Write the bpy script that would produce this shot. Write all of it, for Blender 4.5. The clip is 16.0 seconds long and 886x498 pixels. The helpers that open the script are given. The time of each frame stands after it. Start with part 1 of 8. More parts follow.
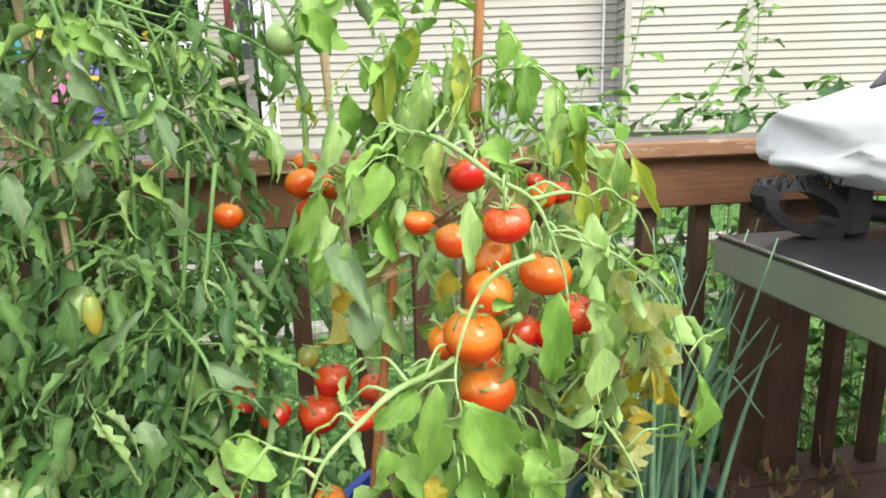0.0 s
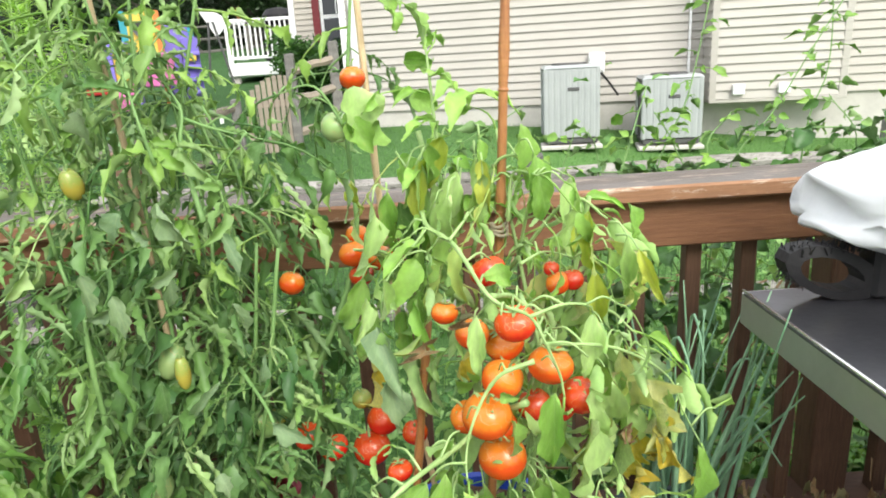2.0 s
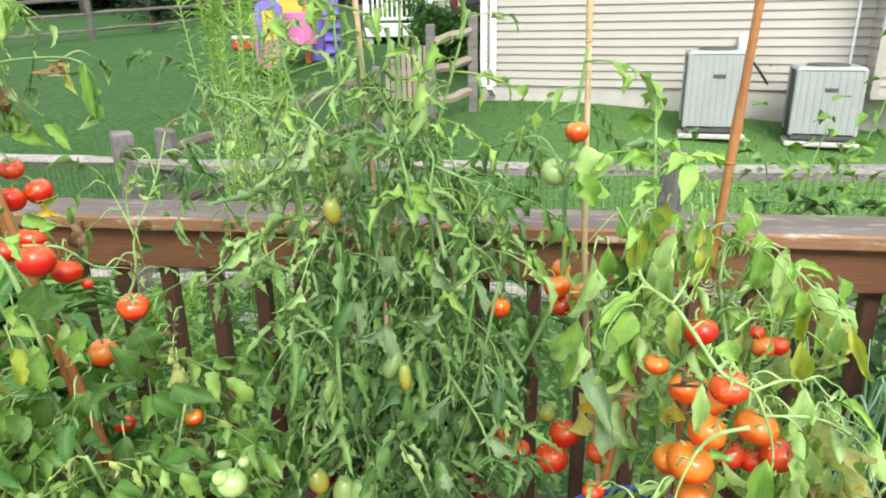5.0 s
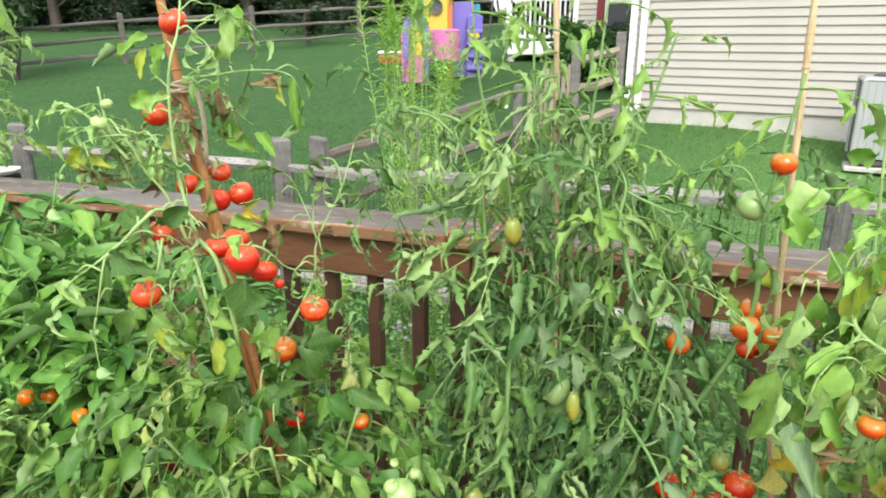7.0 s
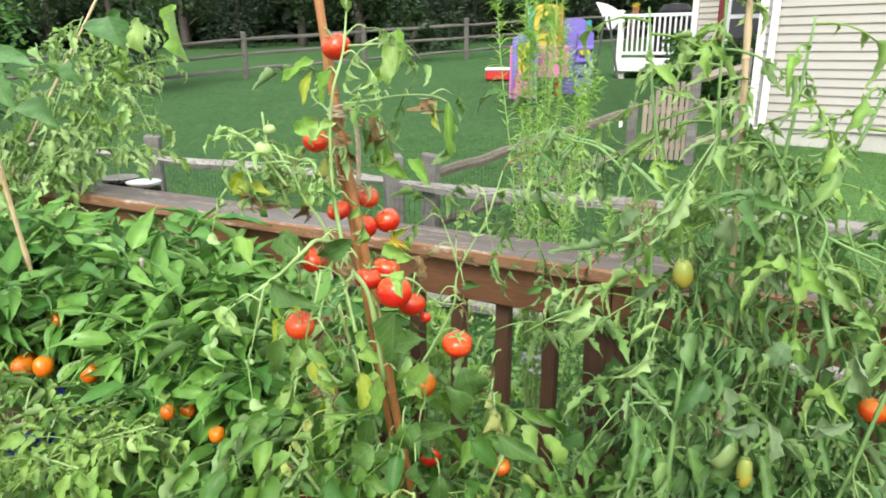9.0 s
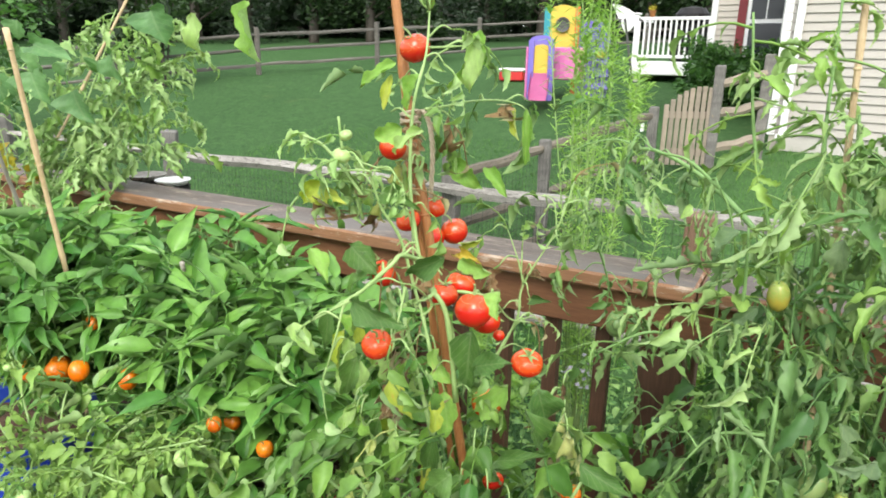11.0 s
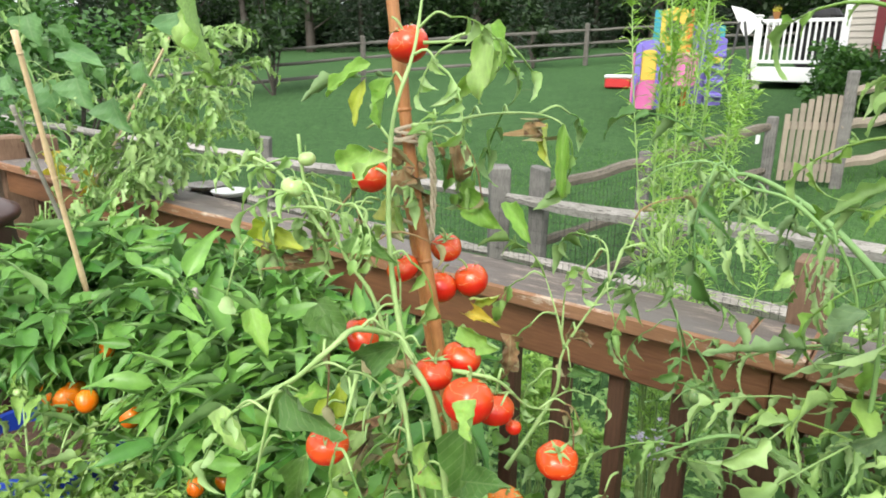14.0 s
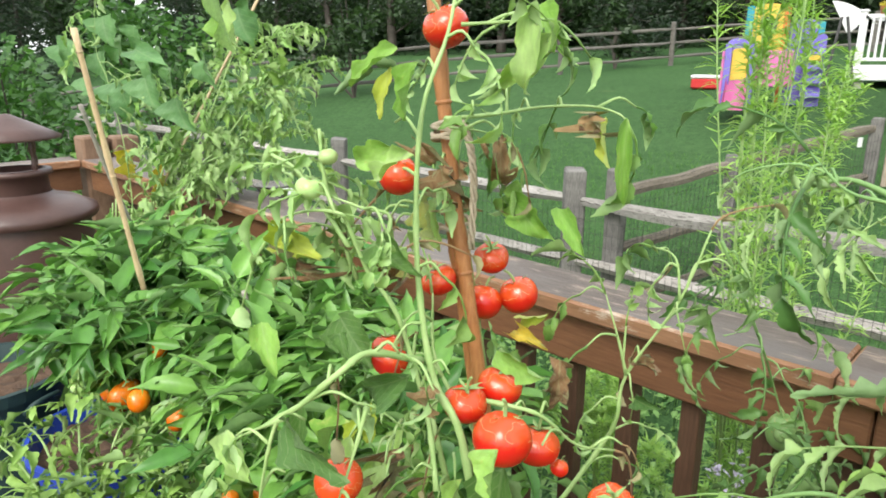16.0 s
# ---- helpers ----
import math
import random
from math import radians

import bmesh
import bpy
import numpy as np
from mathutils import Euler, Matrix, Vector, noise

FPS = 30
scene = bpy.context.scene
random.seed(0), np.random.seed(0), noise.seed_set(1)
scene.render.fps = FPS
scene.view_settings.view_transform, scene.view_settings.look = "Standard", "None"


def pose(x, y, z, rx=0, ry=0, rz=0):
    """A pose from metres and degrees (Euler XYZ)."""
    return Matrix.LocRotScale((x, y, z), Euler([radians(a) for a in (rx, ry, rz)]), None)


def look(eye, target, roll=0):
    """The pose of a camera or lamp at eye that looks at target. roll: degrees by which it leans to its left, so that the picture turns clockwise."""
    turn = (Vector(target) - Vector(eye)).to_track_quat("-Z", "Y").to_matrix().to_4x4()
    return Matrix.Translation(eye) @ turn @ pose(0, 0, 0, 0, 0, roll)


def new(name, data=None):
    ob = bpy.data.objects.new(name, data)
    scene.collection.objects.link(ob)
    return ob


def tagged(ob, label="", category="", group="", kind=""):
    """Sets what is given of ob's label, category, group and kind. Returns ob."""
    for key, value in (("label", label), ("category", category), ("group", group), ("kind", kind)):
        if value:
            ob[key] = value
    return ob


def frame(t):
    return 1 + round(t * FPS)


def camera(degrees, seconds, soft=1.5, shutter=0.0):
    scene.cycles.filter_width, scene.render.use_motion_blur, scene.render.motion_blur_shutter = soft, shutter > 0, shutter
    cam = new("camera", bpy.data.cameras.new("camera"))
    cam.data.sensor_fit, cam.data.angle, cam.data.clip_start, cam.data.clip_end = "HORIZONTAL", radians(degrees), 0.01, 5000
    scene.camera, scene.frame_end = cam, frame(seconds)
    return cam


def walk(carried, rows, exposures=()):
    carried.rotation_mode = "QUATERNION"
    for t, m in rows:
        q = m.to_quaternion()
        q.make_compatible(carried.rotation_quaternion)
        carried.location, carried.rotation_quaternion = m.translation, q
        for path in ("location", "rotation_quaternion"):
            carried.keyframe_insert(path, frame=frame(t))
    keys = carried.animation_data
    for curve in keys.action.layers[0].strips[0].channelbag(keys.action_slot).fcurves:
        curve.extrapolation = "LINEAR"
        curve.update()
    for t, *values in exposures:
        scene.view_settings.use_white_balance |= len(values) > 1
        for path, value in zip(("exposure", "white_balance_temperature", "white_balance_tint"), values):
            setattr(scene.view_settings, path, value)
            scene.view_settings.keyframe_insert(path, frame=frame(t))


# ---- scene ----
cam = camera(67.6, 16.0, soft=1.85)
PATH = [
    (0, (0.72, 0.39, 1.108), (1.023, 2.313, 0.652), -1.5),
    (0.5, (0.76, 0.381, 1.103), (1.035, 2.309, 0.645), -1.6),
    (1, (0.794, 0.383, 1.091), (1.052, 2.31, 0.623), -1.3),
    (1.5, (0.809, 0.357, 1.181), (1.043, 2.281, 0.69), -1.4),
    (2, (0.808, 0.298, 1.321), (0.846, 2.217, 0.76), -3.4),
    (2.5, (0.805, 0.244, 1.42), (0.758, 2.108, 0.695), -4.5),
    (3, (0.763, 0.222, 1.486), (0.692, 2.084, 0.758), -3.4),
    (3.5, (0.713, 0.207, 1.491), (0.608, 2.073, 0.779), -2),
    (3.7, (0.702, 0.211, 1.495), (0.584, 2.075, 0.78), -2.3),
    (5.8, (0.552, 0.196, 1.51), (0.148, 2.048, 0.886), 0),
    (6, (0.539, 0.196, 1.512), (0.098, 2.045, 0.89), -0.2),
    (6.5, (0.514, 0.194, 1.509), (-0.026, 2.021, 0.9), 0),
    (7, (0.495, 0.193, 1.511), (-0.133, 1.992, 0.901), 0),
    (7.5, (0.471, 0.199, 1.514), (-0.232, 1.968, 0.9), 1),
    (8, (0.432, 0.208, 1.53), (-0.371, 1.933, 0.913), 0.8),
    (8.5, (0.398, 0.217, 1.533), (-0.457, 1.923, 0.934), 0.8),
    (9, (0.356, 0.23, 1.525), (-0.538, 1.927, 0.958), -0.1),
    (9.5, (0.315, 0.234, 1.527), (-0.575, 1.932, 0.955), 0.4),
    (10, (0.268, 0.233, 1.528), (-0.64, 1.92, 0.953), 1.1),
    (10.2, (0.252, 0.233, 1.528), (-0.658, 1.914, 0.952), 1.1),
    (12.3, (0.179, 0.232, 1.537), (-0.714, 1.934, 0.983), 0.7),
    (12.5, (0.175, 0.234, 1.537), (-0.72, 1.934, 0.981), 0.6),
    (13, (0.167, 0.306, 1.536), (-0.712, 2.013, 0.976), 0.9),
    (13.5, (0.169, 0.453, 1.532), (-0.883, 2.061, 0.976), 0.9),
    (14, (0.182, 0.563, 1.52), (-0.983, 2.092, 0.966), 0.6),
    (14.5, (0.176, 0.621, 1.507), (-1.063, 2.089, 0.95), 0.2),
    (15, (0.164, 0.644, 1.507), (-1.138, 2.056, 0.946), -0.6),
    (15.5, (0.159, 0.661, 1.502), (-1.167, 2.05, 0.943), -0.3),
    (16, (0.152, 0.673, 1.501), (-1.188, 2.053, 0.953), 0),
]
walk(cam, [(t, look(eye, target, roll)) for t, eye, target, roll in PATH], [(0.0, 0.5), (1.5, 0.58), (3.5, 0.54), (6.5, 0.49), (10.0, 0.48), (16.0, 0.46)])

# ---- world and light: bright overcast ----
SUN_EL, SUN_AZ = 43.0, 158.0
world = bpy.data.worlds.new("world")
scene.world = world
world.use_nodes = True
wn = world.node_tree
sky = wn.nodes.new("ShaderNodeTexSky")
sky.sky_type, sky.sun_disc = "NISHITA", False
sky.sun_elevation, sky.sun_rotation = radians(SUN_EL), radians(SUN_AZ)
sky.air_density, sky.dust_density, sky.ozone_density = 1.0, 4.0, 1.0
veil = wn.nodes.new("ShaderNodeMix")
veil.data_type = "RGBA"
veil.inputs[0].default_value = 0.75
veil.inputs[7].default_value = (11.0, 11.2, 11.4, 1)
wn.links.new(sky.outputs[0], veil.inputs[6])
bg = wn.nodes["Background"]
bg.inputs[1].default_value = 0.15
wn.links.new(veil.outputs[2], bg.inputs[0])
lamp = bpy.data.lights.new("sun", "SUN")
lamp.energy, lamp.angle, lamp.color = 2.5, radians(30), (1.0, 0.985, 0.91)
sun = new("sun", lamp)
sun.matrix_world = look((0, 0, 20), (0.0 - 6.0 * math.sin(radians(SUN_AZ)), 0.0 - 6.0 * math.cos(radians(SUN_AZ)), 20 - 6.0 * math.tan(radians(SUN_EL))))



# ---- materials ----
def material(name):
    m = bpy.data.materials.new(name)
    m.use_nodes = True
    return m, m.node_tree, m.node_tree.nodes["Principled BSDF"]


def ramp(nt, fac, stops):
    r = nt.nodes.new("ShaderNodeValToRGB")
    while len(r.color_ramp.elements) < len(stops):
        r.color_ramp.elements.new(0.5)
    for e, (p, c) in zip(r.color_ramp.elements, stops):
        e.position, e.color = p, (*c, 1)
    nt.links.new(fac, r.inputs[0])
    return r.outputs[0]


def noise_node(nt, scale, detail=4, stretch=(1, 1, 1), space="Object", rough=0.6):
    tc, mp, n = nt.nodes.new("ShaderNodeTexCoord"), nt.nodes.new("ShaderNodeMapping"), nt.nodes.new("ShaderNodeTexNoise")
    mp.inputs["Scale"].default_value = stretch
    n.inputs["Scale"].default_value, n.inputs["Detail"].default_value, n.inputs["Roughness"].default_value = scale, detail, rough
    nt.links.new(tc.outputs[space], mp.inputs[0])
    nt.links.new(mp.outputs[0], n.inputs[0])
    return n.outputs[0]


def blend(nt, fac, a, b, mode="MIX"):
    m = nt.nodes.new("ShaderNodeMix")
    m.data_type, m.blend_type = "RGBA", mode
    for sock, v in ((m.inputs[0], fac), (m.inputs[6], a), (m.inputs[7], b)):
        if isinstance(v, (int, float)):
            sock.default_value = v
        elif isinstance(v, tuple):
            sock.default_value = (*v, 1)
        else:
            nt.links.new(v, sock)
    return m.outputs[2]


def bump(nt, bsdf, height, strength, distance=0.01):
    b = nt.nodes.new("ShaderNodeBump")
    b.inputs["Strength"].default_value, b.inputs["Distance"].default_value = strength, distance
    nt.links.new(height, b.inputs["Height"])
    nt.links.new(b.outputs[0], bsdf.inputs["Normal"])


def object_random(nt):
    return nt.nodes.new("ShaderNodeObjectInfo").outputs["Random"]


def plain(name, dark, light, scale=8, rough=0.6, relief=0.2, metal=0.0, fine=60, spec=0.5, space="Object"):
    """Two tones mixed by coarse stains and fine grain."""
    m, nt, b = material(name)
    n1, n2 = noise_node(nt, scale, 5, space=space), noise_node(nt, fine, 3, space=space)
    c1 = ramp(nt, n1, [(0.3, dark), (0.7, light)])
    nt.links.new(blend(nt, 0.25, c1, ramp(nt, n2, [(0.3, dark), (0.75, light)])), b.inputs["Base Color"])
    b.inputs["Roughness"].default_value, b.inputs["Metallic"].default_value = rough, metal
    b.inputs["Specular IOR Level"].default_value = spec
    if relief:
        bump(nt, b, n2, relief, 0.004)
    return m


def timber(name, dark, mid, light, along=(1, 14, 14), scale=3.0, rough=0.7, grey=None, scuff=None):
    """Sawn or split wood: grain stretched along one axis, blotches of wear."""
    m, nt, b = material(name)
    grain = noise_node(nt, scale * 4, 8, along, rough=0.7)
    blot = noise_node(nt, scale, 4, (0.6, 2, 2))
    col = ramp(nt, grain, [(0.3, dark), (0.5, mid), (0.72, light)])
    if grey:
        col = blend(nt, ramp(nt, blot, [(0.45, (0, 0, 0)), (0.62, (1, 1, 1))]), col, grey)
    else:
        col = blend(nt, 0.35, col, ramp(nt, blot, [(0.35, dark), (0.65, light)]))
    if scuff:
        worn = noise_node(nt, scale * 2.2, 6, (1, 5, 5), rough=0.75)
        col = blend(nt, ramp(nt, worn, [(0.55, (0, 0, 0)), (0.62, (1, 1, 1))]), col, scuff)
    tint = blend(nt, object_random(nt), (0.85, 0.85, 0.85), (1.12, 1.1, 1.08))
    nt.links.new(blend(nt, 1.0, col, tint, "MULTIPLY"), b.inputs["Base Color"])
    b.inputs["Roughness"].default_value = rough
    bump(nt, b, grain, 0.5, 0.004)
    return m


LEAF_TONES = {}


def leaf_material(name, a, b_, spots=None, rough=0.5, island=False, thin=0.3, veins=False):
    """Leaf skin: tone by leaf, mottling within it, light shining through."""
    m, nt, b = material(name)
    LEAF_TONES[name] = (a, b_)
    rnd = nt.nodes.new("ShaderNodeNewGeometry").outputs["Random Per Island"] if island else object_random(nt)
    base = blend(nt, rnd, a, b_)
    n1, n2 = (noise_node(nt, 2.6, 4), noise_node(nt, 11, 3)) if veins else (noise_node(nt, 26, 4), noise_node(nt, 140, 2))
    shade = ramp(nt, n1, [(0.3, (0.72, 0.74, 0.7)), (0.7, (1.2, 1.16, 1.1))])
    col = blend(nt, 1.0, base, shade, "MULTIPLY")
    if spots:
        col = blend(nt, ramp(nt, n1, [(0.58, (0, 0, 0)), (0.66, (1, 1, 1))]), col, spots)
    height = n2
    if veins:
        def calc(op, *ins):
            q = nt.nodes.new("ShaderNodeMath")
            q.operation = op
            for sock, v in zip(q.inputs, ins):
                if isinstance(v, (int, float)):
                    sock.default_value = v
                else:
                    nt.links.new(v, sock)
            return q.outputs[0]
        sep = nt.nodes.new("ShaderNodeSeparateXYZ")
        nt.links.new(nt.nodes.new("ShaderNodeTexCoord").outputs["Object"], sep.inputs[0])
        across = calc("ABSOLUTE", sep.outputs[0])
        wave_ = calc("SINE", calc("MULTIPLY", calc("SUBTRACT", sep.outputs[1], calc("MULTIPLY", across, 0.8)), 46.0))
        vein = calc("MAXIMUM", calc("GREATER_THAN", wave_, 0.94), calc("LESS_THAN", across, 0.022))
        col = blend(nt, calc("MULTIPLY", vein, 0.3), col, blend(nt, 0.5, col, (0.5, 0.6, 0.32)))
        height = calc("SUBTRACT", calc("MULTIPLY", n2, 0.5), calc("MULTIPLY", vein, 0.5))
    nt.links.new(col, b.inputs["Base Color"])
    b.inputs["Roughness"].default_value = rough
    b.inputs["Specular IOR Level"].default_value = 0.5
    b.inputs["Sheen Weight"].default_value, b.inputs["Sheen Roughness"].default_value = 0.05, 0.4
    bump(nt, b, height, 0.35, 0.02 if veins else 0.002)
    tr, mix, out = nt.nodes.new("ShaderNodeBsdfTranslucent"), nt.nodes.new("ShaderNodeMixShader"), nt.nodes["Material Output"]
    nt.links.new(blend(nt, 1.0, col, (1.25, 1.35, 0.7), "MULTIPLY"), tr.inputs[0])
    mix.inputs[0].default_value = thin
    nt.links.new(b.outputs[0], mix.inputs[1])
    nt.links.new(tr.outputs[0], mix.inputs[2])
    nt.links.new(mix.outputs[0], out.inputs[0])
    return m


def fruit_material(name, low, high, rough=0.22):
    """Fruit skin: riper below, paler shoulders, pale growth cracks."""
    m, nt, b = material(name)
    tc, sep = nt.nodes.new("ShaderNodeTexCoord"), nt.nodes.new("ShaderNodeSeparateXYZ")
    nt.links.new(tc.outputs["Generated"], sep.inputs[0])
    n = noise_node(nt, 2.2, 4)
    add = nt.nodes.new("ShaderNodeMath")
    add.operation = "MULTIPLY_ADD"
    add.inputs[1].default_value, add.inputs[2].default_value = 0.5, 0.0
    nt.links.new(n, add.inputs[0])
    sm = nt.nodes.new("ShaderNodeMath")
    nt.links.new(add.outputs[0], sm.inputs[0])
    nt.links.new(sep.outputs[2], sm.inputs[1])
    col = ramp(nt, sm.outputs[0], [(0.72, low), (1.25 / 1.3, high)])
    # pale healed cracks spreading from the stalk
    near, thin_ = nt.nodes.new("ShaderNodeMath"), nt.nodes.new("ShaderNodeMath")
    near.operation, thin_.operation = "GREATER_THAN", "MULTIPLY"
    near.inputs[1].default_value = 0.62
    nt.links.new(sep.outputs[2], near.inputs[0])
    nt.links.new(ramp(nt, noise_node(nt, 1.7, 1), [(0.485, (0, 0, 0)), (0.5, (0.8, 0.8, 0.8)), (0.515, (0, 0, 0))]), thin_.inputs[0])
    nt.links.new(near.outputs[0], thin_.inputs[1])
    col = blend(nt, thin_.outputs[0], col, (0.62, 0.36, 0.16))
    tint = blend(nt, object_random(nt), (0.85, 0.8, 0.8), (1.1, 1.12, 1.0))
    nt.links.new(blend(nt, 1.0, col, tint, "MULTIPLY"), b.inputs["Base Color"])
    b.inputs["Roughness"].default_value = rough
    b.inputs["Coat Weight"].default_value, b.inputs["Coat Roughness"].default_value = 0.15, 0.2
    b.inputs["Subsurface Weight"].default_value, b.inputs["Subsurface Radius"].default_value = 0.08, (0.01, 0.003, 0.002)
    bump(nt, b, noise_node(nt, 60, 2), 0.05, 0.001)
    return m


BLADE_TONES = {
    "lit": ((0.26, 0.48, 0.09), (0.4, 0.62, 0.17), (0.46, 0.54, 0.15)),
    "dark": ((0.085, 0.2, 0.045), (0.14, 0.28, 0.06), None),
    "pale": ((0.42, 0.6, 0.22), (0.53, 0.7, 0.32), None),
    "grey": ((0.22, 0.35, 0.19), (0.32, 0.44, 0.26), None),
    "yel": ((0.46, 0.56, 0.08), (0.58, 0.63, 0.12), (0.6, 0.5, 0.1)),
    "yelw": ((0.7, 0.62, 0.09), (0.74, 0.58, 0.09), (0.55, 0.38, 0.13)),
    "pyel": ((0.7, 0.72, 0.36), (0.76, 0.75, 0.42), (0.68, 0.58, 0.32)),
    "bean": ((0.15, 0.32, 0.13), (0.21, 0.4, 0.17), None),
    "roma": ((0.12, 0.26, 0.075), (0.24, 0.39, 0.16), None),
}
BLADE_LEAF = {k: leaf_material("single_leaf_" + k, *v, thin=0.42, veins=True) for k, v in BLADE_TONES.items()}
BLADE_LEAF["dead"] = leaf_material("single_leaf_dead", (0.2, 0.11, 0.05), (0.36, 0.24, 0.12), (0.12, 0.06, 0.03), 0.85, thin=0.15, veins=True)
LEAF = {
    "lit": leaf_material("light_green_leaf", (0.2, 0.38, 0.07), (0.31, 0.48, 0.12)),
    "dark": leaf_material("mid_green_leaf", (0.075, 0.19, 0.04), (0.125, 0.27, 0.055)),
    "pale": leaf_material("pale_wilted_leaf", (0.34, 0.54, 0.19), (0.45, 0.64, 0.27), thin=0.4),
    "grey": leaf_material("greyish_leaf_underside", (0.24, 0.4, 0.13), (0.38, 0.54, 0.22)),
    "yel": leaf_material("yellowing_leaf", (0.38, 0.46, 0.06), (0.5, 0.52, 0.08), (0.4, 0.28, 0.05)),
    "yelw": leaf_material("yellow_leaf", (0.55, 0.5, 0.06), (0.62, 0.45, 0.04), (0.36, 0.22, 0.06)),
    "pyel": leaf_material("pale_yellow_leaf", (0.46, 0.5, 0.18), (0.5, 0.5, 0.16), (0.3, 0.2, 0.08)),
    "dead": leaf_material("dead_brown_leaf", (0.2, 0.11, 0.05), (0.36, 0.24, 0.12), (0.12, 0.06, 0.03), 0.85, thin=0.15),
    "bean": leaf_material("grey_green_broad_leaf", (0.15, 0.32, 0.13), (0.21, 0.4, 0.17)),
    "roma": leaf_material("dusty_green_leaf", (0.07, 0.185, 0.042), (0.22, 0.38, 0.11)),
    # thicket leaves are darker: shade inside the plants put into their colour
    "thicket": leaf_material("shaded_dusty_thicket", (0.045, 0.13, 0.035), (0.16, 0.3, 0.1), island=True),
    "thicket_green": leaf_material("shaded_green_thicket", (0.055, 0.17, 0.03), (0.18, 0.34, 0.065), island=True),
    "lime": leaf_material("limp_lime_leaf", (0.27, 0.5, 0.09), (0.43, 0.65, 0.18), thin=0.42),
    "mix": leaf_material("tomato_leaf", (0.1, 0.25, 0.045), (0.26, 0.42, 0.1)),
    "pepper": leaf_material("satin_pepper_leaf", (0.06, 0.21, 0.035), (0.21, 0.43, 0.085), None, 0.36),
    "weed": leaf_material("weed_leaf", (0.08, 0.22, 0.05), (0.24, 0.4, 0.12), island=True),
    "ivy": leaf_material("dark_vine_leaf", (0.045, 0.14, 0.03), (0.12, 0.28, 0.06), None, 0.4),
    "vine": leaf_material("fresh_vine_leaf", (0.16, 0.34, 0.05), (0.27, 0.46, 0.09)),
    "limp": leaf_material("limp_yellowing_leaf", (0.38, 0.53, 0.13), (0.56, 0.63, 0.22), (0.52, 0.46, 0.17)),
    "feather": leaf_material("feathery_weed_leaf", (0.24, 0.44, 0.09), (0.38, 0.58, 0.15), island=True),
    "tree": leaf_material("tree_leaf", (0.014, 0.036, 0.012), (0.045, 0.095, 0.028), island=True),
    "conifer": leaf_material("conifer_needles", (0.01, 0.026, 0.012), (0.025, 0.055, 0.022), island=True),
    "hedge": leaf_material("hedge_leaf", (0.03, 0.1, 0.02), (0.08, 0.2, 0.04), island=True),
    "onion": leaf_material("onion_leaf", (0.14, 0.3, 0.18), (0.24, 0.42, 0.27), None, 0.4, thin=0.1),
    "grass": leaf_material("grass_blade", (0.05, 0.16, 0.03), (0.12, 0.27, 0.05), island=True),
}
STEM = plain("green_stem", (0.22, 0.37, 0.11), (0.36, 0.49, 0.2), 45, 0.6, 0.5)
STEM_DARK = plain("dusty_green_stem", (0.12, 0.24, 0.07), (0.2, 0.34, 0.11), 20, 0.6, 0.2)
STEM_DRY = plain("dry_brown_stem", (0.16, 0.09, 0.04), (0.3, 0.2, 0.1), 20, 0.8, 0.4)
FRUIT = {
    "red": fruit_material("ripe_tomato_skin", (0.56, 0.016, 0.008), (0.62, 0.07, 0.012)),
    "ora": fruit_material("orange_tomato_skin", (0.66, 0.075, 0.008), (0.66, 0.2, 0.02)),
    "mid": fruit_material("turning_tomato_skin", (0.42, 0.36, 0.06), (0.3, 0.38, 0.09)),
    "grn": fruit_material("green_tomato_skin", (0.4, 0.55, 0.24), (0.32, 0.5, 0.18), 0.3),
    "green": fruit_material("dull_green_tomato_skin", (0.22, 0.36, 0.13), (0.17, 0.31, 0.1), 0.35),
    "pale": fruit_material("pale_green_tomato_skin", (0.3, 0.42, 0.17), (0.24, 0.37, 0.14), 0.35),
    "pep": fruit_material("orange_pepper_skin", (0.68, 0.14, 0.004), (0.7, 0.2, 0.008), 0.2),
}
WOOD = timber("brown_stained_wood", (0.1, 0.041, 0.017), (0.175, 0.076, 0.032), (0.25, 0.12, 0.054))
WOOD_EDGE = timber("worn_orange_wood", (0.15, 0.07, 0.032), (0.25, 0.125, 0.06), (0.36, 0.19, 0.1), scuff=(0.5, 0.4, 0.31))
# weathered wood grey, with the sky's reflection mixed into the tone
WOOD_TOP = timber("weathered_sky_grey_cap", (0.07, 0.054, 0.044), (0.11, 0.09, 0.077), (0.17, 0.142, 0.12), (1, 10, 10), grey=(0.14, 0.125, 0.115), scuff=(0.26, 0.21, 0.17))
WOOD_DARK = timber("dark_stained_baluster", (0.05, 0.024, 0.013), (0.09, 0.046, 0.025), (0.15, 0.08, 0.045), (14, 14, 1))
FENCE_WOOD = timber("weathered_grey_fence", (0.13, 0.12, 0.105), (0.29, 0.275, 0.255), (0.5, 0.48, 0.45), (1, 7, 7), 5, 0.9, scuff=(0.07, 0.065, 0.055))
FENCE_SIDE = timber("weathered_brown_fence", (0.07, 0.06, 0.045), (0.14, 0.12, 0.095), (0.25, 0.22, 0.18), (1, 7, 7), 5, 0.9, scuff=(0.05, 0.045, 0.04))
FENCE_FAR = timber("dark_weathered_fence", (0.06, 0.055, 0.048), (0.11, 0.102, 0.09), (0.18, 0.168, 0.15), (1, 9, 9))
POST_WORN = timber("worn_brown_post", (0.09, 0.05, 0.03), (0.16, 0.095, 0.058), (0.27, 0.175, 0.115), (9, 9, 1), 4, 0.8)
DECKING = timber("dark_decking", (0.05, 0.024, 0.016), (0.085, 0.042, 0.027), (0.13, 0.066, 0.042))
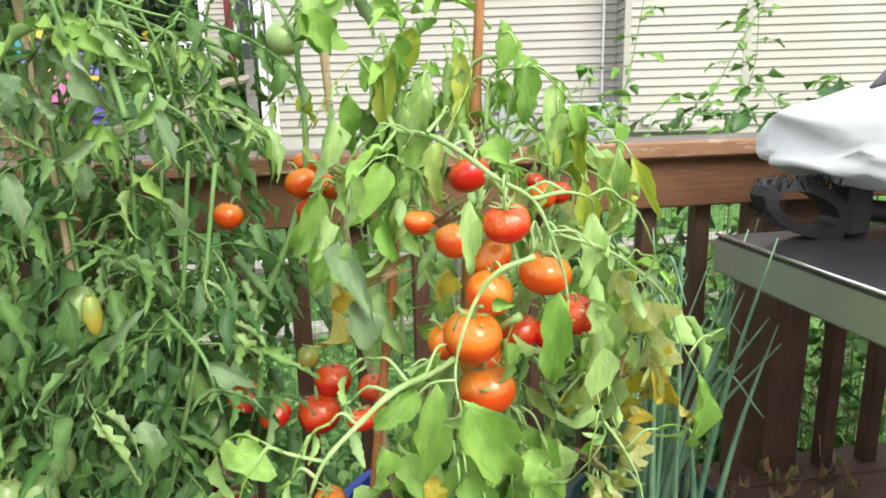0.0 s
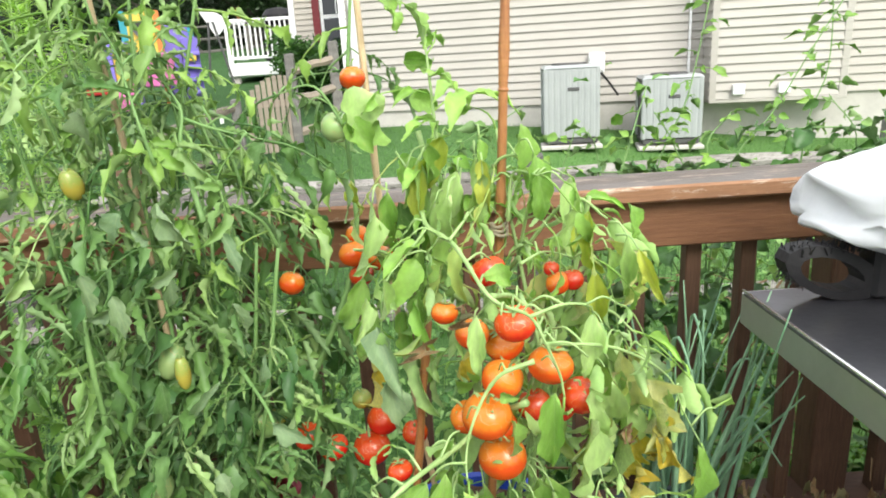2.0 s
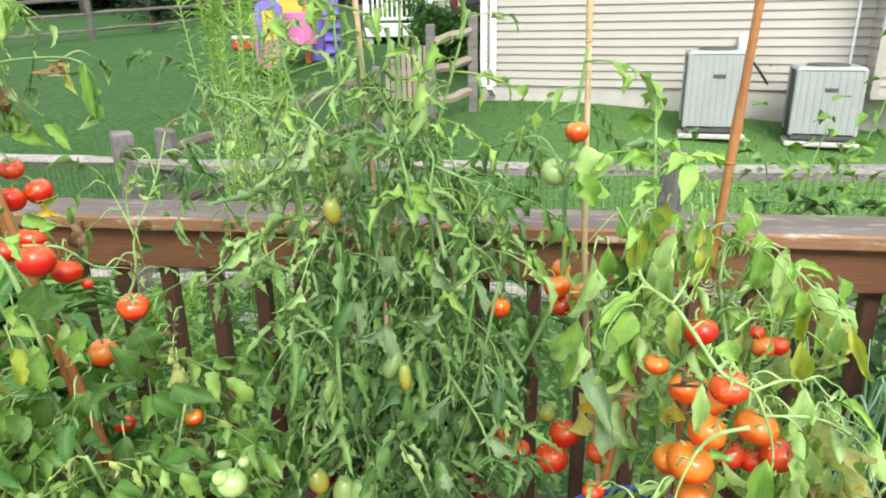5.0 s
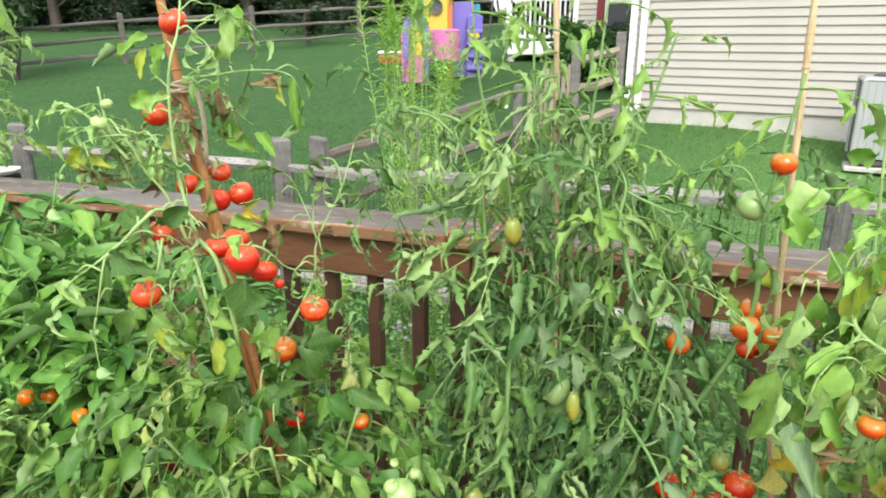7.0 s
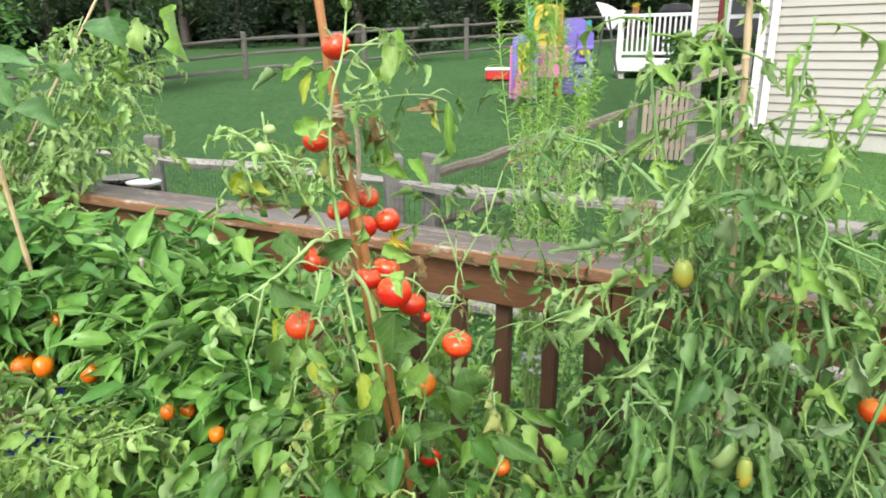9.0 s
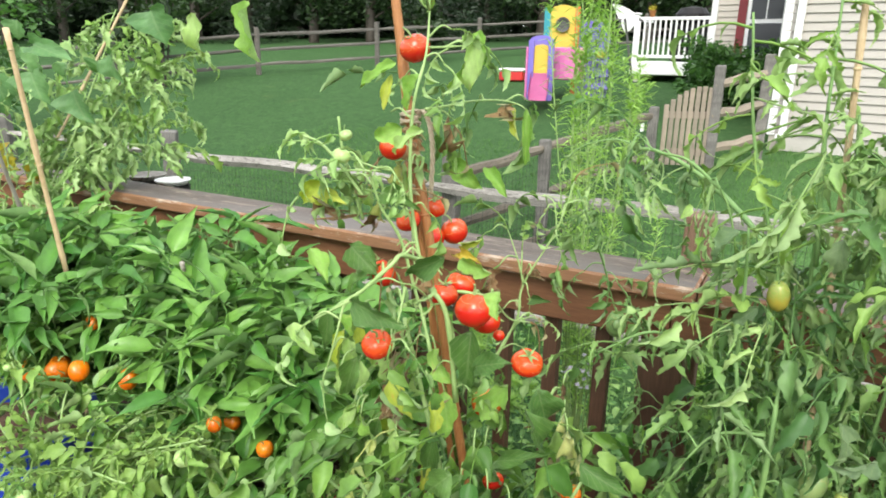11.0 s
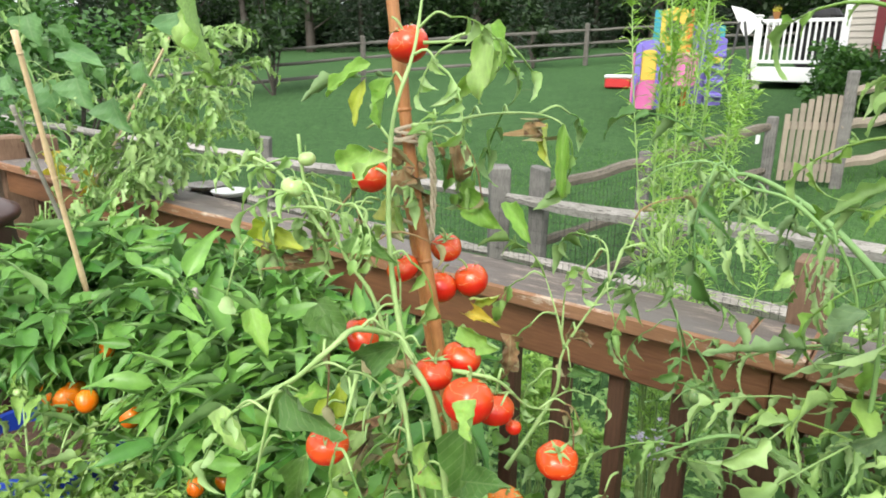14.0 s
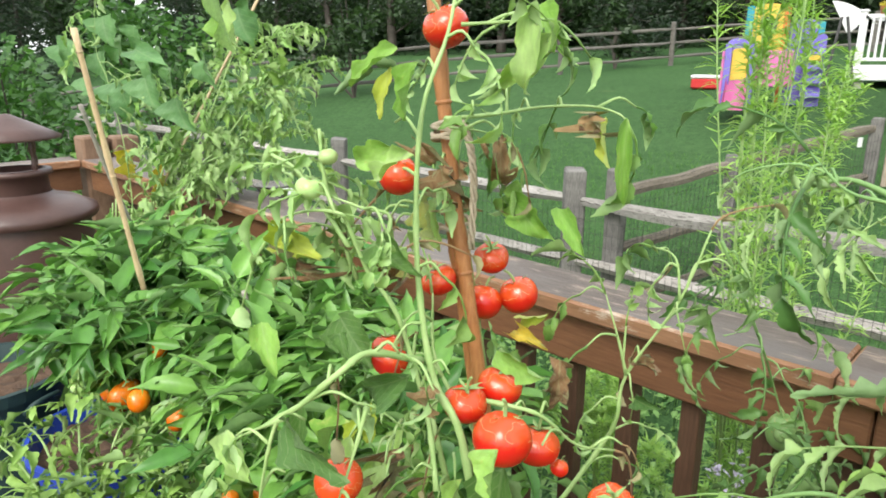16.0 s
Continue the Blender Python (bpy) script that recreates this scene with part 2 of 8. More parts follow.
FENCE_POST = timber("weathered_grey_post", (0.06, 0.058, 0.054), (0.15, 0.145, 0.135), (0.28, 0.27, 0.25), (9, 9, 1), 4, 0.9)
GATE_WOOD = timber("weathered_tan_gate", (0.16, 0.13, 0.1), (0.26, 0.22, 0.17), (0.36, 0.31, 0.25), (9, 9, 1))
STAKE = timber("orange_brown_bamboo", (0.24, 0.09, 0.03), (0.38, 0.16, 0.055), (0.48, 0.24, 0.09), (9, 9, 1), 8, 0.4)
STAKE_TAN = timber("tan_bamboo", (0.36, 0.26, 0.14), (0.54, 0.41, 0.24), (0.66, 0.53, 0.34), (9, 9, 1), 8, 0.5)
STAKE_GREY = timber("grey_stick", (0.22, 0.2, 0.17), (0.32, 0.3, 0.26), (0.42, 0.39, 0.34), (9, 9, 1), 8, 0.8)
SIDING = plain("cream_vinyl_siding", (0.385, 0.362, 0.325), (0.435, 0.41, 0.372), 1.5, 0.5, 0.05)
SIDING_TAN = plain("beige_vinyl_siding", (0.44, 0.4, 0.34), (0.5, 0.46, 0.4), 1.5, 0.5, 0.05)
WHITE = plain("white_paint", (0.74, 0.74, 0.74), (0.82, 0.82, 0.82), 6, 0.45, 0.05)
CONCRETE = plain("pale_foundation", (0.42, 0.4, 0.37), (0.56, 0.54, 0.5), 4, 0.9, 0.4)
ROOF = plain("grey_shingle_roof", (0.09, 0.085, 0.08), (0.16, 0.15, 0.14), 6, 0.9, 0.5)
AC_GREY = plain("pale_grey_metal", (0.34, 0.36, 0.36), (0.42, 0.44, 0.44), 3, 0.45, 0.05, 0.2)
AC_DARK = plain("dark_grille", (0.05, 0.05, 0.05), (0.1, 0.1, 0.1), 20, 0.6, 0.2)
SHEET_GREY = plain("grey_painted_sheet", (0.1, 0.11, 0.11), (0.15, 0.16, 0.16), 4, 0.45, 0.05, 0.2)
# bright metal for the bolts and the highlight modelled along the shelf edge
RIM = plain("bolt_and_highlight_steel", (0.72, 0.72, 0.72), (0.8, 0.8, 0.8), 6, 0.25, 0.02, 0.9)
# the dark reflection on the shelf's top is put into this base colour
STEEL_TOP = plain("dark_reflection_steel", (0.08, 0.08, 0.09), (0.14, 0.14, 0.155), 5, 0.28, 0.1, 0.8)
STEEL = plain("brushed_steel", (0.46, 0.46, 0.45), (0.56, 0.56, 0.55), 5, 0.36, 0.1, 0.85)
BLACK = plain("black_plastic", (0.007, 0.007, 0.008), (0.018, 0.017, 0.018), 12, 0.55, 0.3, spec=0.3)
COVER = plain("silver_white_cover", (0.58, 0.6, 0.62), (0.68, 0.69, 0.71), 3, 0.5, 0.08)
BLUE = plain("blue_plastic", (0.01, 0.035, 0.3), (0.02, 0.07, 0.45), 6, 0.4, 0.05)
RED = plain("red_plastic", (0.3, 0.012, 0.03), (0.44, 0.02, 0.05), 6, 0.4, 0.05)
GREENPOT = plain("dark_green_plastic", (0.008, 0.03, 0.03), (0.02, 0.05, 0.05), 6, 0.5, 0.1)
SOIL = plain("dark_soil_and_mulch", (0.04, 0.022, 0.013), (0.13, 0.08, 0.05), 22, 0.95, 1.0, fine=120)
IRON = plain("brown_enamelled_iron", (0.055, 0.028, 0.024), (0.1, 0.055, 0.046), 5, 0.42, 0.15)
TWINE = plain("jute_twine", (0.36, 0.29, 0.2), (0.52, 0.45, 0.34), 120, 0.9, 0.8, fine=300)
WIRE = plain("dark_wire", (0.03, 0.03, 0.03), (0.07, 0.07, 0.065), 20, 0.6, 0, 0.5)
BARK = timber("tree_bark", (0.03, 0.024, 0.02), (0.06, 0.05, 0.04), (0.1, 0.085, 0.07), (6, 6, 1), 2)
PANE, nt_, b_ = material("window_glass")
b_.inputs["Base Color"].default_value, b_.inputs["Roughness"].default_value = (0.02, 0.025, 0.03, 1), 0.06
FLOWER = plain("pale_lavender_petal", (0.5, 0.46, 0.6), (0.72, 0.7, 0.8), 30, 0.7, 0.1)
TOY = {n: plain(n + "_toy_plastic", tuple(v * 0.85 for v in c), c, 3, 0.4, 0.03) for n, c in
       dict(purple=(0.2, 0.16, 0.55), yellow=(0.72, 0.5, 0.07), pink=(0.72, 0.2, 0.45), teal=(0.03, 0.3, 0.36), orange=(0.7, 0.2, 0.04), red=(0.55, 0.03, 0.03)).items()}
SHUTTER = plain("dark_red_shutter", (0.16, 0.02, 0.025), (0.22, 0.03, 0.035), 6, 0.6, 0.1)


def lawn_material():
    m, nt, b = material("lawn")
    n1, n2, n3 = noise_node(nt, 0.35, 4), noise_node(nt, 2.2, 5), noise_node(nt, 45, 4, (1, 1, 1))
    col = ramp(nt, n1, [(0.35, (0.038, 0.096, 0.036)), (0.65, (0.078, 0.165, 0.062))])
    col = blend(nt, 0.4, col, ramp(nt, n2, [(0.3, (0.034, 0.096, 0.034)), (0.72, (0.092, 0.18, 0.066))]))
    dry = ramp(nt, noise_node(nt, 0.55, 3), [(0.66, (0, 0, 0)), (0.74, (1, 1, 1))])
    col = blend(nt, blend(nt, 0.5, (0, 0, 0), dry), col, (0.2, 0.2, 0.09))
    col = blend(nt, 0.6, col, ramp(nt, n3, [(0.34, (0.018, 0.053, 0.02)), (0.66, (0.11, 0.205, 0.078))]))
    col = blend(nt, 1.0, col, ramp(nt, noise_node(nt, 9, 4), [(0.3, (0.6, 0.62, 0.62)), (0.7, (0.98, 0.98, 0.92))]), "MULTIPLY")
    # paler, yellower green over the side yard, growing with x
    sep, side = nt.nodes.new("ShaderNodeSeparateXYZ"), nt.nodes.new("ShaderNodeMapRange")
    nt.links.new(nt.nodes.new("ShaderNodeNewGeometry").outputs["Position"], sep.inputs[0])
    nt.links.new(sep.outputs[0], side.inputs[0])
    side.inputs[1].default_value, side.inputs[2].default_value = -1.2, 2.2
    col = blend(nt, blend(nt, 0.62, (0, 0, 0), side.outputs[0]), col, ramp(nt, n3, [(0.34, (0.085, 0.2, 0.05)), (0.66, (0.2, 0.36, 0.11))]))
    nt.links.new(col, b.inputs["Base Color"])
    b.inputs["Roughness"].default_value = 0.9
    b.inputs["Specular IOR Level"].default_value = 0.05
    bump(nt, b, n3, 0.9, 0.03)
    return m


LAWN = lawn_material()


# ---- building blocks ----
PLACED = {}


def link(name, mesh, parent=None, m=None, label=""):
    ob = new(name, mesh)
    m = m or Matrix.Identity(4)
    if parent is not None:
        ob.parent = parent
        ob.matrix_parent_inverse = PLACED[parent].inverted()
    ob.matrix_basis = m
    PLACED[ob] = m
    return tagged(ob, label)


def thing(name, place, label, category, group="", kind=""):
    ob = new(name)
    ob.empty_display_size = 0.1
    m = place if isinstance(place, Matrix) else Matrix.Translation(place)
    ob.matrix_basis = m
    PLACED[ob] = m
    return tagged(ob, label, category, group, kind)


def finish(bm, name, *mats, smooth=False):
    me = bpy.data.meshes.new(name)
    bmesh.ops.recalc_face_normals(bm, faces=bm.faces)
    bm.to_mesh(me)
    bm.free()
    for m in mats:
        me.materials.append(m)
    if smooth:
        me.shade_smooth()
    return me


def mesh_of(name, verts, faces, *mats, smooth=False, slots=None):
    me = bpy.data.meshes.new(name)
    me.from_pydata([tuple(v) for v in verts], [], faces)
    for m in mats:
        me.materials.append(m)
    if slots:
        me.polygons.foreach_set("material_index", slots)
    if smooth:
        me.shade_smooth()
    me.update()
    return me


def part(name, bm, mat, parent, label="", smooth=False):
    return link(name, finish(bm, name, mat, smooth=smooth), parent, PLACED[parent], label)


def box(size, at=(0, 0, 0), bevel=0.004, bm=None, turn=None):
    """A box with broken edges, centred at a place; added to bm or new."""
    bm = bm or bmesh.new()
    m = Matrix.Translation(at) @ (turn or Matrix.Identity(4)) @ Matrix.Diagonal((*size, 1))
    made = bmesh.ops.create_cube(bm, size=1.0, matrix=m)
    if bevel:
        edges = list({e for v in made["verts"] for e in v.link_edges})
        bmesh.ops.bevel(bm, geom=edges, offset=bevel, segments=1, affect="EDGES", clamp_overlap=True)
    return bm


def lathe(profile, sides=24, bm=None, at=(0, 0, 0), closed=False):
    """Turned body from (radius, height) pairs."""
    bm = bm or bmesh.new()
    rings = []
    for r, z in profile:
        rings.append([bm.verts.new((at[0] + r * math.cos(2 * math.pi * i / sides), at[1] + r * math.sin(2 * math.pi * i / sides), at[2] + z)) for i in range(sides)])
    for a, b in zip(rings, rings[1:]):
        for i in range(sides):
            bm.faces.new((a[i], a[(i + 1) % sides], b[(i + 1) % sides], b[i]))
    if closed:
        bm.faces.new(rings[0][::-1])
        bm.faces.new(rings[-1])
    return bm


def smooth_line(pts, steps=4):
    p = [Vector(q) for q in pts]
    p = [2 * p[0] - p[1]] + p + [2 * p[-1] - p[-2]]
    out = []
    for i in range(1, len(p) - 2):
        for k in range(steps):
            t = k / steps
            out.append(0.5 * (2 * p[i] + (p[i + 1] - p[i - 1]) * t + (2 * p[i - 1] - 5 * p[i] + 4 * p[i + 1] - p[i + 2]) * t * t
                              + (3 * p[i] - p[i - 1] - 3 * p[i + 1] + p[i + 2]) * t ** 3))
    out.append(p[-2])
    return out


def tube(pts, r0, r1, sides=6, V=None, Fc=None, nodes=0):
    """A tapering stem along a line, into lists of corners and faces. nodes: swollen joints."""
    V = [] if V is None else V
    Fc = [] if Fc is None else Fc
    n, start, side = len(pts), len(V), None
    for i, p in enumerate(pts):
        d = (pts[min(i + 1, n - 1)] - pts[max(i - 1, 0)]).normalized()
        side = (side - d * side.dot(d)).normalized() if side is not None else d.orthogonal().normalized()
        up = d.cross(side)
        r = r0 + (r1 - r0) * i / max(1, n - 1)
        if nodes and i % nodes == 0:
            r *= 1.25
        for k in range(sides):
            a = 2 * math.pi * k / sides
            V.append(p + side * (r * math.cos(a)) + up * (r * math.sin(a)))
    for i in range(n - 1):
        for k in range(sides):
            a, b = start + i * sides + k, start + i * sides + (k + 1) % sides
            Fc.append((a, b, b + sides, a + sides))
    Fc.append(tuple(range(start, start + sides))[::-1])
    Fc.append(tuple(range(start + (n - 1) * sides, start + n * sides)))
    return V, Fc


def aim(pos, d, roll=0.0, size=(1, 1, 1), up=(0, 0, 1)):
    """Pose with local y along d, local z as near up as can be."""
    y = Vector(d).normalized()
    x = y.cross(Vector(up))
    x = x.normalized() if x.length > 1e-3 else Vector((1, 0, 0))
    z = x.cross(y)
    m = Matrix((x, y, z)).transposed().to_4x4()
    return Matrix.Translation(pos) @ m @ Matrix.Rotation(roll, 4, "Y") @ Matrix.Diagonal((*size, 1))


# ---- leaves ----
def leaflet(V, Fc, m, length, width, rng, teeth=0.0, fold=0.4, curl=0.5, rows=7, shape=0.8, wave=0.1, crinkle=0.05, ruffle=0.1, twist=0.4, point=0.0):
    """One blade: rolled up along its midrib, curling down to the tip, wavy at the margin, lobed or smooth."""
    s0 = len(V)
    side = rng.uniform(-0.25, 0.25)
    ph = rng.uniform(0, 6)
    tw = rng.uniform(-twist, twist)
    pw, qw = 0.75 * shape - 0.1 * point, 0.45 + 0.55 * shape + point
    norm = (pw / (pw + qw)) ** pw * (qw / (pw + qw)) ** qw
    lobes = (5 if width < 0.42 * length else 3) if teeth and rows >= 9 else 0
    if lobes:
        rows = 15 if lobes == 5 else 13
    for i in range(rows + 1):
        s = i / rows
        base = width * (s ** pw * (1 - s) ** qw) / norm
        ang = curl * s
        y = length * (math.sin(ang) / ang * s if abs(ang) > 1e-3 else s)
        z = -length * s * (1 - math.cos(ang)) / ang if abs(ang) > 1e-3 else 0.0
        bend = side * length * s * s
        roll = 1.15 * fold * (1 + 0.35 * math.sin(ph + 5 * s)) + 0.05
        ct, st = math.cos(tw * s), math.sin(tw * s)
        for c in (-1, -0.5, 0, 0.5, 1):
            lag = 0 if c < 0 else 2.1
            w = base
            if lobes and 0 < s < 1:
                step = (s * lobes + (0.0 if c < 0 else 0.35)) % 1.0
                w *= 1 - min(0.72, 1.9 * teeth) * (1 - step) * min(1, 6 * s)
            elif teeth and 0 < s < 1:
                w *= 1 + teeth * (1 if i % 2 else -0.7)
            w = max(0.03 * width, w)
            uneven = 1 + ruffle * math.sin(9 * s + ph + lag) + 0.6 * ruffle * math.sin(23 * s + 2 * ph + 1.7 * lag)
            px = w * 0.5 * math.sin(roll * c) / roll * uneven
            pz = w * 0.5 * (1 - math.cos(roll * c)) / roll + 0.12 * w * abs(c) + c * c * wave * width * math.sin(10 * s + ph + lag)
            pz += crinkle * width * math.sin(21 * s + 3 * ph + 5 * c) * abs(c)
            V.append(m @ Vector((px * ct - pz * st + bend, y, z + px * st + pz * ct)))
    for i in range(rows):
        for k in range(4):
            a = s0 + i * 5 + k
            Fc.append((a, a + 1, a + 6, a + 5))


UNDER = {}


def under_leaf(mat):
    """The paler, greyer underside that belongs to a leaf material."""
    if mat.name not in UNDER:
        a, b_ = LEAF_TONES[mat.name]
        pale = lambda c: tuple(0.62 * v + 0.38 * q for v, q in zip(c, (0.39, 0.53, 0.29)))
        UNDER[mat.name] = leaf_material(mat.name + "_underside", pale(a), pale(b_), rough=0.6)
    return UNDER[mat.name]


def two_sided(name, V, Fc, mat):
    """A leaf with real thickness: the blade and, just below it, its pale underside."""
    P = np.array([tuple(v) for v in V])
    n = np.zeros_like(P)
    Q = np.array([f[:3] for f in Fc])
    w = np.cross(P[Q[:, 1]] - P[Q[:, 0]], P[Q[:, 2]] - P[Q[:, 0]])
    for k in range(3):
        np.add.at(n, Q[:, k], w)
    n /= np.maximum(np.linalg.norm(n, axis=1, keepdims=True), 1e-12)
    thick = 0.0006 if np.abs(P).max() < 0.6 else 0.008
    low = P - n * thick
    k = len(V)
    verts = [tuple(p) for p in P] + [tuple(p) for p in low]
    faces = list(Fc) + [tuple(i + k for i in (f[0],) + f[:0:-1]) for f in Fc]
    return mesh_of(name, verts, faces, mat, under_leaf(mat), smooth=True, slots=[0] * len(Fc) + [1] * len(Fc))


def blade_mesh(mat, seed, point=0.35, **kw):
    rng = random.Random(seed)
    V, Fc = [], []
    leaflet(V, Fc, Matrix.Identity(4), 1.0, 1.0, rng, rows=13, ruffle=0.15, twist=0.8, point=point, **kw)
    return two_sided("leaf", V, Fc, mat)


def compound_mesh(mat, seed, **kw):
    return two_sided("leaf", *compound_arrays(seed, **kw), mat)


def compound_arrays(seed, length=0.2, leaf=0.075, ratio=0.5, pairs=3, teeth=0.2, droop=0.5, curl=0.7, fold=0.5, hang=0.3, point=0.3, rows=7):
    """A tomato leaf: a stalk with paired leaflets and one at the tip."""
    rng = random.Random(seed)
    V, Fc = [], []
    bend = rng.uniform(-0.35, 0.35)
    pts = [Vector(((0.03 * math.sin(3 * s + seed) + bend * s * s) * length, length * s, length * (0.12 * s - droop * s * s))) for s in (0, 0.25, 0.5, 0.75, 1)]
    tube(pts, 0.0022, 0.0012, 4, V, Fc)

    def spot(s):
        i = min(3, int(s * 4))
        return pts[i].lerp(pts[i + 1], s * 4 - i), (pts[i + 1] - pts[i]).normalized()
    for k in range(pairs):
        for sg in (-1, 1):
            if rng.random() < 0.12:
                continue
            s = 0.32 + 0.54 * min(1, max(0, (k + rng.uniform(-0.35, 0.35)) / max(1, pairs - 1)))
            p, d = spot(s)
            sd = d.cross(Vector((0, 0, 1))).normalized() * sg
            way = (sd + d * rng.uniform(0.1, 1.3) + Vector((0, 0, -hang * rng.uniform(0.3, 1.8)))).normalized()
            L = leaf * rng.uniform(0.45, 1.2) * (0.8 + 0.3 * s)
            leaflet(V, Fc, aim(p, way, rng.uniform(-1.1, 1.1)), L, L * ratio * rng.uniform(0.75, 1.25), rng, teeth, fold * rng.uniform(0.6, 1.5), curl * rng.uniform(0.4, 1.6), rows, point=point, twist=0.7)
    p, d = spot(0.99)
    d = (d + Vector((0, 0, -hang))).normalized()
    leaflet(V, Fc, aim(p, d, rng.uniform(-0.8, 0.8)), leaf * 1.35, leaf * ratio * 1.3, rng, teeth, fold, curl, rows + 2, point=point, twist=0.7)
    return V, Fc


BLADES = {k: [blade_mesh(BLADE_LEAF[k], 10 * i + j, point=0.3 if k in ("dark", "grey") else -0.12 + 0.05 * j, fold=f, curl=c, shape=sh, wave=w, teeth=te, crinkle=cr) for j, (f, c, sh, w, te, cr) in
              enumerate(((0.35, 0.6, 0.8, 0.1, 0, 0.05), (0.6, 0.9, 0.9, 0.14, 0.06, 0.06), (0.3, 1.1, 0.7, 0.16, 0, 0.07), (0.85, 0.5, 0.85, 0.1, 0.05, 0.05), (0.5, 0.8, 1.0, 0.2, 0.08, 0.06)))]
          for i, k in enumerate(("lit", "dark", "pale", "grey", "yel"))}
for i, k in enumerate(("yelw", "pyel")):
    BLADES[k] = [blade_mesh(BLADE_LEAF[k], 200 + 10 * i + j, point=-0.1, fold=0.6 + 0.15 * j, curl=1.2, shape=0.8, wave=0.25, crinkle=0.13, teeth=0.08) for j in range(5)]
BLADES["dead"] = [blade_mesh(BLADE_LEAF["dead"], 300 + j, fold=0.7 + 0.15 * j, curl=1.0 + j * 0.3, wave=0.55, crinkle=0.32, teeth=0.22) for j in range(5)]
BLADES["rgrey"] = [blade_mesh(BLADE_LEAF["grey"], 360 + j, fold=0.7 + 0.15 * j, curl=1.0, shape=0.9, wave=0.1, teeth=0.24) for j in range(4)]
BLADES["rdark"] = [blade_mesh(BLADE_LEAF["roma"], 380 + j, fold=0.6 + 0.15 * j, curl=1.0, shape=0.9, wave=0.1, teeth=0.24) for j in range(4)]
BLADES["bean"] = [blade_mesh(BLADE_LEAF["bean"], 330 + j, fold=0.35 + 0.1 * j, curl=0.7, shape=0.5, wave=0.06, crinkle=0.03) for j in range(4)]


# ---- fruit ----
def fruit_mesh(name, mat, ribs, flat, seed, lobes=5):
    bm = bmesh.new()
    bmesh.ops.create_uvsphere(bm, u_segments=24, v_segments=14, radius=1.0)
    for v in bm.verts:
        a, up = math.atan2(v.co.y, v.co.x), v.co.z
        r = 1 + ribs * math.cos(lobes * a + seed) * max(0, up + 0.4) + 0.02 * math.sin(2 * a + seed)
        rad = math.hypot(v.co.x, v.co.y)
        v.co = Vector((v.co.x * r, v.co.y * r, up * flat - 0.2 * math.exp(-(rad / 0.3) ** 2) * (up > 0)))
    return finish(bm, name, mat, smooth=True)


def calyx_mesh():
    rng = random.Random(4)
    V, Fc = [], []
    for k in range(5):
        a = 2 * math.pi * k / 5 + rng.uniform(-0.2, 0.2)
        leaflet(V, Fc, aim((0, 0, 0.66), (math.cos(a), math.sin(a), rng.uniform(0.05, 0.5))), 0.75, 0.2, rng, 0, 0.4, rng.uniform(-0.8, 0.6), 4)
    tube(smooth_line([(0, 0, 0.62), (0.03, 0, 0.95), (0.15, 0.05, 1.25), (0.4, 0.1, 1.4)], 2), 0.075, 0.06, 5, V, Fc)
    return mesh_of("calyx", V, Fc, STEM, smooth=True)


CALYX = calyx_mesh()
TOMATO = {k: [fruit_mesh("tomato", FRUIT[k], r, f, s) for r, f, s in ((0.02, 0.9, 0), (0.05, 0.8, 2), (0.035, 0.94, 4))] for k in FRUIT}
PEPPER = fruit_mesh("pepper", FRUIT["pep"], 0.1, 1.15, 1, 3)
PLUM = {k: fruit_mesh("tomato", FRUIT[k], 0.02, 1.0, 1) for k in FRUIT}


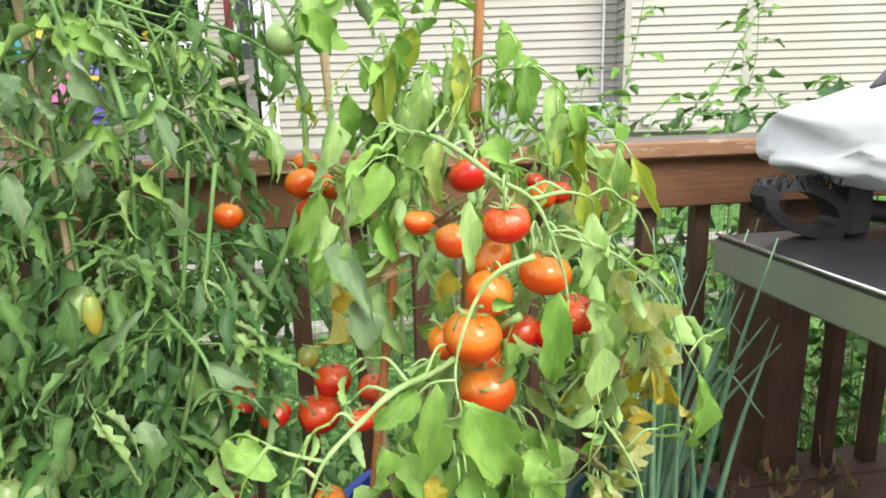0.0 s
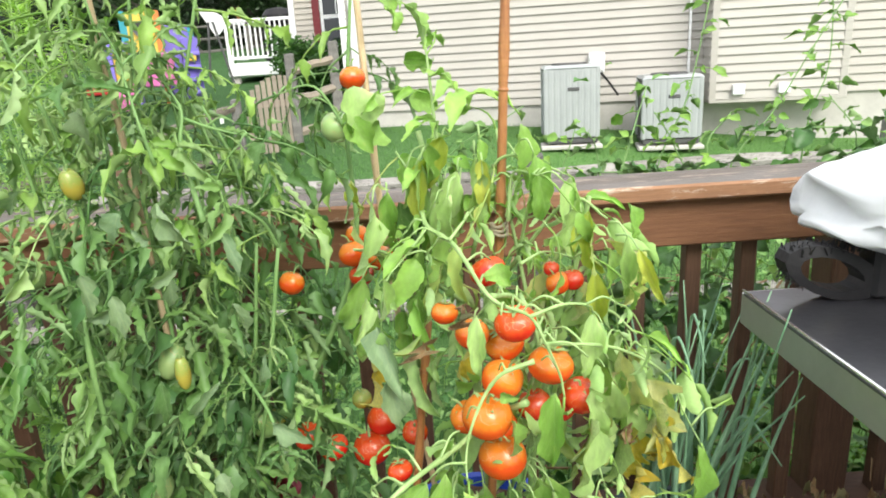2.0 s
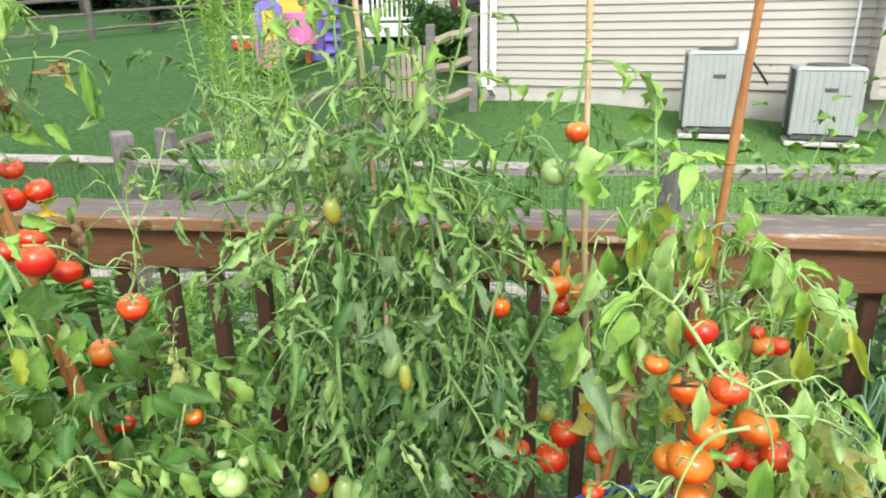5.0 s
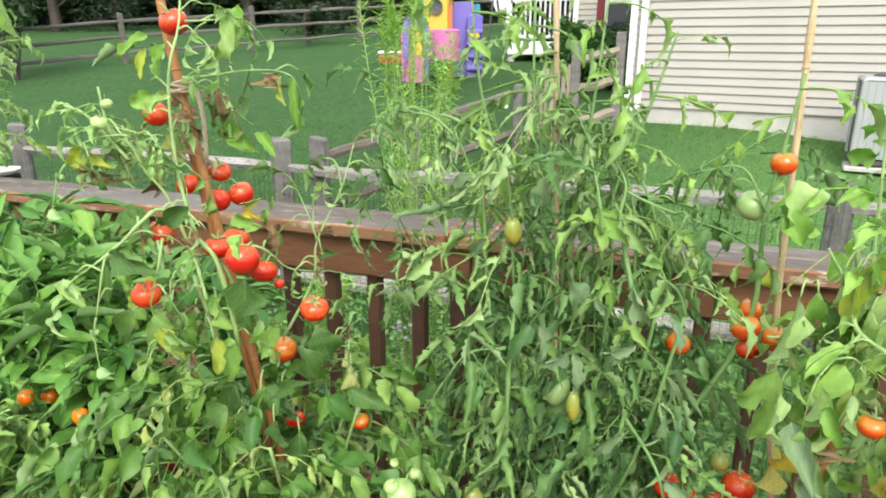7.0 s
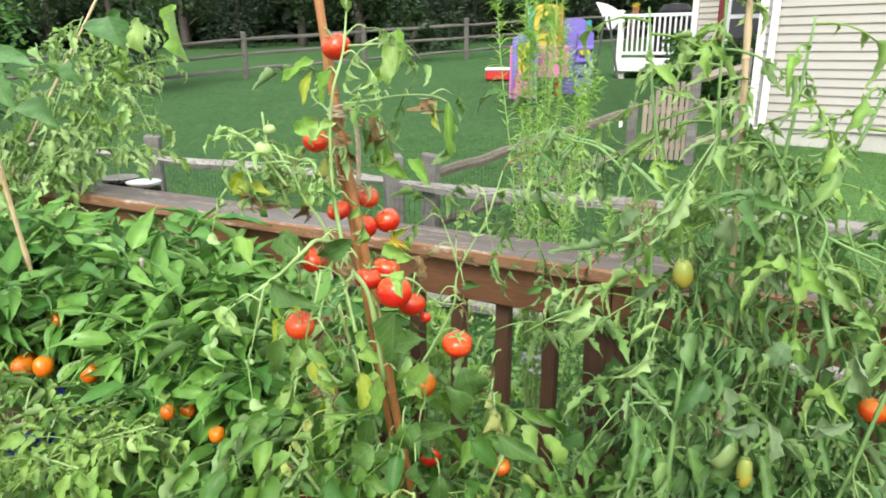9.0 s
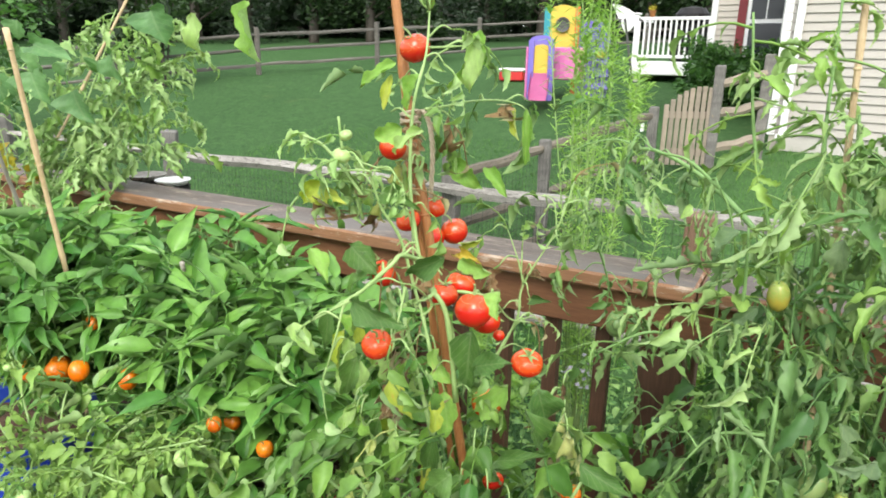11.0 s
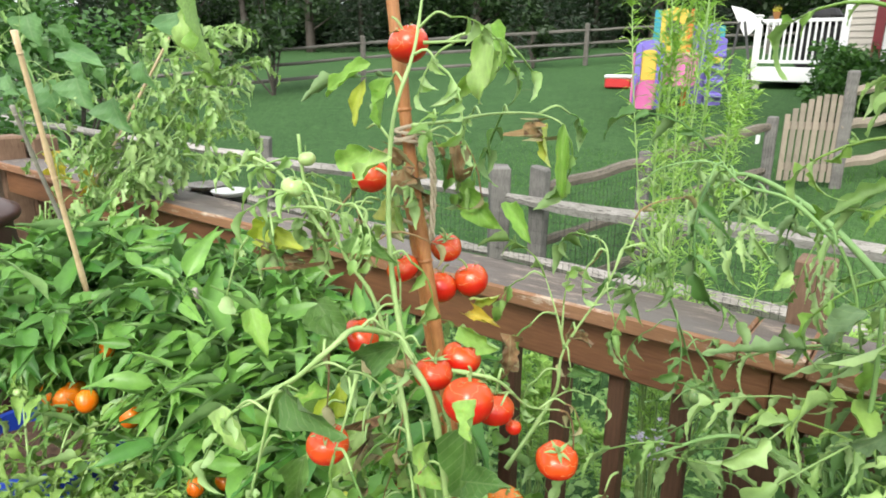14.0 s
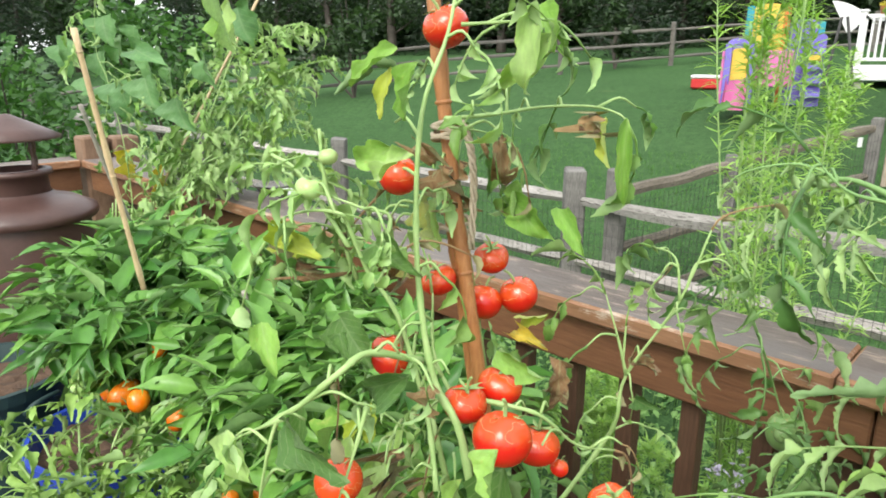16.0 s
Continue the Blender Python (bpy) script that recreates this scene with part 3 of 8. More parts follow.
class Plant:
    """A plant as one thing: stems, leaves and fruit are its parts."""

    def __init__(self, name, base, label, category, seed, stem=STEM):
        self.ob, self.rng, self.stem_mat, self.twig = thing(name, base, label, category), random.Random(seed), stem, None
        self.trusses = []

    def free(self, p):
        """Whether a leaf may sit here: the fruit hang outside the foliage."""
        return all((p - c).length > r for c, r in self.trusses)

    def stem(self, pts, r0, r1, mat=None):
        """A main stem, thinning to its tip, with short side stalks that carry leaves."""
        g, line = self.rng, smooth_line(pts, 5)
        V, Fc = tube(line, r0 * 0.8, r1 * 0.36, 8, nodes=4)
        link("stem", mesh_of("stem", V, Fc, mat or self.stem_mat, smooth=True), self.ob)
        if not self.twig:
            return
        meshes, gap, size = self.twig
        go, next_at = 0.0, gap * g.uniform(0.3, 1.0)
        for p, q in zip(line, line[1:]):
            step = (q - p).length
            while next_at < go + step and step > 0:
                a = p.lerp(q, (next_at - go) / step)
                out = Vector((g.uniform(-1, 1), g.uniform(-0.8, 1), g.uniform(-0.2, 0.5))).normalized() * g.uniform(0.02, 0.06)
                tip = a + out + Vector((0, 0, -0.01))
                V, Fc = tube(smooth_line([a, a + out * 0.55 + Vector((0, 0, 0.006)), tip], 3), 0.002, 0.0013, 5)
                link("leaf_stalk", mesh_of("leaf_stalk", V, Fc, mat or self.stem_mat, smooth=True), self.ob)
                s = g.uniform(*size)
                if self.free(tip):
                    link("leaf", g.choice(meshes), self.ob, aim(tip, (out.x, out.y, out.z - 0.02), g.uniform(-0.6, 0.6), (s, s, s)))
                next_at += gap * g.uniform(0.6, 1.4)
            go += step
        s = size[1]
        link("leaf", g.choice(meshes), self.ob, aim(line[-1], line[-1] - line[-3], g.uniform(-0.6, 0.6), (s, s, s)))

    def drape(self, center, size, count, kinds, length, ratio=(0.35, 0.6)):
        """Limp single leaves hanging down on thin stalks, over a rounded volume."""
        g, made = self.rng, 0
        while made < count:
            q = Vector((g.uniform(-1, 1), g.uniform(-1, 1), g.uniform(-1, 1)))
            if not 0.25 < q.length < 1:
                continue
            made += 1
            p = Vector(center) + Vector((q.x * size[0], q.y * size[1], q.z * size[2]))
            if not self.free(p):
                continue
            L = g.uniform(*length)
            up = p + Vector((-q.x * 0.04, 0.03, g.uniform(0.0, 0.03)))
            V, Fc = tube(smooth_line([up, up.lerp(p, 0.6) + Vector((0, 0, 0.012)), p], 3), 0.0022, 0.0014, 5)
            link("leaf_stalk", mesh_of("leaf_stalk", V, Fc, self.stem_mat, smooth=True), self.ob)
            self.hang(p, p + Vector((q.x * 0.35 * L + g.uniform(-0.25, 0.25) * L, g.uniform(-0.4, 0.15) * L, -L)), L * g.uniform(*ratio), g.choice(kinds))

    def hang(self, base, tip, width, kind):
        r = self.rng
        d = Vector(tip) - Vector(base)
        L = d.length * 1.12
        face = Vector((0.25 + r.uniform(-0.5, 0.5), -1, 0.35))
        m = aim(base, d, r.uniform(-0.5, 0.5), (width * 1.05, L, math.sqrt(width * L) * 1.1), face)
        link("leaf", r.choice(BLADES[kind]), self.ob, m)

    def fruit(self, at, r, kind, tall=None):
        g = self.rng
        self.trusses.append((Vector(at) + Vector((0, -0.06, 0.035)), r + 0.045))
        tilt = Euler((g.uniform(-0.6, 0.25), g.uniform(-0.35, 0.35), g.uniform(0, 6.28))).to_matrix().to_4x4()
        mesh = PEPPER if kind == "pep" else (PLUM[kind] if tall else g.choice(TOMATO[kind]))
        m = Matrix.Translation(at) @ tilt @ Matrix.Diagonal((r, r, tall or r, 1))
        ob = link("tomato" if kind != "pep" else "pepper", mesh, self.ob, m)
        link("calyx", CALYX, ob, Matrix.Translation(at) @ tilt @ Matrix.Translation((0, 0, (tall or r) - r)) @ Matrix.Diagonal((r, r, r, 1)))

    def thicket(self, kind, center, size, count, scale=(0.7, 1.1), seed=1, **kw):
        """Leaves too many to tell apart, filling the plant's inside, as one part."""
        g = random.Random(seed)
        kinds = [compound_arrays(seed * 10 + i, **kw) for i in range(5)]
        V, Fc = [], []
        made = 0
        while made < count:
            q = Vector((g.uniform(-1, 1), g.uniform(-1, 1), g.uniform(-1, 1)))
            if q.length > 1:
                continue
            made += 1
            p = Vector(center) + Vector((q.x * size[0], q.y * size[1], q.z * size[2]))
            if not self.free(p):
                continue
            a, s = math.atan2(q.y, q.x) + g.uniform(-1, 1), g.uniform(*scale)
            m = aim(p, (math.cos(a), math.sin(a), g.uniform(-0.6, 0.4)), g.uniform(-0.7, 0.7), (s, s, s))
            v, f = g.choice(kinds)
            k = len(V)
            V += [m @ c for c in v]
            Fc += [tuple(i + k for i in face) for face in f]
        tagged(link("foliage", mesh_of("foliage", V, Fc, LEAF[kind], smooth=True), self.ob), kind="stuff")

    def plum(self, at, r, h, kind):
        self.trusses.append((Vector(at) + Vector((0.0, -0.14, 0.06)), r + 0.04))
        self.fruit(at, r, kind, h)

    def leafy(self, pts, meshes, spacing, size=(0.8, 1.2), lift=0.2, r0=0.006, r1=0.003, start=0.1, stem=True):
        """A shoot with leaves set round it."""
        g = self.rng
        line = smooth_line(pts, 6)
        if stem:
            V, Fc = tube(line, r0, r1, 6)
            link("stem", mesh_of("stem", V, Fc, self.stem_mat, smooth=True), self.ob)
        total = sum((b - a).length for a, b in zip(line, line[1:]))
        go, a, next_at = 0.0, g.uniform(0, 6.28), start * total
        for p, q in zip(line, line[1:]):
            step = (q - p).length
            while next_at < go + step and step > 0:
                pos = p.lerp(q, (next_at - go) / step)
                a += 2.4 + g.uniform(-0.5, 0.5)
                d = Vector((math.cos(a), math.sin(a), lift + g.uniform(-0.35, 0.35)))
                s = g.uniform(*size)
                if self.free(pos) and self.free(pos + d * 0.09):
                    link("leaf", g.choice(meshes), self.ob, aim(pos, d, g.uniform(-0.9, 0.9), (s, s, s)))
                next_at += spacing * g.uniform(0.7, 1.3)
            go += step
        return line[-1]


def tomato_leaves(kind, seed, n=6, **kw):
    return [compound_mesh(LEAF[kind], seed + i, **kw) for i in range(n)]


# ---- ground ----
def soft_step(a, b, x):
    k = min(1.0, max(0.0, (x - a) / (b - a)))
    return k * k * (3 - 2 * k)


def ground_z(x, y):
    """The yard: level by the deck, rising to the house and to the back."""
    s = max(0.0, y - 4.6)
    dip = 0.3 * (1 - soft_step(5.3, 7.8, y))
    left = 0.135 * min(s, 8.9) + 0.085 * min(max(0.0, s - 8.9), 10) + 0.06 * min(max(0.0, s - 18.9), 30)
    right = 0.245 * min(s, 4.0) + 0.06 * min(max(0.0, s - 4.0), 40)
    k = soft_step(-3, 1.5, x)
    fall = 0.06 * min(6.0, max(0.0, x + 0.6)) * soft_step(5.6, 8.6, y) * (1 - 0.5 * soft_step(10, 20, y))
    return -0.5 - dip + left * (1 - k) + right * k - fall


def spread(a, b, fine_a, fine_b, step):
    out, v = [], fine_a
    while v <= fine_b:
        out.append(v)
        v += step
    d, lo, hi = step, out[0], out[-1]
    while hi < b:
        d *= 1.35
        hi += d
        out.append(hi)
    d = step
    while lo > a:
        d *= 1.35
        lo -= d
        out.insert(0, lo)
    return out


def build_ground():
    xs, ys = spread(-600, 600, -16, 9, 0.4), spread(-600, 900, 1.5, 30, 0.4)
    V = [(x, y, ground_z(x, y) + (0.02 * noise.noise((x, y, 0)) if abs(x) < 30 and abs(y) < 40 else 0)) for y in ys for x in xs]
    n = len(xs)
    Fc = [(j * n + i, j * n + i + 1, (j + 1) * n + i + 1, (j + 1) * n + i) for j in range(len(ys) - 1) for i in range(n - 1)]
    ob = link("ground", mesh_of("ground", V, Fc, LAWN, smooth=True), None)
    tagged(ob, "mown green lawn rising gently to a house", "lawn", kind="structure")


build_ground()


# ---- the deck ----
RAIL_Y, CAP_Z = 1.87, 0.985          # cap's front top edge
CORNER_X = -3.73


def build_deck():
    deck = thing("floor", (0, 0, 0), "brown-stained wooden deck boards", "deck", kind="structure")
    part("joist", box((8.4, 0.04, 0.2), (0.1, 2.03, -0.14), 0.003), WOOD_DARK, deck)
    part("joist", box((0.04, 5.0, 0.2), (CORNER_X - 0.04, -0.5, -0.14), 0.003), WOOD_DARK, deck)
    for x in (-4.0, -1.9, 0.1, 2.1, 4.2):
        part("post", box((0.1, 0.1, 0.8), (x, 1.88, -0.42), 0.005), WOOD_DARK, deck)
    return deck


DECK = build_deck()


def worn_board(L, W, H, seed, top=True):
    """A board along x; top face worn, its grey also holding reflected sky."""
    bm = bmesh.new()
    box((L, W, H), (0, 0, 0), 0.006, bm)
    me = finish(bm, "board", WOOD_EDGE, WOOD_TOP)
    for p in me.polygons:
        p.material_index = 1 if top and p.normal.z > 0.9 else 0
    return me


def post_mesh():
    bm = bmesh.new()
    box((0.089, 0.089, 1.5), (0, 0, 0), 0.004, bm)
    for v in bm.verts:
        if v.co.z > 0.74:
            v.co.x *= 0.82
            v.co.y *= 0.82
    return finish(bm, "post", POST_WORN)


def build_rail():
    rail = thing("deck_railing", (0, RAIL_Y, 0), "brown-stained wooden deck railing with weathered flat cap", "railing", kind="structure")
    # cap boards, butted at the posts
    cap_y = RAIL_Y + 0.095
    for a, b in ((CORNER_X, -0.084), (-0.08, 0.036), (0.041, 2.4), (2.404, 4.4)):
        link("cap_board", worn_board(b - a, 0.19, 0.042, 1), rail, Matrix.Translation(((a + b) / 2, cap_y, CAP_Z - 0.021)))
    for a, b in ((CORNER_X, -0.022), (-0.018, 2.0), (2.004, 4.4)):
        bm = box((b - a, 0.036, 0.125), ((a + b) / 2, RAIL_Y + 0.056, CAP_Z - 0.105), 0.004)
        link("fascia_board", finish(bm, "fascia_board", WOOD), rail)
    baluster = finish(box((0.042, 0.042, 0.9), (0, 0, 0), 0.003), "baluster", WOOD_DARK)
    posts = (-0.04, 1.94, 4.2, -2.1, CORNER_X + 0.12)
    xs = [-0.2 - 0.151 * k for k in range(24)] + [1.503 + 0.148 * k for k in range(-9, 19)]
    for x in xs:
        if x > CORNER_X + 0.1 and all(abs(x - p) > 0.08 for p in posts):
            link("baluster", baluster, rail, Matrix.Translation((x, RAIL_Y + 0.1, 0.38)))
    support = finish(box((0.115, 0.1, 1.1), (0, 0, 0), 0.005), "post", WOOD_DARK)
    for x in posts[:4]:
        link("post", support, rail, Matrix.Translation((x, RAIL_Y + 0.13, 0.38)))
    tall = post_mesh()
    link("post", tall, rail, Matrix.Translation((0.0, RAIL_Y + 0.24, 0.37)))
    block = finish(box((0.14, 0.14, 1.4), (0, 0, 0), 0.012), "post", POST_WORN)
    link("post", block, rail, Matrix.Translation((CORNER_X - 0.11, RAIL_Y + 0.1, 0.4)))
    link("post", block, rail, Matrix.Translation((CORNER_X - 0.09, RAIL_Y + 0.26, 0.39)))
    # the run that turns back along the deck's end
    turn = Matrix.Rotation(math.pi / 2, 4, "Z")
    link("cap_board", worn_board(4.4, 0.19, 0.042, 2), rail, Matrix.Translation((CORNER_X - 0.1, RAIL_Y - 2.2, CAP_Z - 0.021)) @ turn)
    link("fascia_board", finish(box((4.4, 0.036, 0.125), (0, 0, 0), 0.004), "fascia_board", WOOD), rail, Matrix.Translation((CORNER_X - 0.056, RAIL_Y - 2.2, CAP_Z - 0.105)) @ turn)
    for k in range(28):
        link("baluster", baluster, rail, Matrix.Translation((CORNER_X - 0.1, RAIL_Y - 0.12 - 0.15 * k, 0.38)))


build_rail()


# ---- split-rail fences ----
def split_log(L, r, seed, mat=FENCE_WOOD):
    """A cleft rail along x: a rough wedge, thinned at the ends."""
    rng = random.Random(seed)
    V, n, sides = [], 14, 6
    shape = [rng.uniform(0.7, 1.15) for _ in range(sides)]
    for i in range(n + 1):
        s = i / n
        thin = min(1, 0.55 + 3 * min(s, 1 - s))
        for k in range(sides):
            a = 2 * math.pi * k / sides
            q = r * shape[k] * thin * (1 + 0.14 * noise.noise((seed * 7.1 + 5 * s, k * 1.7, 0)))
            V.append((L * (s - 0.5), 0.8 * q * math.cos(a), q * math.sin(a) + 0.03 * noise.noise((seed, 3 * s, 9))))
    Fc = [(i * sides + k, i * sides + (k + 1) % sides, (i + 1) * sides + (k + 1) % sides, (i + 1) * sides + k) for i in range(n) for k in range(sides)]
    Fc += [tuple(range(sides))[::-1], tuple(range(n * sides, (n + 1) * sides))]
    return mesh_of("rail", V, Fc, mat)


def rough_post(h, w, seed, mat=FENCE_POST):
    bm = bmesh.new()
    box((w, w * 0.8, h), (0, 0, h / 2), 0.012, bm)
    bmesh.ops.subdivide_edges(bm, edges=[e for e in bm.edges if abs(e.verts[0].co.z - e.verts[1].co.z) > h * 0.5], cuts=6)
    for v in bm.verts:
        top = v.co.z > h * 0.97
        v.co += Vector((noise.noise((v.co.x * 20, v.co.z * 4, seed)), noise.noise((v.co.y * 20, v.co.z * 4, seed + 5)), 0)) * 0.012
        if top:
            v.co.z += 0.03 * noise.noise((v.co.x * 30, v.co.y * 30, seed)) - 0.35 * abs(v.co.x)
    return finish(bm, "post", mat)


def rails_between(fence, a, b, heights, r, seed, mat=FENCE_WOOD):
    a, b = Vector(a), Vector(b)
    for k, h in enumerate(heights):
        p, q = a + Vector((0, 0, h)), b + Vector((0, 0, h))
        d = q - p
        link("rail", split_log(d.length + 0.1, r, seed + k, mat), fence, Matrix.Translation((p + q) / 2) @ Matrix.Rotation(math.atan2(d.y, d.x), 4, "Z") @ Matrix.Rotation(-math.atan2(d.z, math.hypot(d.x, d.y)), 4, "Y"))


def wire_panel(fence, a, b, h, off):
    """Welded mesh stapled to the rails."""
    a, b = Vector(a), Vector(b)
    d = b - a
    n = Vector((d.y, -d.x, 0)).normalized() * off
    V, Fc = [], []
    count = int(d.length / 0.05)
    for i in range(count + 1):
        p = a + d * (i / count) + n
        tube([p, p + Vector((0, 0, h))], 0.0017, 0.0017, 3, V, Fc)
    for k in range(int(h / 0.1) + 1):
        tube([a + n + Vector((0, 0, 0.1 * k)), b + n + Vector((0, 0, 0.1 * k))], 0.0017, 0.0017, 3, V, Fc)
    tagged(link("wire_mesh", mesh_of("wire_mesh", V, Fc, WIRE), fence), "dark welded wire mesh", kind="stuff")


def build_fences():
    FY = 5.15
    near = thing("split_rail_fence", (0, FY, -0.8), "weathered grey split-rail fence backed with wire mesh", "fence", kind="structure")
    stops = [-15.1, -12.0, -8.9, -5.8, -2.73, 1.6, 4.3, 7.0]
    for i, x in enumerate(stops):
        h = 1.53 if x != 1.6 else 1.43
        link("post", rough_post(h, 0.16, i), near, Matrix.Translation((x, FY, -0.83)) @ Matrix.Rotation(0.2 * i, 4, "Z"))
    for i, (a, b) in enumerate(zip(stops, stops[1:])):
        rails_between(near, (a, FY, -0.8), (b, FY, -0.8), (0.22, 0.73, 1.235), 0.065, 10 * i)
    wire_panel(near, (-8.9, FY, -0.8), (-2.73, FY, -0.8), 1.2, 0.07)
    wire_panel(near, (-2.73, FY, -0.8), (1.6, FY, -0.8), 1.2, 0.07)
    wire_panel(near, (1.6, FY, -0.8), (5.0, FY, -0.8), 1.2, 0.07)
    side = thing("split_rail_fence", (-2.4, FY, -0.8), "weathered grey split-rail fence running back to the gate", "fence", kind="structure")
    spots = [Vector((-2.42, FY + 0.12, -0.5)), Vector((-2.02, 6.5, -0.36)), Vector((-1.36, 8.3, -0.14))]
    for i, p in enumerate(spots):
        foot = ground_z(p.x, p.y) - 0.04
        link("post", rough_post(p.z + (1.2, 1.1, 1.12)[i] - foot, 0.14 if i == 0 else 0.11, 30 + i), side, Matrix.Translation((p.x, p.y, foot)))
    for i, (p, q) in enumerate(zip(spots, spots[1:])):
        rails_between(side, p, q, (0.08, 0.54, 1.0), 0.05, 200 + 10 * i, FENCE_SIDE)
        wire_panel(side, p, q, 0.95, 0.06)
    # picket gate with an arched top
    gp = Vector((-0.72, 8.55, 0.2))
    gate = thing("picket_gate", (-0.9, 8.42, 0.14), "weathered tan wooden picket gate with arched top", "gate")
    n = 8
    for i in range(n):
        s = i / (n - 1)
        x, y = -1.23 + 0.44 * s, 8.34 + 0.18 * s
        h = 0.67 + 0.25 * math.sin(math.pi * (0.05 + 0.55 * s))
        bm = box((0.052, 0.02, h), (0, 0, h / 2), 0.003)
        for v in bm.verts:
            if v.co.z > h - 0.01:
                v.co.z -= abs(v.co.x) * 0.5
        link("picket", finish(bm, "picket", GATE_WOOD), gate, Matrix.Translation((x, y, 0.3)) @ Matrix.Rotation(0.42, 4, "Z"))
    for z in (0.45, 0.88):
        link("gate_rail", finish(box((0.46, 0.035, 0.08), (0, 0, 0), 0.004), "gate_rail", GATE_WOOD), gate, Matrix.Translation((-1.01, 8.46, z)) @ Matrix.Rotation(0.42, 4, "Z"))
    by = thing("split_rail_fence", gp, "weathered split-rail fence between the gate and the house", "fence", kind="structure")
    link("post", rough_post(1.26, 0.11, 50), by, Matrix.Translation(gp))
    end = Vector((-0.25, 9.0, 0.33))
    link("post", rough_post(1.26, 0.12, 51), by, Matrix.Translation(end))
    rails_between(by, gp, end, (0.3, 0.68, 1.03), 0.06, 300, GATE_WOOD)


build_fences()


# ---- the neighbour's house ----
def siding(parent, start, u, n, length, z0, z1, mat, skip=None):
    """Lapped courses: each board's lower edge stands proud of the one below."""
    h = 0.1016
    V = [(0, 0, 0), (length, 0, 0), (0, 0.026, 0), (length, 0.026, 0), (0, 0.003, h), (length, 0.003, h), (0, 0, h), (length, 0, h)]
    Fc = [(0, 2, 3, 1), (2, 4, 5, 3), (4, 6, 7, 5), (0, 6, 4, 2), (1, 3, 5, 7)]
    board = mesh_of("siding_board", V, Fc, mat)
    frame_ = Matrix(((u.x, n.x, 0, start.x), (u.y, n.y, 0, start.y), (0, 0, 1, 0), (0, 0, 0, 1)))
    z = z0
    while z < z1:
        link("siding_board", board, parent, frame_ @ Matrix.Translation((0, 0, z)))
        z += h


def slab(parent, name, start, u, n, a, b, d0, d1, z0, z1, mat, bevel=0.004, label=""):
    """A block set out in a wall's own directions: along a..b, outward d0..d1, up z0..z1."""
    bm = box((b - a, d1 - d0, z1 - z0), ((a + b) / 2, (d0 + d1) / 2, (z0 + z1) / 2), bevel)
    m = Matrix(((u.x, n.x, 0, start.x), (u.y, n.y, 0, start.y), (0, 0, 1, 0), (0, 0, 0, 1)))
    ob = link(name, finish(bm, name, mat), parent, m, label)
    return ob


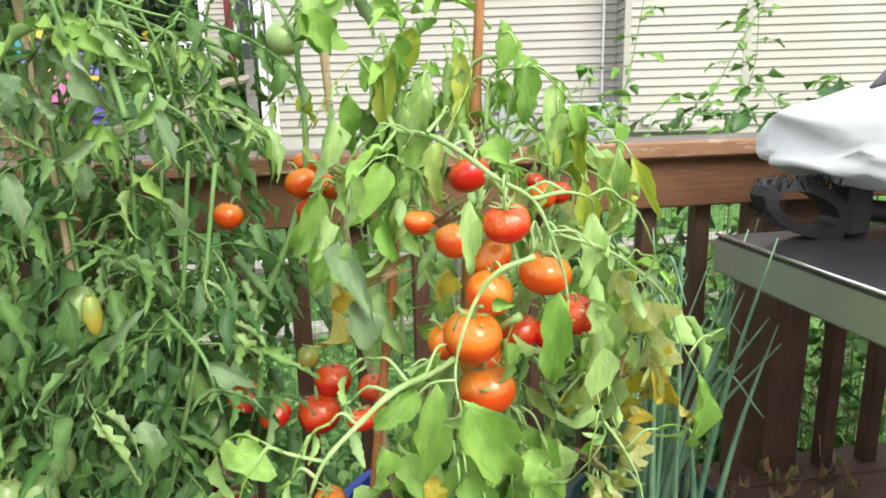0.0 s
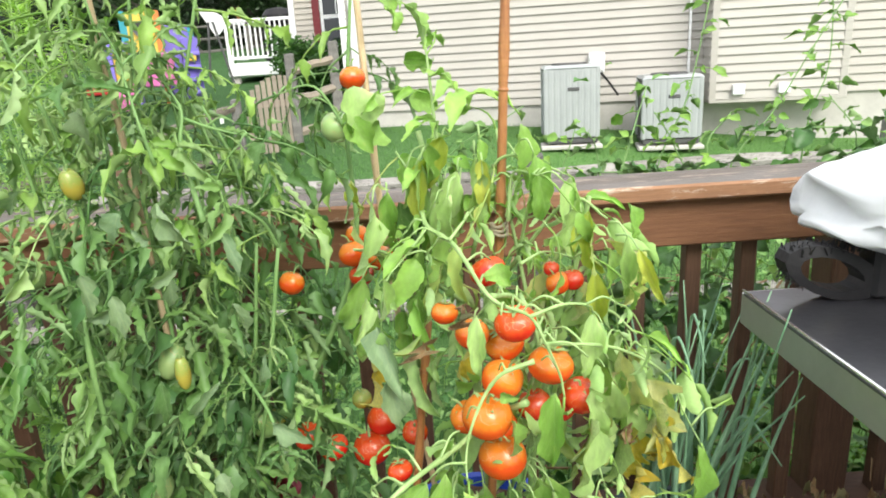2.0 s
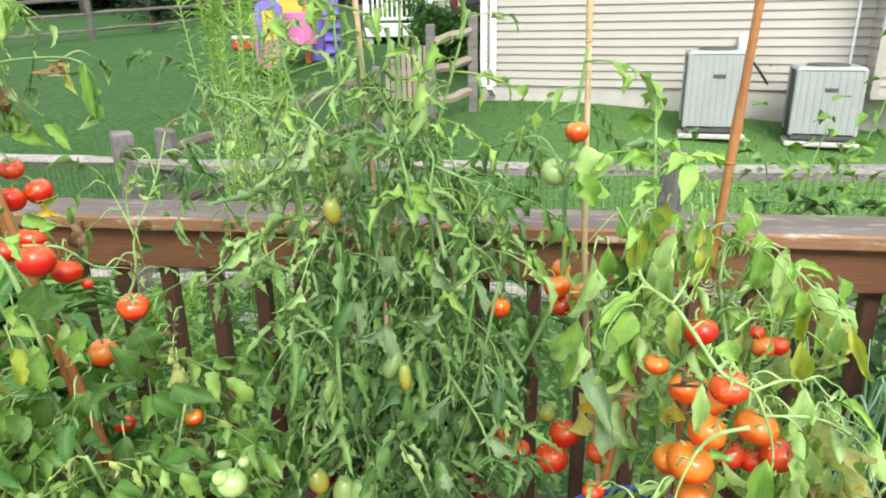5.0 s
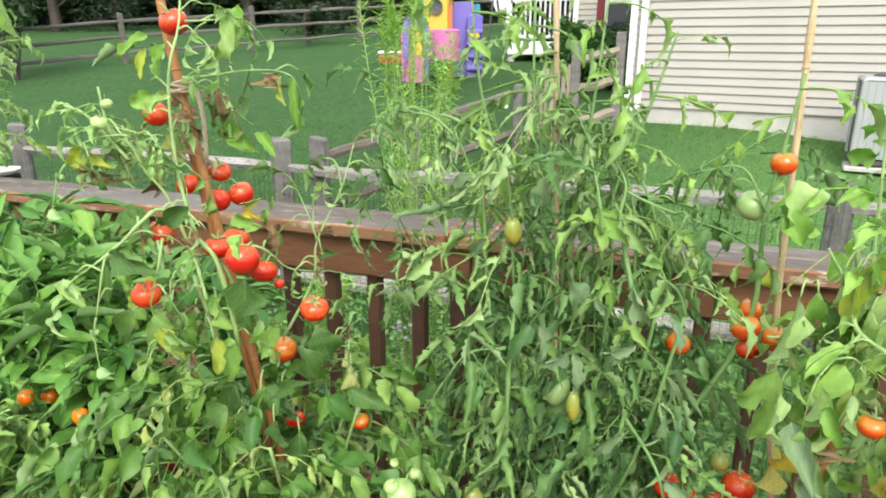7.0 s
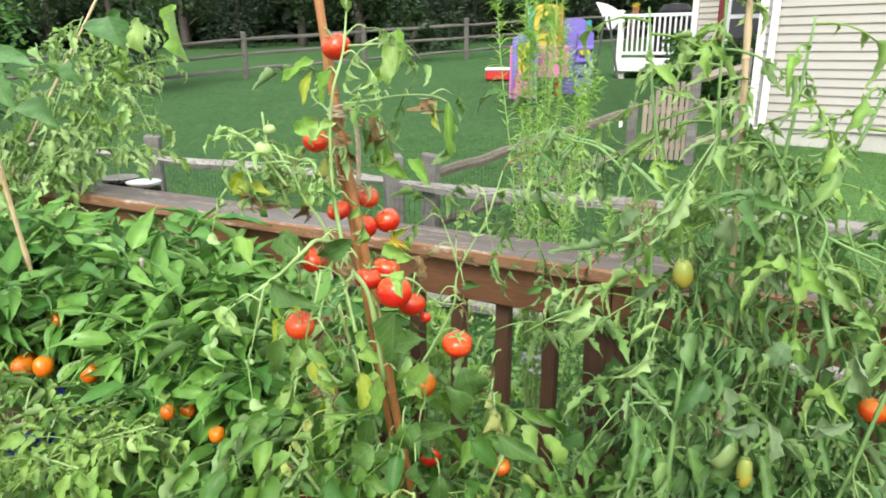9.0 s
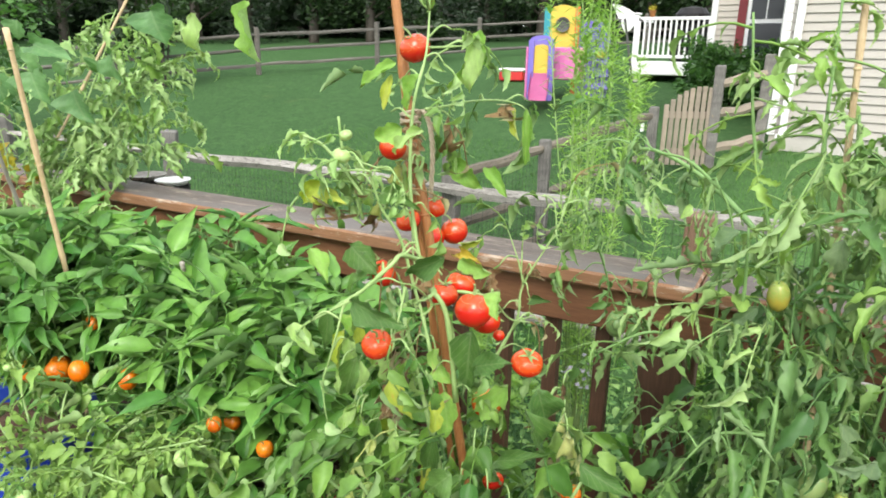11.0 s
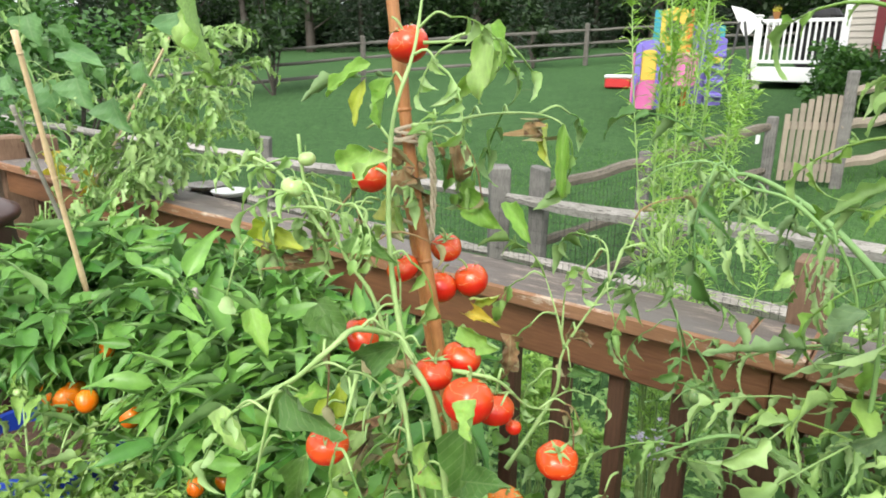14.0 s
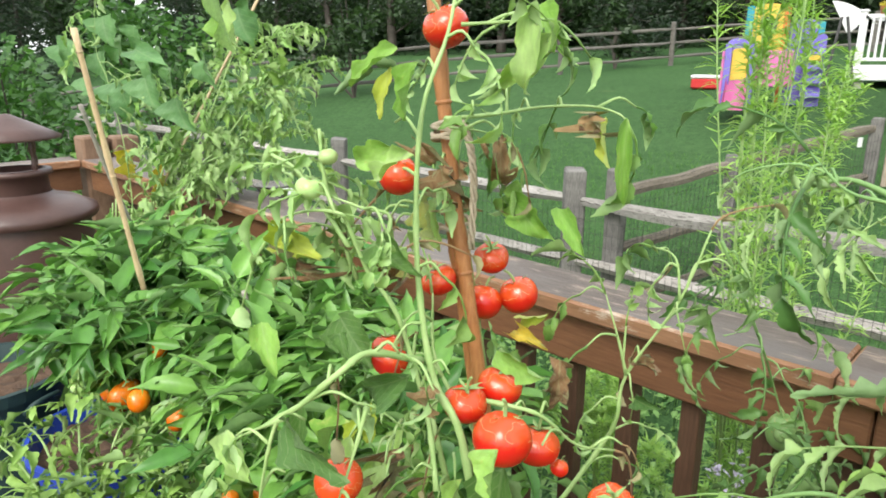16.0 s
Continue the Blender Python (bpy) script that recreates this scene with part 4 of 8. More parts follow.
def build_house():
    ang = radians(-12.1)
    u, n = Vector((math.cos(ang), math.sin(ang), 0)), Vector((math.sin(ang), -math.cos(ang), 0))
    w0 = Vector((-0.18, 9.66, 0))
    house = thing("house", (2, 12, 0.4), "cream vinyl-sided house with white trim", "house")
    # long wall, its foundation and corner trim
    slab(house, "foundation", w0, u, n, 0, 12, -0.2, -0.01, -0.6, 0.63, CONCRETE)
    slab(house, "wall", w0, u, n, 0, 12, -0.2, 0.0, 0.632, 3.5, SIDING)
    siding(house, w0, u, n, 12, 0.63, 3.45, SIDING)
    slab(house, "corner_trim", w0, u, n, -0.025, 0.07, -0.02, 0.024, 0.6, 3.5, WHITE)
    # bay that overhangs the foundation
    bay = w0 + u * 4.62
    slab(house, "bay_wall", bay, u, n, 0, 1.5, 0.0, 0.42, 0.632, 3.5, SIDING)
    siding(house, bay + n * 0.42, u, n, 1.5, 0.63, 3.45, SIDING)
    siding(house, bay, n, -u, 0.42, 0.63, 3.45, SIDING)
    for s in (0.0, 1.42):
        slab(house, "corner_trim", bay, u, n, s - 0.01, s + 0.07, 0.38, 0.446, 0.6, 3.5, SIDING)
    slab(house, "skirt_board", bay, u, n, -0.004, 1.504, 0.02, 0.448, 0.585, 0.625, SIDING)
    for s in (0.25, 0.75):
        slab(house, "dryer_vent", bay, u, n, s, s + 0.13, 0.43, 0.5, 0.68, 0.79, WHITE)
    # downspout at the corner
    spout = slab(house, "downspout", w0, u, n, 0.13, 0.21, 0.03, 0.09, 0.62, 3.5, WHITE)
    bm = box((0.08, 0.22, 0.06), (0.17, 0.13, 0.56), 0.006, turn=Matrix.Rotation(0.5, 4, "X"))
    link("spout_shoe", finish(bm, "spout_shoe", WHITE), spout, Matrix(((u.x, n.x, 0, w0.x), (u.y, n.y, 0, w0.y), (0, 0, 1, 0), (0, 0, 0, 1))))
    # thin cable pipe beside the bay
    slab(house, "conduit", w0, u, n, 4.42, 4.45, 0.02, 0.05, 0.7, 3.4, WHITE)
    # the wing set back on the far side
    back = w0 - n * 3.6
    slab(house, "end_wall", w0, -n, -u, 0, 3.6, -0.2, 0.0, 0.3, 3.5, SIDING_TAN)
    wing = back - u * 2.16
    slab(house, "wing_wall", wing, u, n, 0, 2.16, -0.2, 0, 0.3, 3.5, SIDING_TAN)
    siding(house, wing, u, n, 2.16, 1.0, 3.45, SIDING_TAN)
    slab(house, "corner_trim", wing, u, n, -0.03, 0.08, -0.03, 0.03, 0.6, 3.5, WHITE)
    slab(house, "side_wall", wing, -n, -u, 0, 6, -0.2, 0.0, 0.3, 3.5, SIDING_TAN)
    win = slab(house, "window", wing, u, n, 0.6, 1.24, 0.0, 0.05, 1.55, 3.0, WHITE)
    for z0, z1 in ((1.61, 2.1), (2.17, 2.94)):
        slab(win, "pane", wing, u, n, 0.66, 1.18, 0.04, 0.056, z0, z1, PANE, 0.001)
    slab(win, "sash_bar", wing, u, n, 0.91, 0.93, 0.05, 0.062, 2.17, 2.94, WHITE, 0.001)
    slab(house, "shutter", wing, u, n, 0.44, 0.58, 0.0, 0.04, 1.55, 3.0, SHUTTER, label="dark red shutter")
    # roof
    bm = bmesh.new()
    p = [w0 + n * 0.45 - u * 0.3, w0 + n * 0.45 + u * 12.3, w0 - n * 9 + u * 12.3, w0 - n * 9 - u * 0.3]
    r = [w0 - n * 4 - u * 0.3, w0 - n * 4 + u * 12.3]
    lo = [bm.verts.new((q.x, q.y, 3.5)) for q in p]
    hi = [bm.verts.new((q.x, q.y, 5.6)) for q in r]
    for f in ((lo[0], lo[1], hi[1], hi[0]), (lo[2], lo[3], hi[0], hi[1]), (lo[0], hi[0], lo[3]), (lo[1], lo[2], hi[1]), (lo[3], lo[2], lo[1], lo[0])):
        bm.faces.new(f)
    link("roof", finish(bm, "roof", ROOF), house)
    return w0, u, n


W0, WU, WN = build_house()


def louvred_unit(corner, right, depth, h, seed):
    """An outdoor cooling unit: ribbed front panel, dark side grille, cap and pad."""
    a, b = Vector((*corner, 0)), Vector((*right, 0))
    u = (b - a).normalized()
    n = Vector((u.y, -u.x, 0))
    w = (b - a).length
    c = (a + b) / 2 - n * depth / 2
    z0 = ground_z(c.x, c.y) + 0.02
    unit = thing("air_conditioner", (c.x, c.y, z0), "pale grey ribbed metal air-conditioning unit on a pad", "air conditioner", "cooling units by the house")
    m = Matrix(((u.x, -n.x, 0, c.x), (u.y, -n.y, 0, c.y), (0, 0, 1, z0), (0, 0, 0, 1)))

    def put(name, bm, mat, label=""):
        link(name, finish(bm, name, mat), unit, m, label)
    put("pad", box((w + 0.06, depth + 0.06, 0.05), (0, 0, -0.005), 0.01), CONCRETE)
    put("base", box((w * 0.94, depth * 0.94, 0.06), (0, 0, 0.065), 0.01), AC_DARK)
    put("core", box((w - 0.05, depth - 0.05, h - 0.15), (0, 0, h / 2 + 0.03), 0.01), AC_DARK)
    put("top_cover", box((w, depth, 0.06), (0, 0, h - 0.02), 0.028), AC_GREY)
    put("fan_guard", lathe([(0.02, h + 0.02), (w * 0.3, h + 0.03), (w * 0.33, h + 0.01)], 20), AC_DARK)
    for sx in (-1, 1):
        for sy in (-1, 1):
            put("corner_post", box((0.05, 0.05, h - 0.1), (sx * (w / 2 - 0.025), sy * (depth / 2 - 0.025), h / 2 + 0.04), 0.012), AC_GREY)
    k = 8
    for i in range(k):
        x = (i + 0.5) / k * (w - 0.1) - (w - 0.1) / 2
        put("front_rib", box(((w - 0.1) / k * 0.72, 0.012, h - 0.14), (x, -depth / 2 + 0.006, h / 2 + 0.035), 0.005), AC_GREY)
    put("front_sheet", box((w - 0.06, 0.012, h - 0.14), (0, -depth / 2 + 0.011, h / 2 + 0.035), 0.002), AC_GREY)
    put("badge", box((0.13, 0.008, 0.04), (0.02, -depth / 2 - 0.004, h * 0.72), 0.006), AC_DARK, "small dark oval badge")


louvred_unit((2.2, 7.95), (2.83, 7.87), 0.6, 0.9, 1)
louvred_unit((3.33, 7.95), (3.99, 7.82), 0.58, 0.8, 2)


def build_meter():
    m = Matrix(((WU.x, WN.x, 0, W0.x), (WU.y, WN.y, 0, W0.y), (0, 0, 1, 0), (0, 0, 0, 1)))
    box_ = thing("electrical_box", W0 + WU * 3.3 + Vector((0, 0, 1.0)), "white electrical disconnect box on the siding", "electrical box")
    link("case", finish(box((0.2, 0.1, 0.24), (3.32, 0.075, 1.12), 0.01), "case", WHITE), box_, m)
    link("lid", finish(box((0.16, 0.02, 0.18), (3.32, 0.135, 1.12), 0.006), "lid", WHITE), box_, m)
    for pts in (((3.27, 0.08, 1.0), (3.2, 0.2, 0.85), (3.05, 0.4, 0.72)), ((3.37, 0.08, 1.0), (3.45, 0.3, 0.9), (3.55, 0.6, 0.75))):
        V, Fc = tube(smooth_line(pts, 5), 0.014, 0.014, 6)
        link("cable", mesh_of("cable", V, Fc, BLACK, smooth=True), box_, m)


build_meter()


# ---- far yard ----
def build_far_fence():
    f = thing("split_rail_fence", (-13.8, 15, 0.9), "weathered split-rail boundary fence along the far lawn", "fence", kind="structure")
    spots = []
    for k in range(-6, 8):
        p = Vector((-13.8 + 2.04 * k, 15.0 + 3.03 * k, 0))
        p.z = ground_z(p.x, p.y) - 0.05
        spots.append(p)
        link("post", rough_post(1.36, 0.13, 70 + k, FENCE_FAR), f, Matrix.Translation(p))
    for i, (p, q) in enumerate(zip(spots, spots[1:])):
        rails_between(f, p, q, (0.32, 0.74, 1.14), 0.05, 400 + 10 * i, FENCE_FAR)


build_far_fence()


def leaf_cloud(name, spots, size, mat, seed, thin=0.45):
    """Many small bent leaves round given (centre, radius) clumps, as one mesh."""
    rng = random.Random(seed)
    V, Fc = [], []
    for c, r, count in spots:
        for _ in range(count):
            d = Vector((rng.gauss(0, 1), rng.gauss(0, 1), rng.gauss(0, 0.8)))
            d = d.normalized() * rng.uniform(0.45, 1.0) * r
            p = c + d
            s = size * rng.uniform(0.6, 1.4)
            a = Vector((rng.gauss(0, 1), rng.gauss(0, 1), rng.gauss(0, 0.6))).normalized() * s
            b = a.cross(Vector((rng.gauss(0, 1), rng.gauss(0, 1), rng.gauss(0, 1)))).normalized() * s * thin
            k = len(V)
            V += [p - a, p + b, p + a, p - b]
            Fc.append((k, k + 1, k + 2, k + 3))
    return mesh_of(name, V, Fc, mat)


def broadleaf(seed, h, r):
    rng = random.Random(seed)
    V, Fc = [], []
    trunk = smooth_line([(0, 0, -0.2), (0.1 * r * 0.2, 0, h * 0.25), (0.15, 0.1, h * 0.5), (0.1, -0.05, h * 0.8)], 4)
    tube(trunk, 0.035 * h, 0.008 * h, 9, V, Fc)
    spots = []
    for k in range(13):
        z = h * rng.uniform(0.1, 0.9)
        a = rng.uniform(0, 6.28)
        rr = r * (1.1 - abs(z / h - 0.5)) * rng.uniform(0.5, 1)
        tip = Vector((rr * math.cos(a), rr * math.sin(a), z + 0.12 * h))
        tube(smooth_line([(0, 0, z * 0.8), tip * 0.5 + Vector((0, 0, z * 0.42)), tip], 3), 0.008 * h, 0.003 * h, 5, V, Fc)
        spots.append((tip, r * rng.uniform(0.35, 0.55), 210))
        spots.append((tip * 0.6 + Vector((0, 0, z * 0.4)), r * rng.uniform(0.3, 0.5), 130))
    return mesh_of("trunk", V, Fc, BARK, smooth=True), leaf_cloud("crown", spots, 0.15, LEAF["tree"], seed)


def conifer(seed, h, r):
    rng = random.Random(seed)
    V, Fc = [], []
    tube([Vector((0, 0, -0.2)), Vector((0, 0, h * 0.5)), Vector((0, 0, h))], 0.02 * h, 0.004 * h, 8, V, Fc)
    spots = []
    for k in range(70):
        s = k / 70
        z = h * (0.04 + 0.94 * s)
        rr = r * (1 - s) ** 0.8 * rng.uniform(0.5, 1.05)
        a = k * 2.4
        tip = Vector((rr * math.cos(a), rr * math.sin(a), z - 0.12 * rr))
        tube([Vector((0, 0, z)), tip], 0.02, 0.008, 4, V, Fc)
        for j in (0.45, 0.75, 1.0):
            spots.append((Vector((tip.x * j, tip.y * j, z - 0.12 * rr * j)), 0.2 + 0.18 * r * (1 - s), 34))
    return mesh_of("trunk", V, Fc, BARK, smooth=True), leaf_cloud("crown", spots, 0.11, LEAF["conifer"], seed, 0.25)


def build_trees():
    rng = random.Random(11)
    kinds = []
    for i, (maker, h, r, word) in enumerate(((broadleaf, 9, 3.4, "dark leafy broadleaf tree beyond the far fence"), (broadleaf, 8, 2.8, "dark leafy broadleaf tree beyond the far fence"),
                                             (conifer, 8.5, 2.4, "dark green conifer with drooping boughs"), (conifer, 6.5, 2.0, "dark green conifer with drooping boughs"))):
        kinds.append((maker(40 + i, h, r), word))
    row = [(-47, 27, 0), (-42, 24, 1), (-38, 25, 0), (-34, 26, 1), (-30, 27.5, 0), (-26.5, 28, 2), (-23.5, 29.5, 1), (-20.5, 30.5, 0), (-17.5, 31, 1), (-14.8, 32.5, 2), (-12, 33, 0),
           (-9.5, 33.5, 3), (-7, 34, 1), (-4.5, 34.5, 0), (-2, 35, 2), (1, 36, 1)]
    row += [(-13.2, 24.6, 3), (-36, 33, 0), (-29, 35, 1), (-22, 37, 0), (-15, 39, 1), (-8, 40, 0), (-1, 41, 1),
           (-44, 15, 1), (-48, 10, 0), (-40, 19.5, 3), (-20, -30, 0), (0, -34, 1), (20, -30, 0), (40, 20, 1), (38, 0, 0), (-45, -8, 1), (-42, 2, 0), (-52, 18, 0), (-34, 9.5, 3), (-40, 13, 1), (-36, 6, 0)]
    for x, y, k in row:
        (trunk, crown), word = kinds[k]
        t = thing("tree", pose(x, y, ground_z(x, y), 0, 0, rng.uniform(0, 360)), word, "tree", "trees beyond the far fence")
        link("trunk", trunk, t, PLACED[t])
        link("crown", crown, t, PLACED[t])


build_trees()


def build_woods():
    """The mass of trees behind the rows that can be told apart."""
    rng = random.Random(91)
    spots = []
    for i in range(330):
        k = rng.random()
        x = -62 + 70 * k
        y = 25 + 14 * soft_step(-60, 5, x) + rng.uniform(2, 9)
        spots.append((Vector((x, y, ground_z(x, y) + rng.uniform(0.4, 8.5))), rng.uniform(1.3, 2.3), 80))
    for i in range(260):
        x = -62 + 70 * rng.random()
        y = 27 + 14 * soft_step(-60, 5, x) + rng.uniform(1, 8)
        spots.append((Vector((x, y, ground_z(x, y) + rng.uniform(0.2, 2.6))), rng.uniform(1.2, 1.9), 80))
    for i in range(110):
        x, y = rng.uniform(-62, -50), rng.uniform(-12, 28)
        spots.append((Vector((x, y, ground_z(x, y) + rng.uniform(0.4, 8))), rng.uniform(1.3, 2.3), 80))
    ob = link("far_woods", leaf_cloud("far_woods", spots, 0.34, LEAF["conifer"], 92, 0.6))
    tagged(ob, "dark dense woods beyond the far fence", "woods", kind="stuff")
    V, Fc = [], []
    for i in range(60):
        x = -60 + 64 * rng.random()
        y = 27 + 14 * soft_step(-60, 5, x) + rng.uniform(1, 6)
        r = rng.uniform(0.1, 0.22)
        tube([Vector((x, y, ground_z(x, y) - 0.3)), Vector((x + rng.uniform(-0.4, 0.4), y, 9))], r, r * 0.5, 7, V, Fc)
    ob = link("far_trunks", mesh_of("far_trunks", V, Fc, BARK, smooth=True))
    tagged(ob, "dark tree trunks in the far woods", "woods", kind="stuff")


build_woods()


def shrub(x, y, w, h, seed, mat, label, leaf=0.05):
    rng = random.Random(seed)
    s_ = thing("shrub", (x, y, ground_z(x, y)), label, "shrub")
    spots = [(Vector((rng.uniform(-w, w) * 0.7, rng.uniform(-w, w) * 0.7, h * rng.uniform(0.15, 0.85))), w * 0.42, 150) for _ in range(22)]
    V, Fc = [], []
    for c, r, n in spots[:9]:
        tube(smooth_line([(0, 0, -0.05), c * 0.5 + Vector((0, 0, 0.1)), c], 3), 0.03, 0.01, 5, V, Fc)
    link("branch", mesh_of("branch", V, Fc, BARK), s_, PLACED[s_])
    link("crown", leaf_cloud("crown", spots, leaf, mat, seed), s_, PLACED[s_])


shrub(-9.6, 3.0, 1.3, 2.6, 61, LEAF["hedge"], "leafy green shrub beyond the deck's end", 0.07)
shrub(-7.6, 3.4, 0.7, 1.5, 62, LEAF["weed"], "light green shrub beyond the deck's end", 0.05)
shrub(-12.5, 6.2, 1.4, 3.2, 63, LEAF["hedge"], "tall dark shrub beside the lawn", 0.08)
shrub(-14.4, 12.2, 1.25, 4.6, 64, LEAF["tree"], "rounded dark tree at the edge of the lawn", 0.1)
shrub(-11.0, 19.9, 0.55, 3.4, 65, LEAF["tree"], "narrow dark tree against the far fence", 0.09)


def build_far_house():
    h = thing("house", (-24, 46, 2.5), "distant white house behind the trees", "house")
    part("wall", box((9, 6, 4.5), (0, 0, 2.2), 0.05), WHITE, h)
    bm = bmesh.new()
    lo = [bm.verts.new(q) for q in ((-4.9, -3.5, 4.5), (4.9, -3.5, 4.5), (4.9, 3.5, 4.5), (-4.9, 3.5, 4.5))]
    hi = [bm.verts.new(q) for q in ((-4.9, 0, 7), (4.9, 0, 7))]
    for f in ((lo[0], lo[1], hi[1], hi[0]), (lo[2], lo[3], hi[0], hi[1]), (lo[0], hi[0], lo[3]), (lo[1], lo[2], hi[1]), (lo[3], lo[2], lo[1], lo[0])):
        bm.faces.new(f)
    part("roof", bm, ROOF, h)
    for x in (-3, 0, 3):
        part("window", box((1.0, 0.1, 1.3), (x, -3.02, 2.6), 0.02), PANE, h)


build_far_house()


def build_play_set():
    """A moulded climbing set: two towers, a slide and panels."""
    x, y = -4.32, 13.5
    z = ground_z(x, y)
    p = thing("play_set", pose(x, y, z, 0, 0, 18), "colourful moulded plastic climbing set with slide", "play set")

    def panel(name, c, size, col, arch=True, rz=0, hole=0.0):
        bm = bmesh.new()
        w, t, h = size
        n = 10
        pts = [(-w / 2, 0), (w / 2, 0)]
        if arch:
            pts += [(w / 2 * math.cos(math.pi * i / n), h - 0.22 * w + 0.22 * w * math.sin(math.pi * i / n)) for i in range(n + 1)]
        else:
            pts += [(w / 2, h), (-w / 2, h)]
        a = [bm.verts.new((q[0], -t / 2, q[1])) for q in pts]
        b = [bm.verts.new((q[0], t / 2, q[1])) for q in pts]
        bm.faces.new(a)
        bm.faces.new(b[::-1])
        for i in range(len(pts)):
            j = (i + 1) % len(pts)
            bm.faces.new((a[i], a[j], b[j], b[i]))
        bmesh.ops.bevel(bm, geom=[e for e in bm.edges], offset=0.012, segments=1, affect="EDGES", clamp_overlap=True)
        ob = link(name, finish(bm, name, TOY[col]), p, PLACED[p] @ Matrix.Translation(c) @ Matrix.Rotation(rz, 4, "Z"))
        if hole:
            ring = lathe([(hole * 0.7, 0), (hole, 0.02), (hole, 0.06), (hole * 0.7, 0.05)], 18)
            m = PLACED[ob] @ Matrix.Translation((0, -t / 2 - 0.01, h * 0.74)) @ Matrix.Rotation(math.pi / 2, 4, "X")
            link("porthole", finish(ring, "porthole", AC_DARK), ob, m)
            disc = lathe([(0.001, 0.02), (hole * 0.8, 0.02)], 18)
            link("opening", finish(disc, "opening", AC_DARK), ob, m)
    # small tower with the slide
    panel("tower_panel", (-0.5, -1.05, 0), (0.1, 0.5, 1.08), "purple")
    panel("tower_panel", (-0.14, -1.05, 0), (0.1, 0.5, 1.08), "purple")
    panel("tower_top", (-0.32, -1.1, 0.68), (0.45, 0.12, 0.48), "purple")
    panel("tower_door", (-0.32, -1.18, 0.45), (0.26, 0.06, 0.55), "yellow")
    panel("tower_wall", (-0.575, -1.0, 0), (0.5, 0.04, 0.95), "pink", False, math.pi / 2)
    bm = bmesh.new()
    n = 9
    for i in range(n):
        s = i / (n - 1)
        zz, yy = 0.5 * (1 - s) ** 1.4 + 0.04, -1.15 - 0.8 * s
        for dx, dz in ((-0.17, 0.12), (-0.15, 0.0), (0.15, 0.0), (0.17, 0.12)):
            bm.verts.new((-0.32 + dx, yy, zz + dz))
    bm.verts.ensure_lookup_table()
    for i in range(n - 1):
        for k in range(3):
            bm.faces.new([bm.verts[j] for j in (i * 4 + k, i * 4 + k + 1, i * 4 + k + 5, i * 4 + k + 4)])
    bmesh.ops.solidify(bm, geom=bm.faces[:], thickness=0.03)
    part("slide", bm, TOY["pink"], p, "pink slide")
    # tall tower
    panel("tower_panel", (-0.28, 0.1, 0), (0.12, 0.6, 1.72), "teal")
    panel("tower_front", (0.02, -0.15, 0.35), (0.5, 0.09, 1.4), "yellow", True, 0.0, 0.14)
    panel("tower_panel", (0.3, 0.1, 0), (0.1, 0.6, 1.72), "orange")
    panel("tower_panel", (0.58, 0.2, 0), (0.5, 0.1, 1.5), "purple")
    panel("tower_panel", (0.8, 0.0, 0), (0.32, 0.1, 1.25), "purple", True, 0.3)
    panel("tower_panel", (0.86, 0.3, 0.6), (0.1, 0.5, 0.85), "teal")
    for i in range(4):
        part("step", box((0.34, 0.12, 0.08), (0.8, -0.1, 0.2 + 0.24 * i), 0.02), TOY["purple"], p)
    part("crawl_tube", lathe([(0.26, -0.3), (0.3, -0.28), (0.3, 0.28), (0.26, 0.3)], 20, at=(0.2, -0.42, 0.66)), TOY["pink"], p)
    part("window_trim", box((0.2, 0.06, 0.16), (0.8, -0.12, 0.86), 0.02), TOY["yellow"], p)


build_play_set()


def build_cooler():
    x, y = -6.24, 15.68
    c = thing("cooler", pose(x, y, ground_z(x, y), 0, 0, 12), "red picnic cooler with white lid on the lawn", "cooler")
    part("body", box((0.58, 0.36, 0.22), (0, 0, 0.12), 0.03), TOY["red"], c)
    part("lid", box((0.62, 0.4, 0.08), (0, 0, 0.265), 0.03), WHITE, c)


build_cooler()


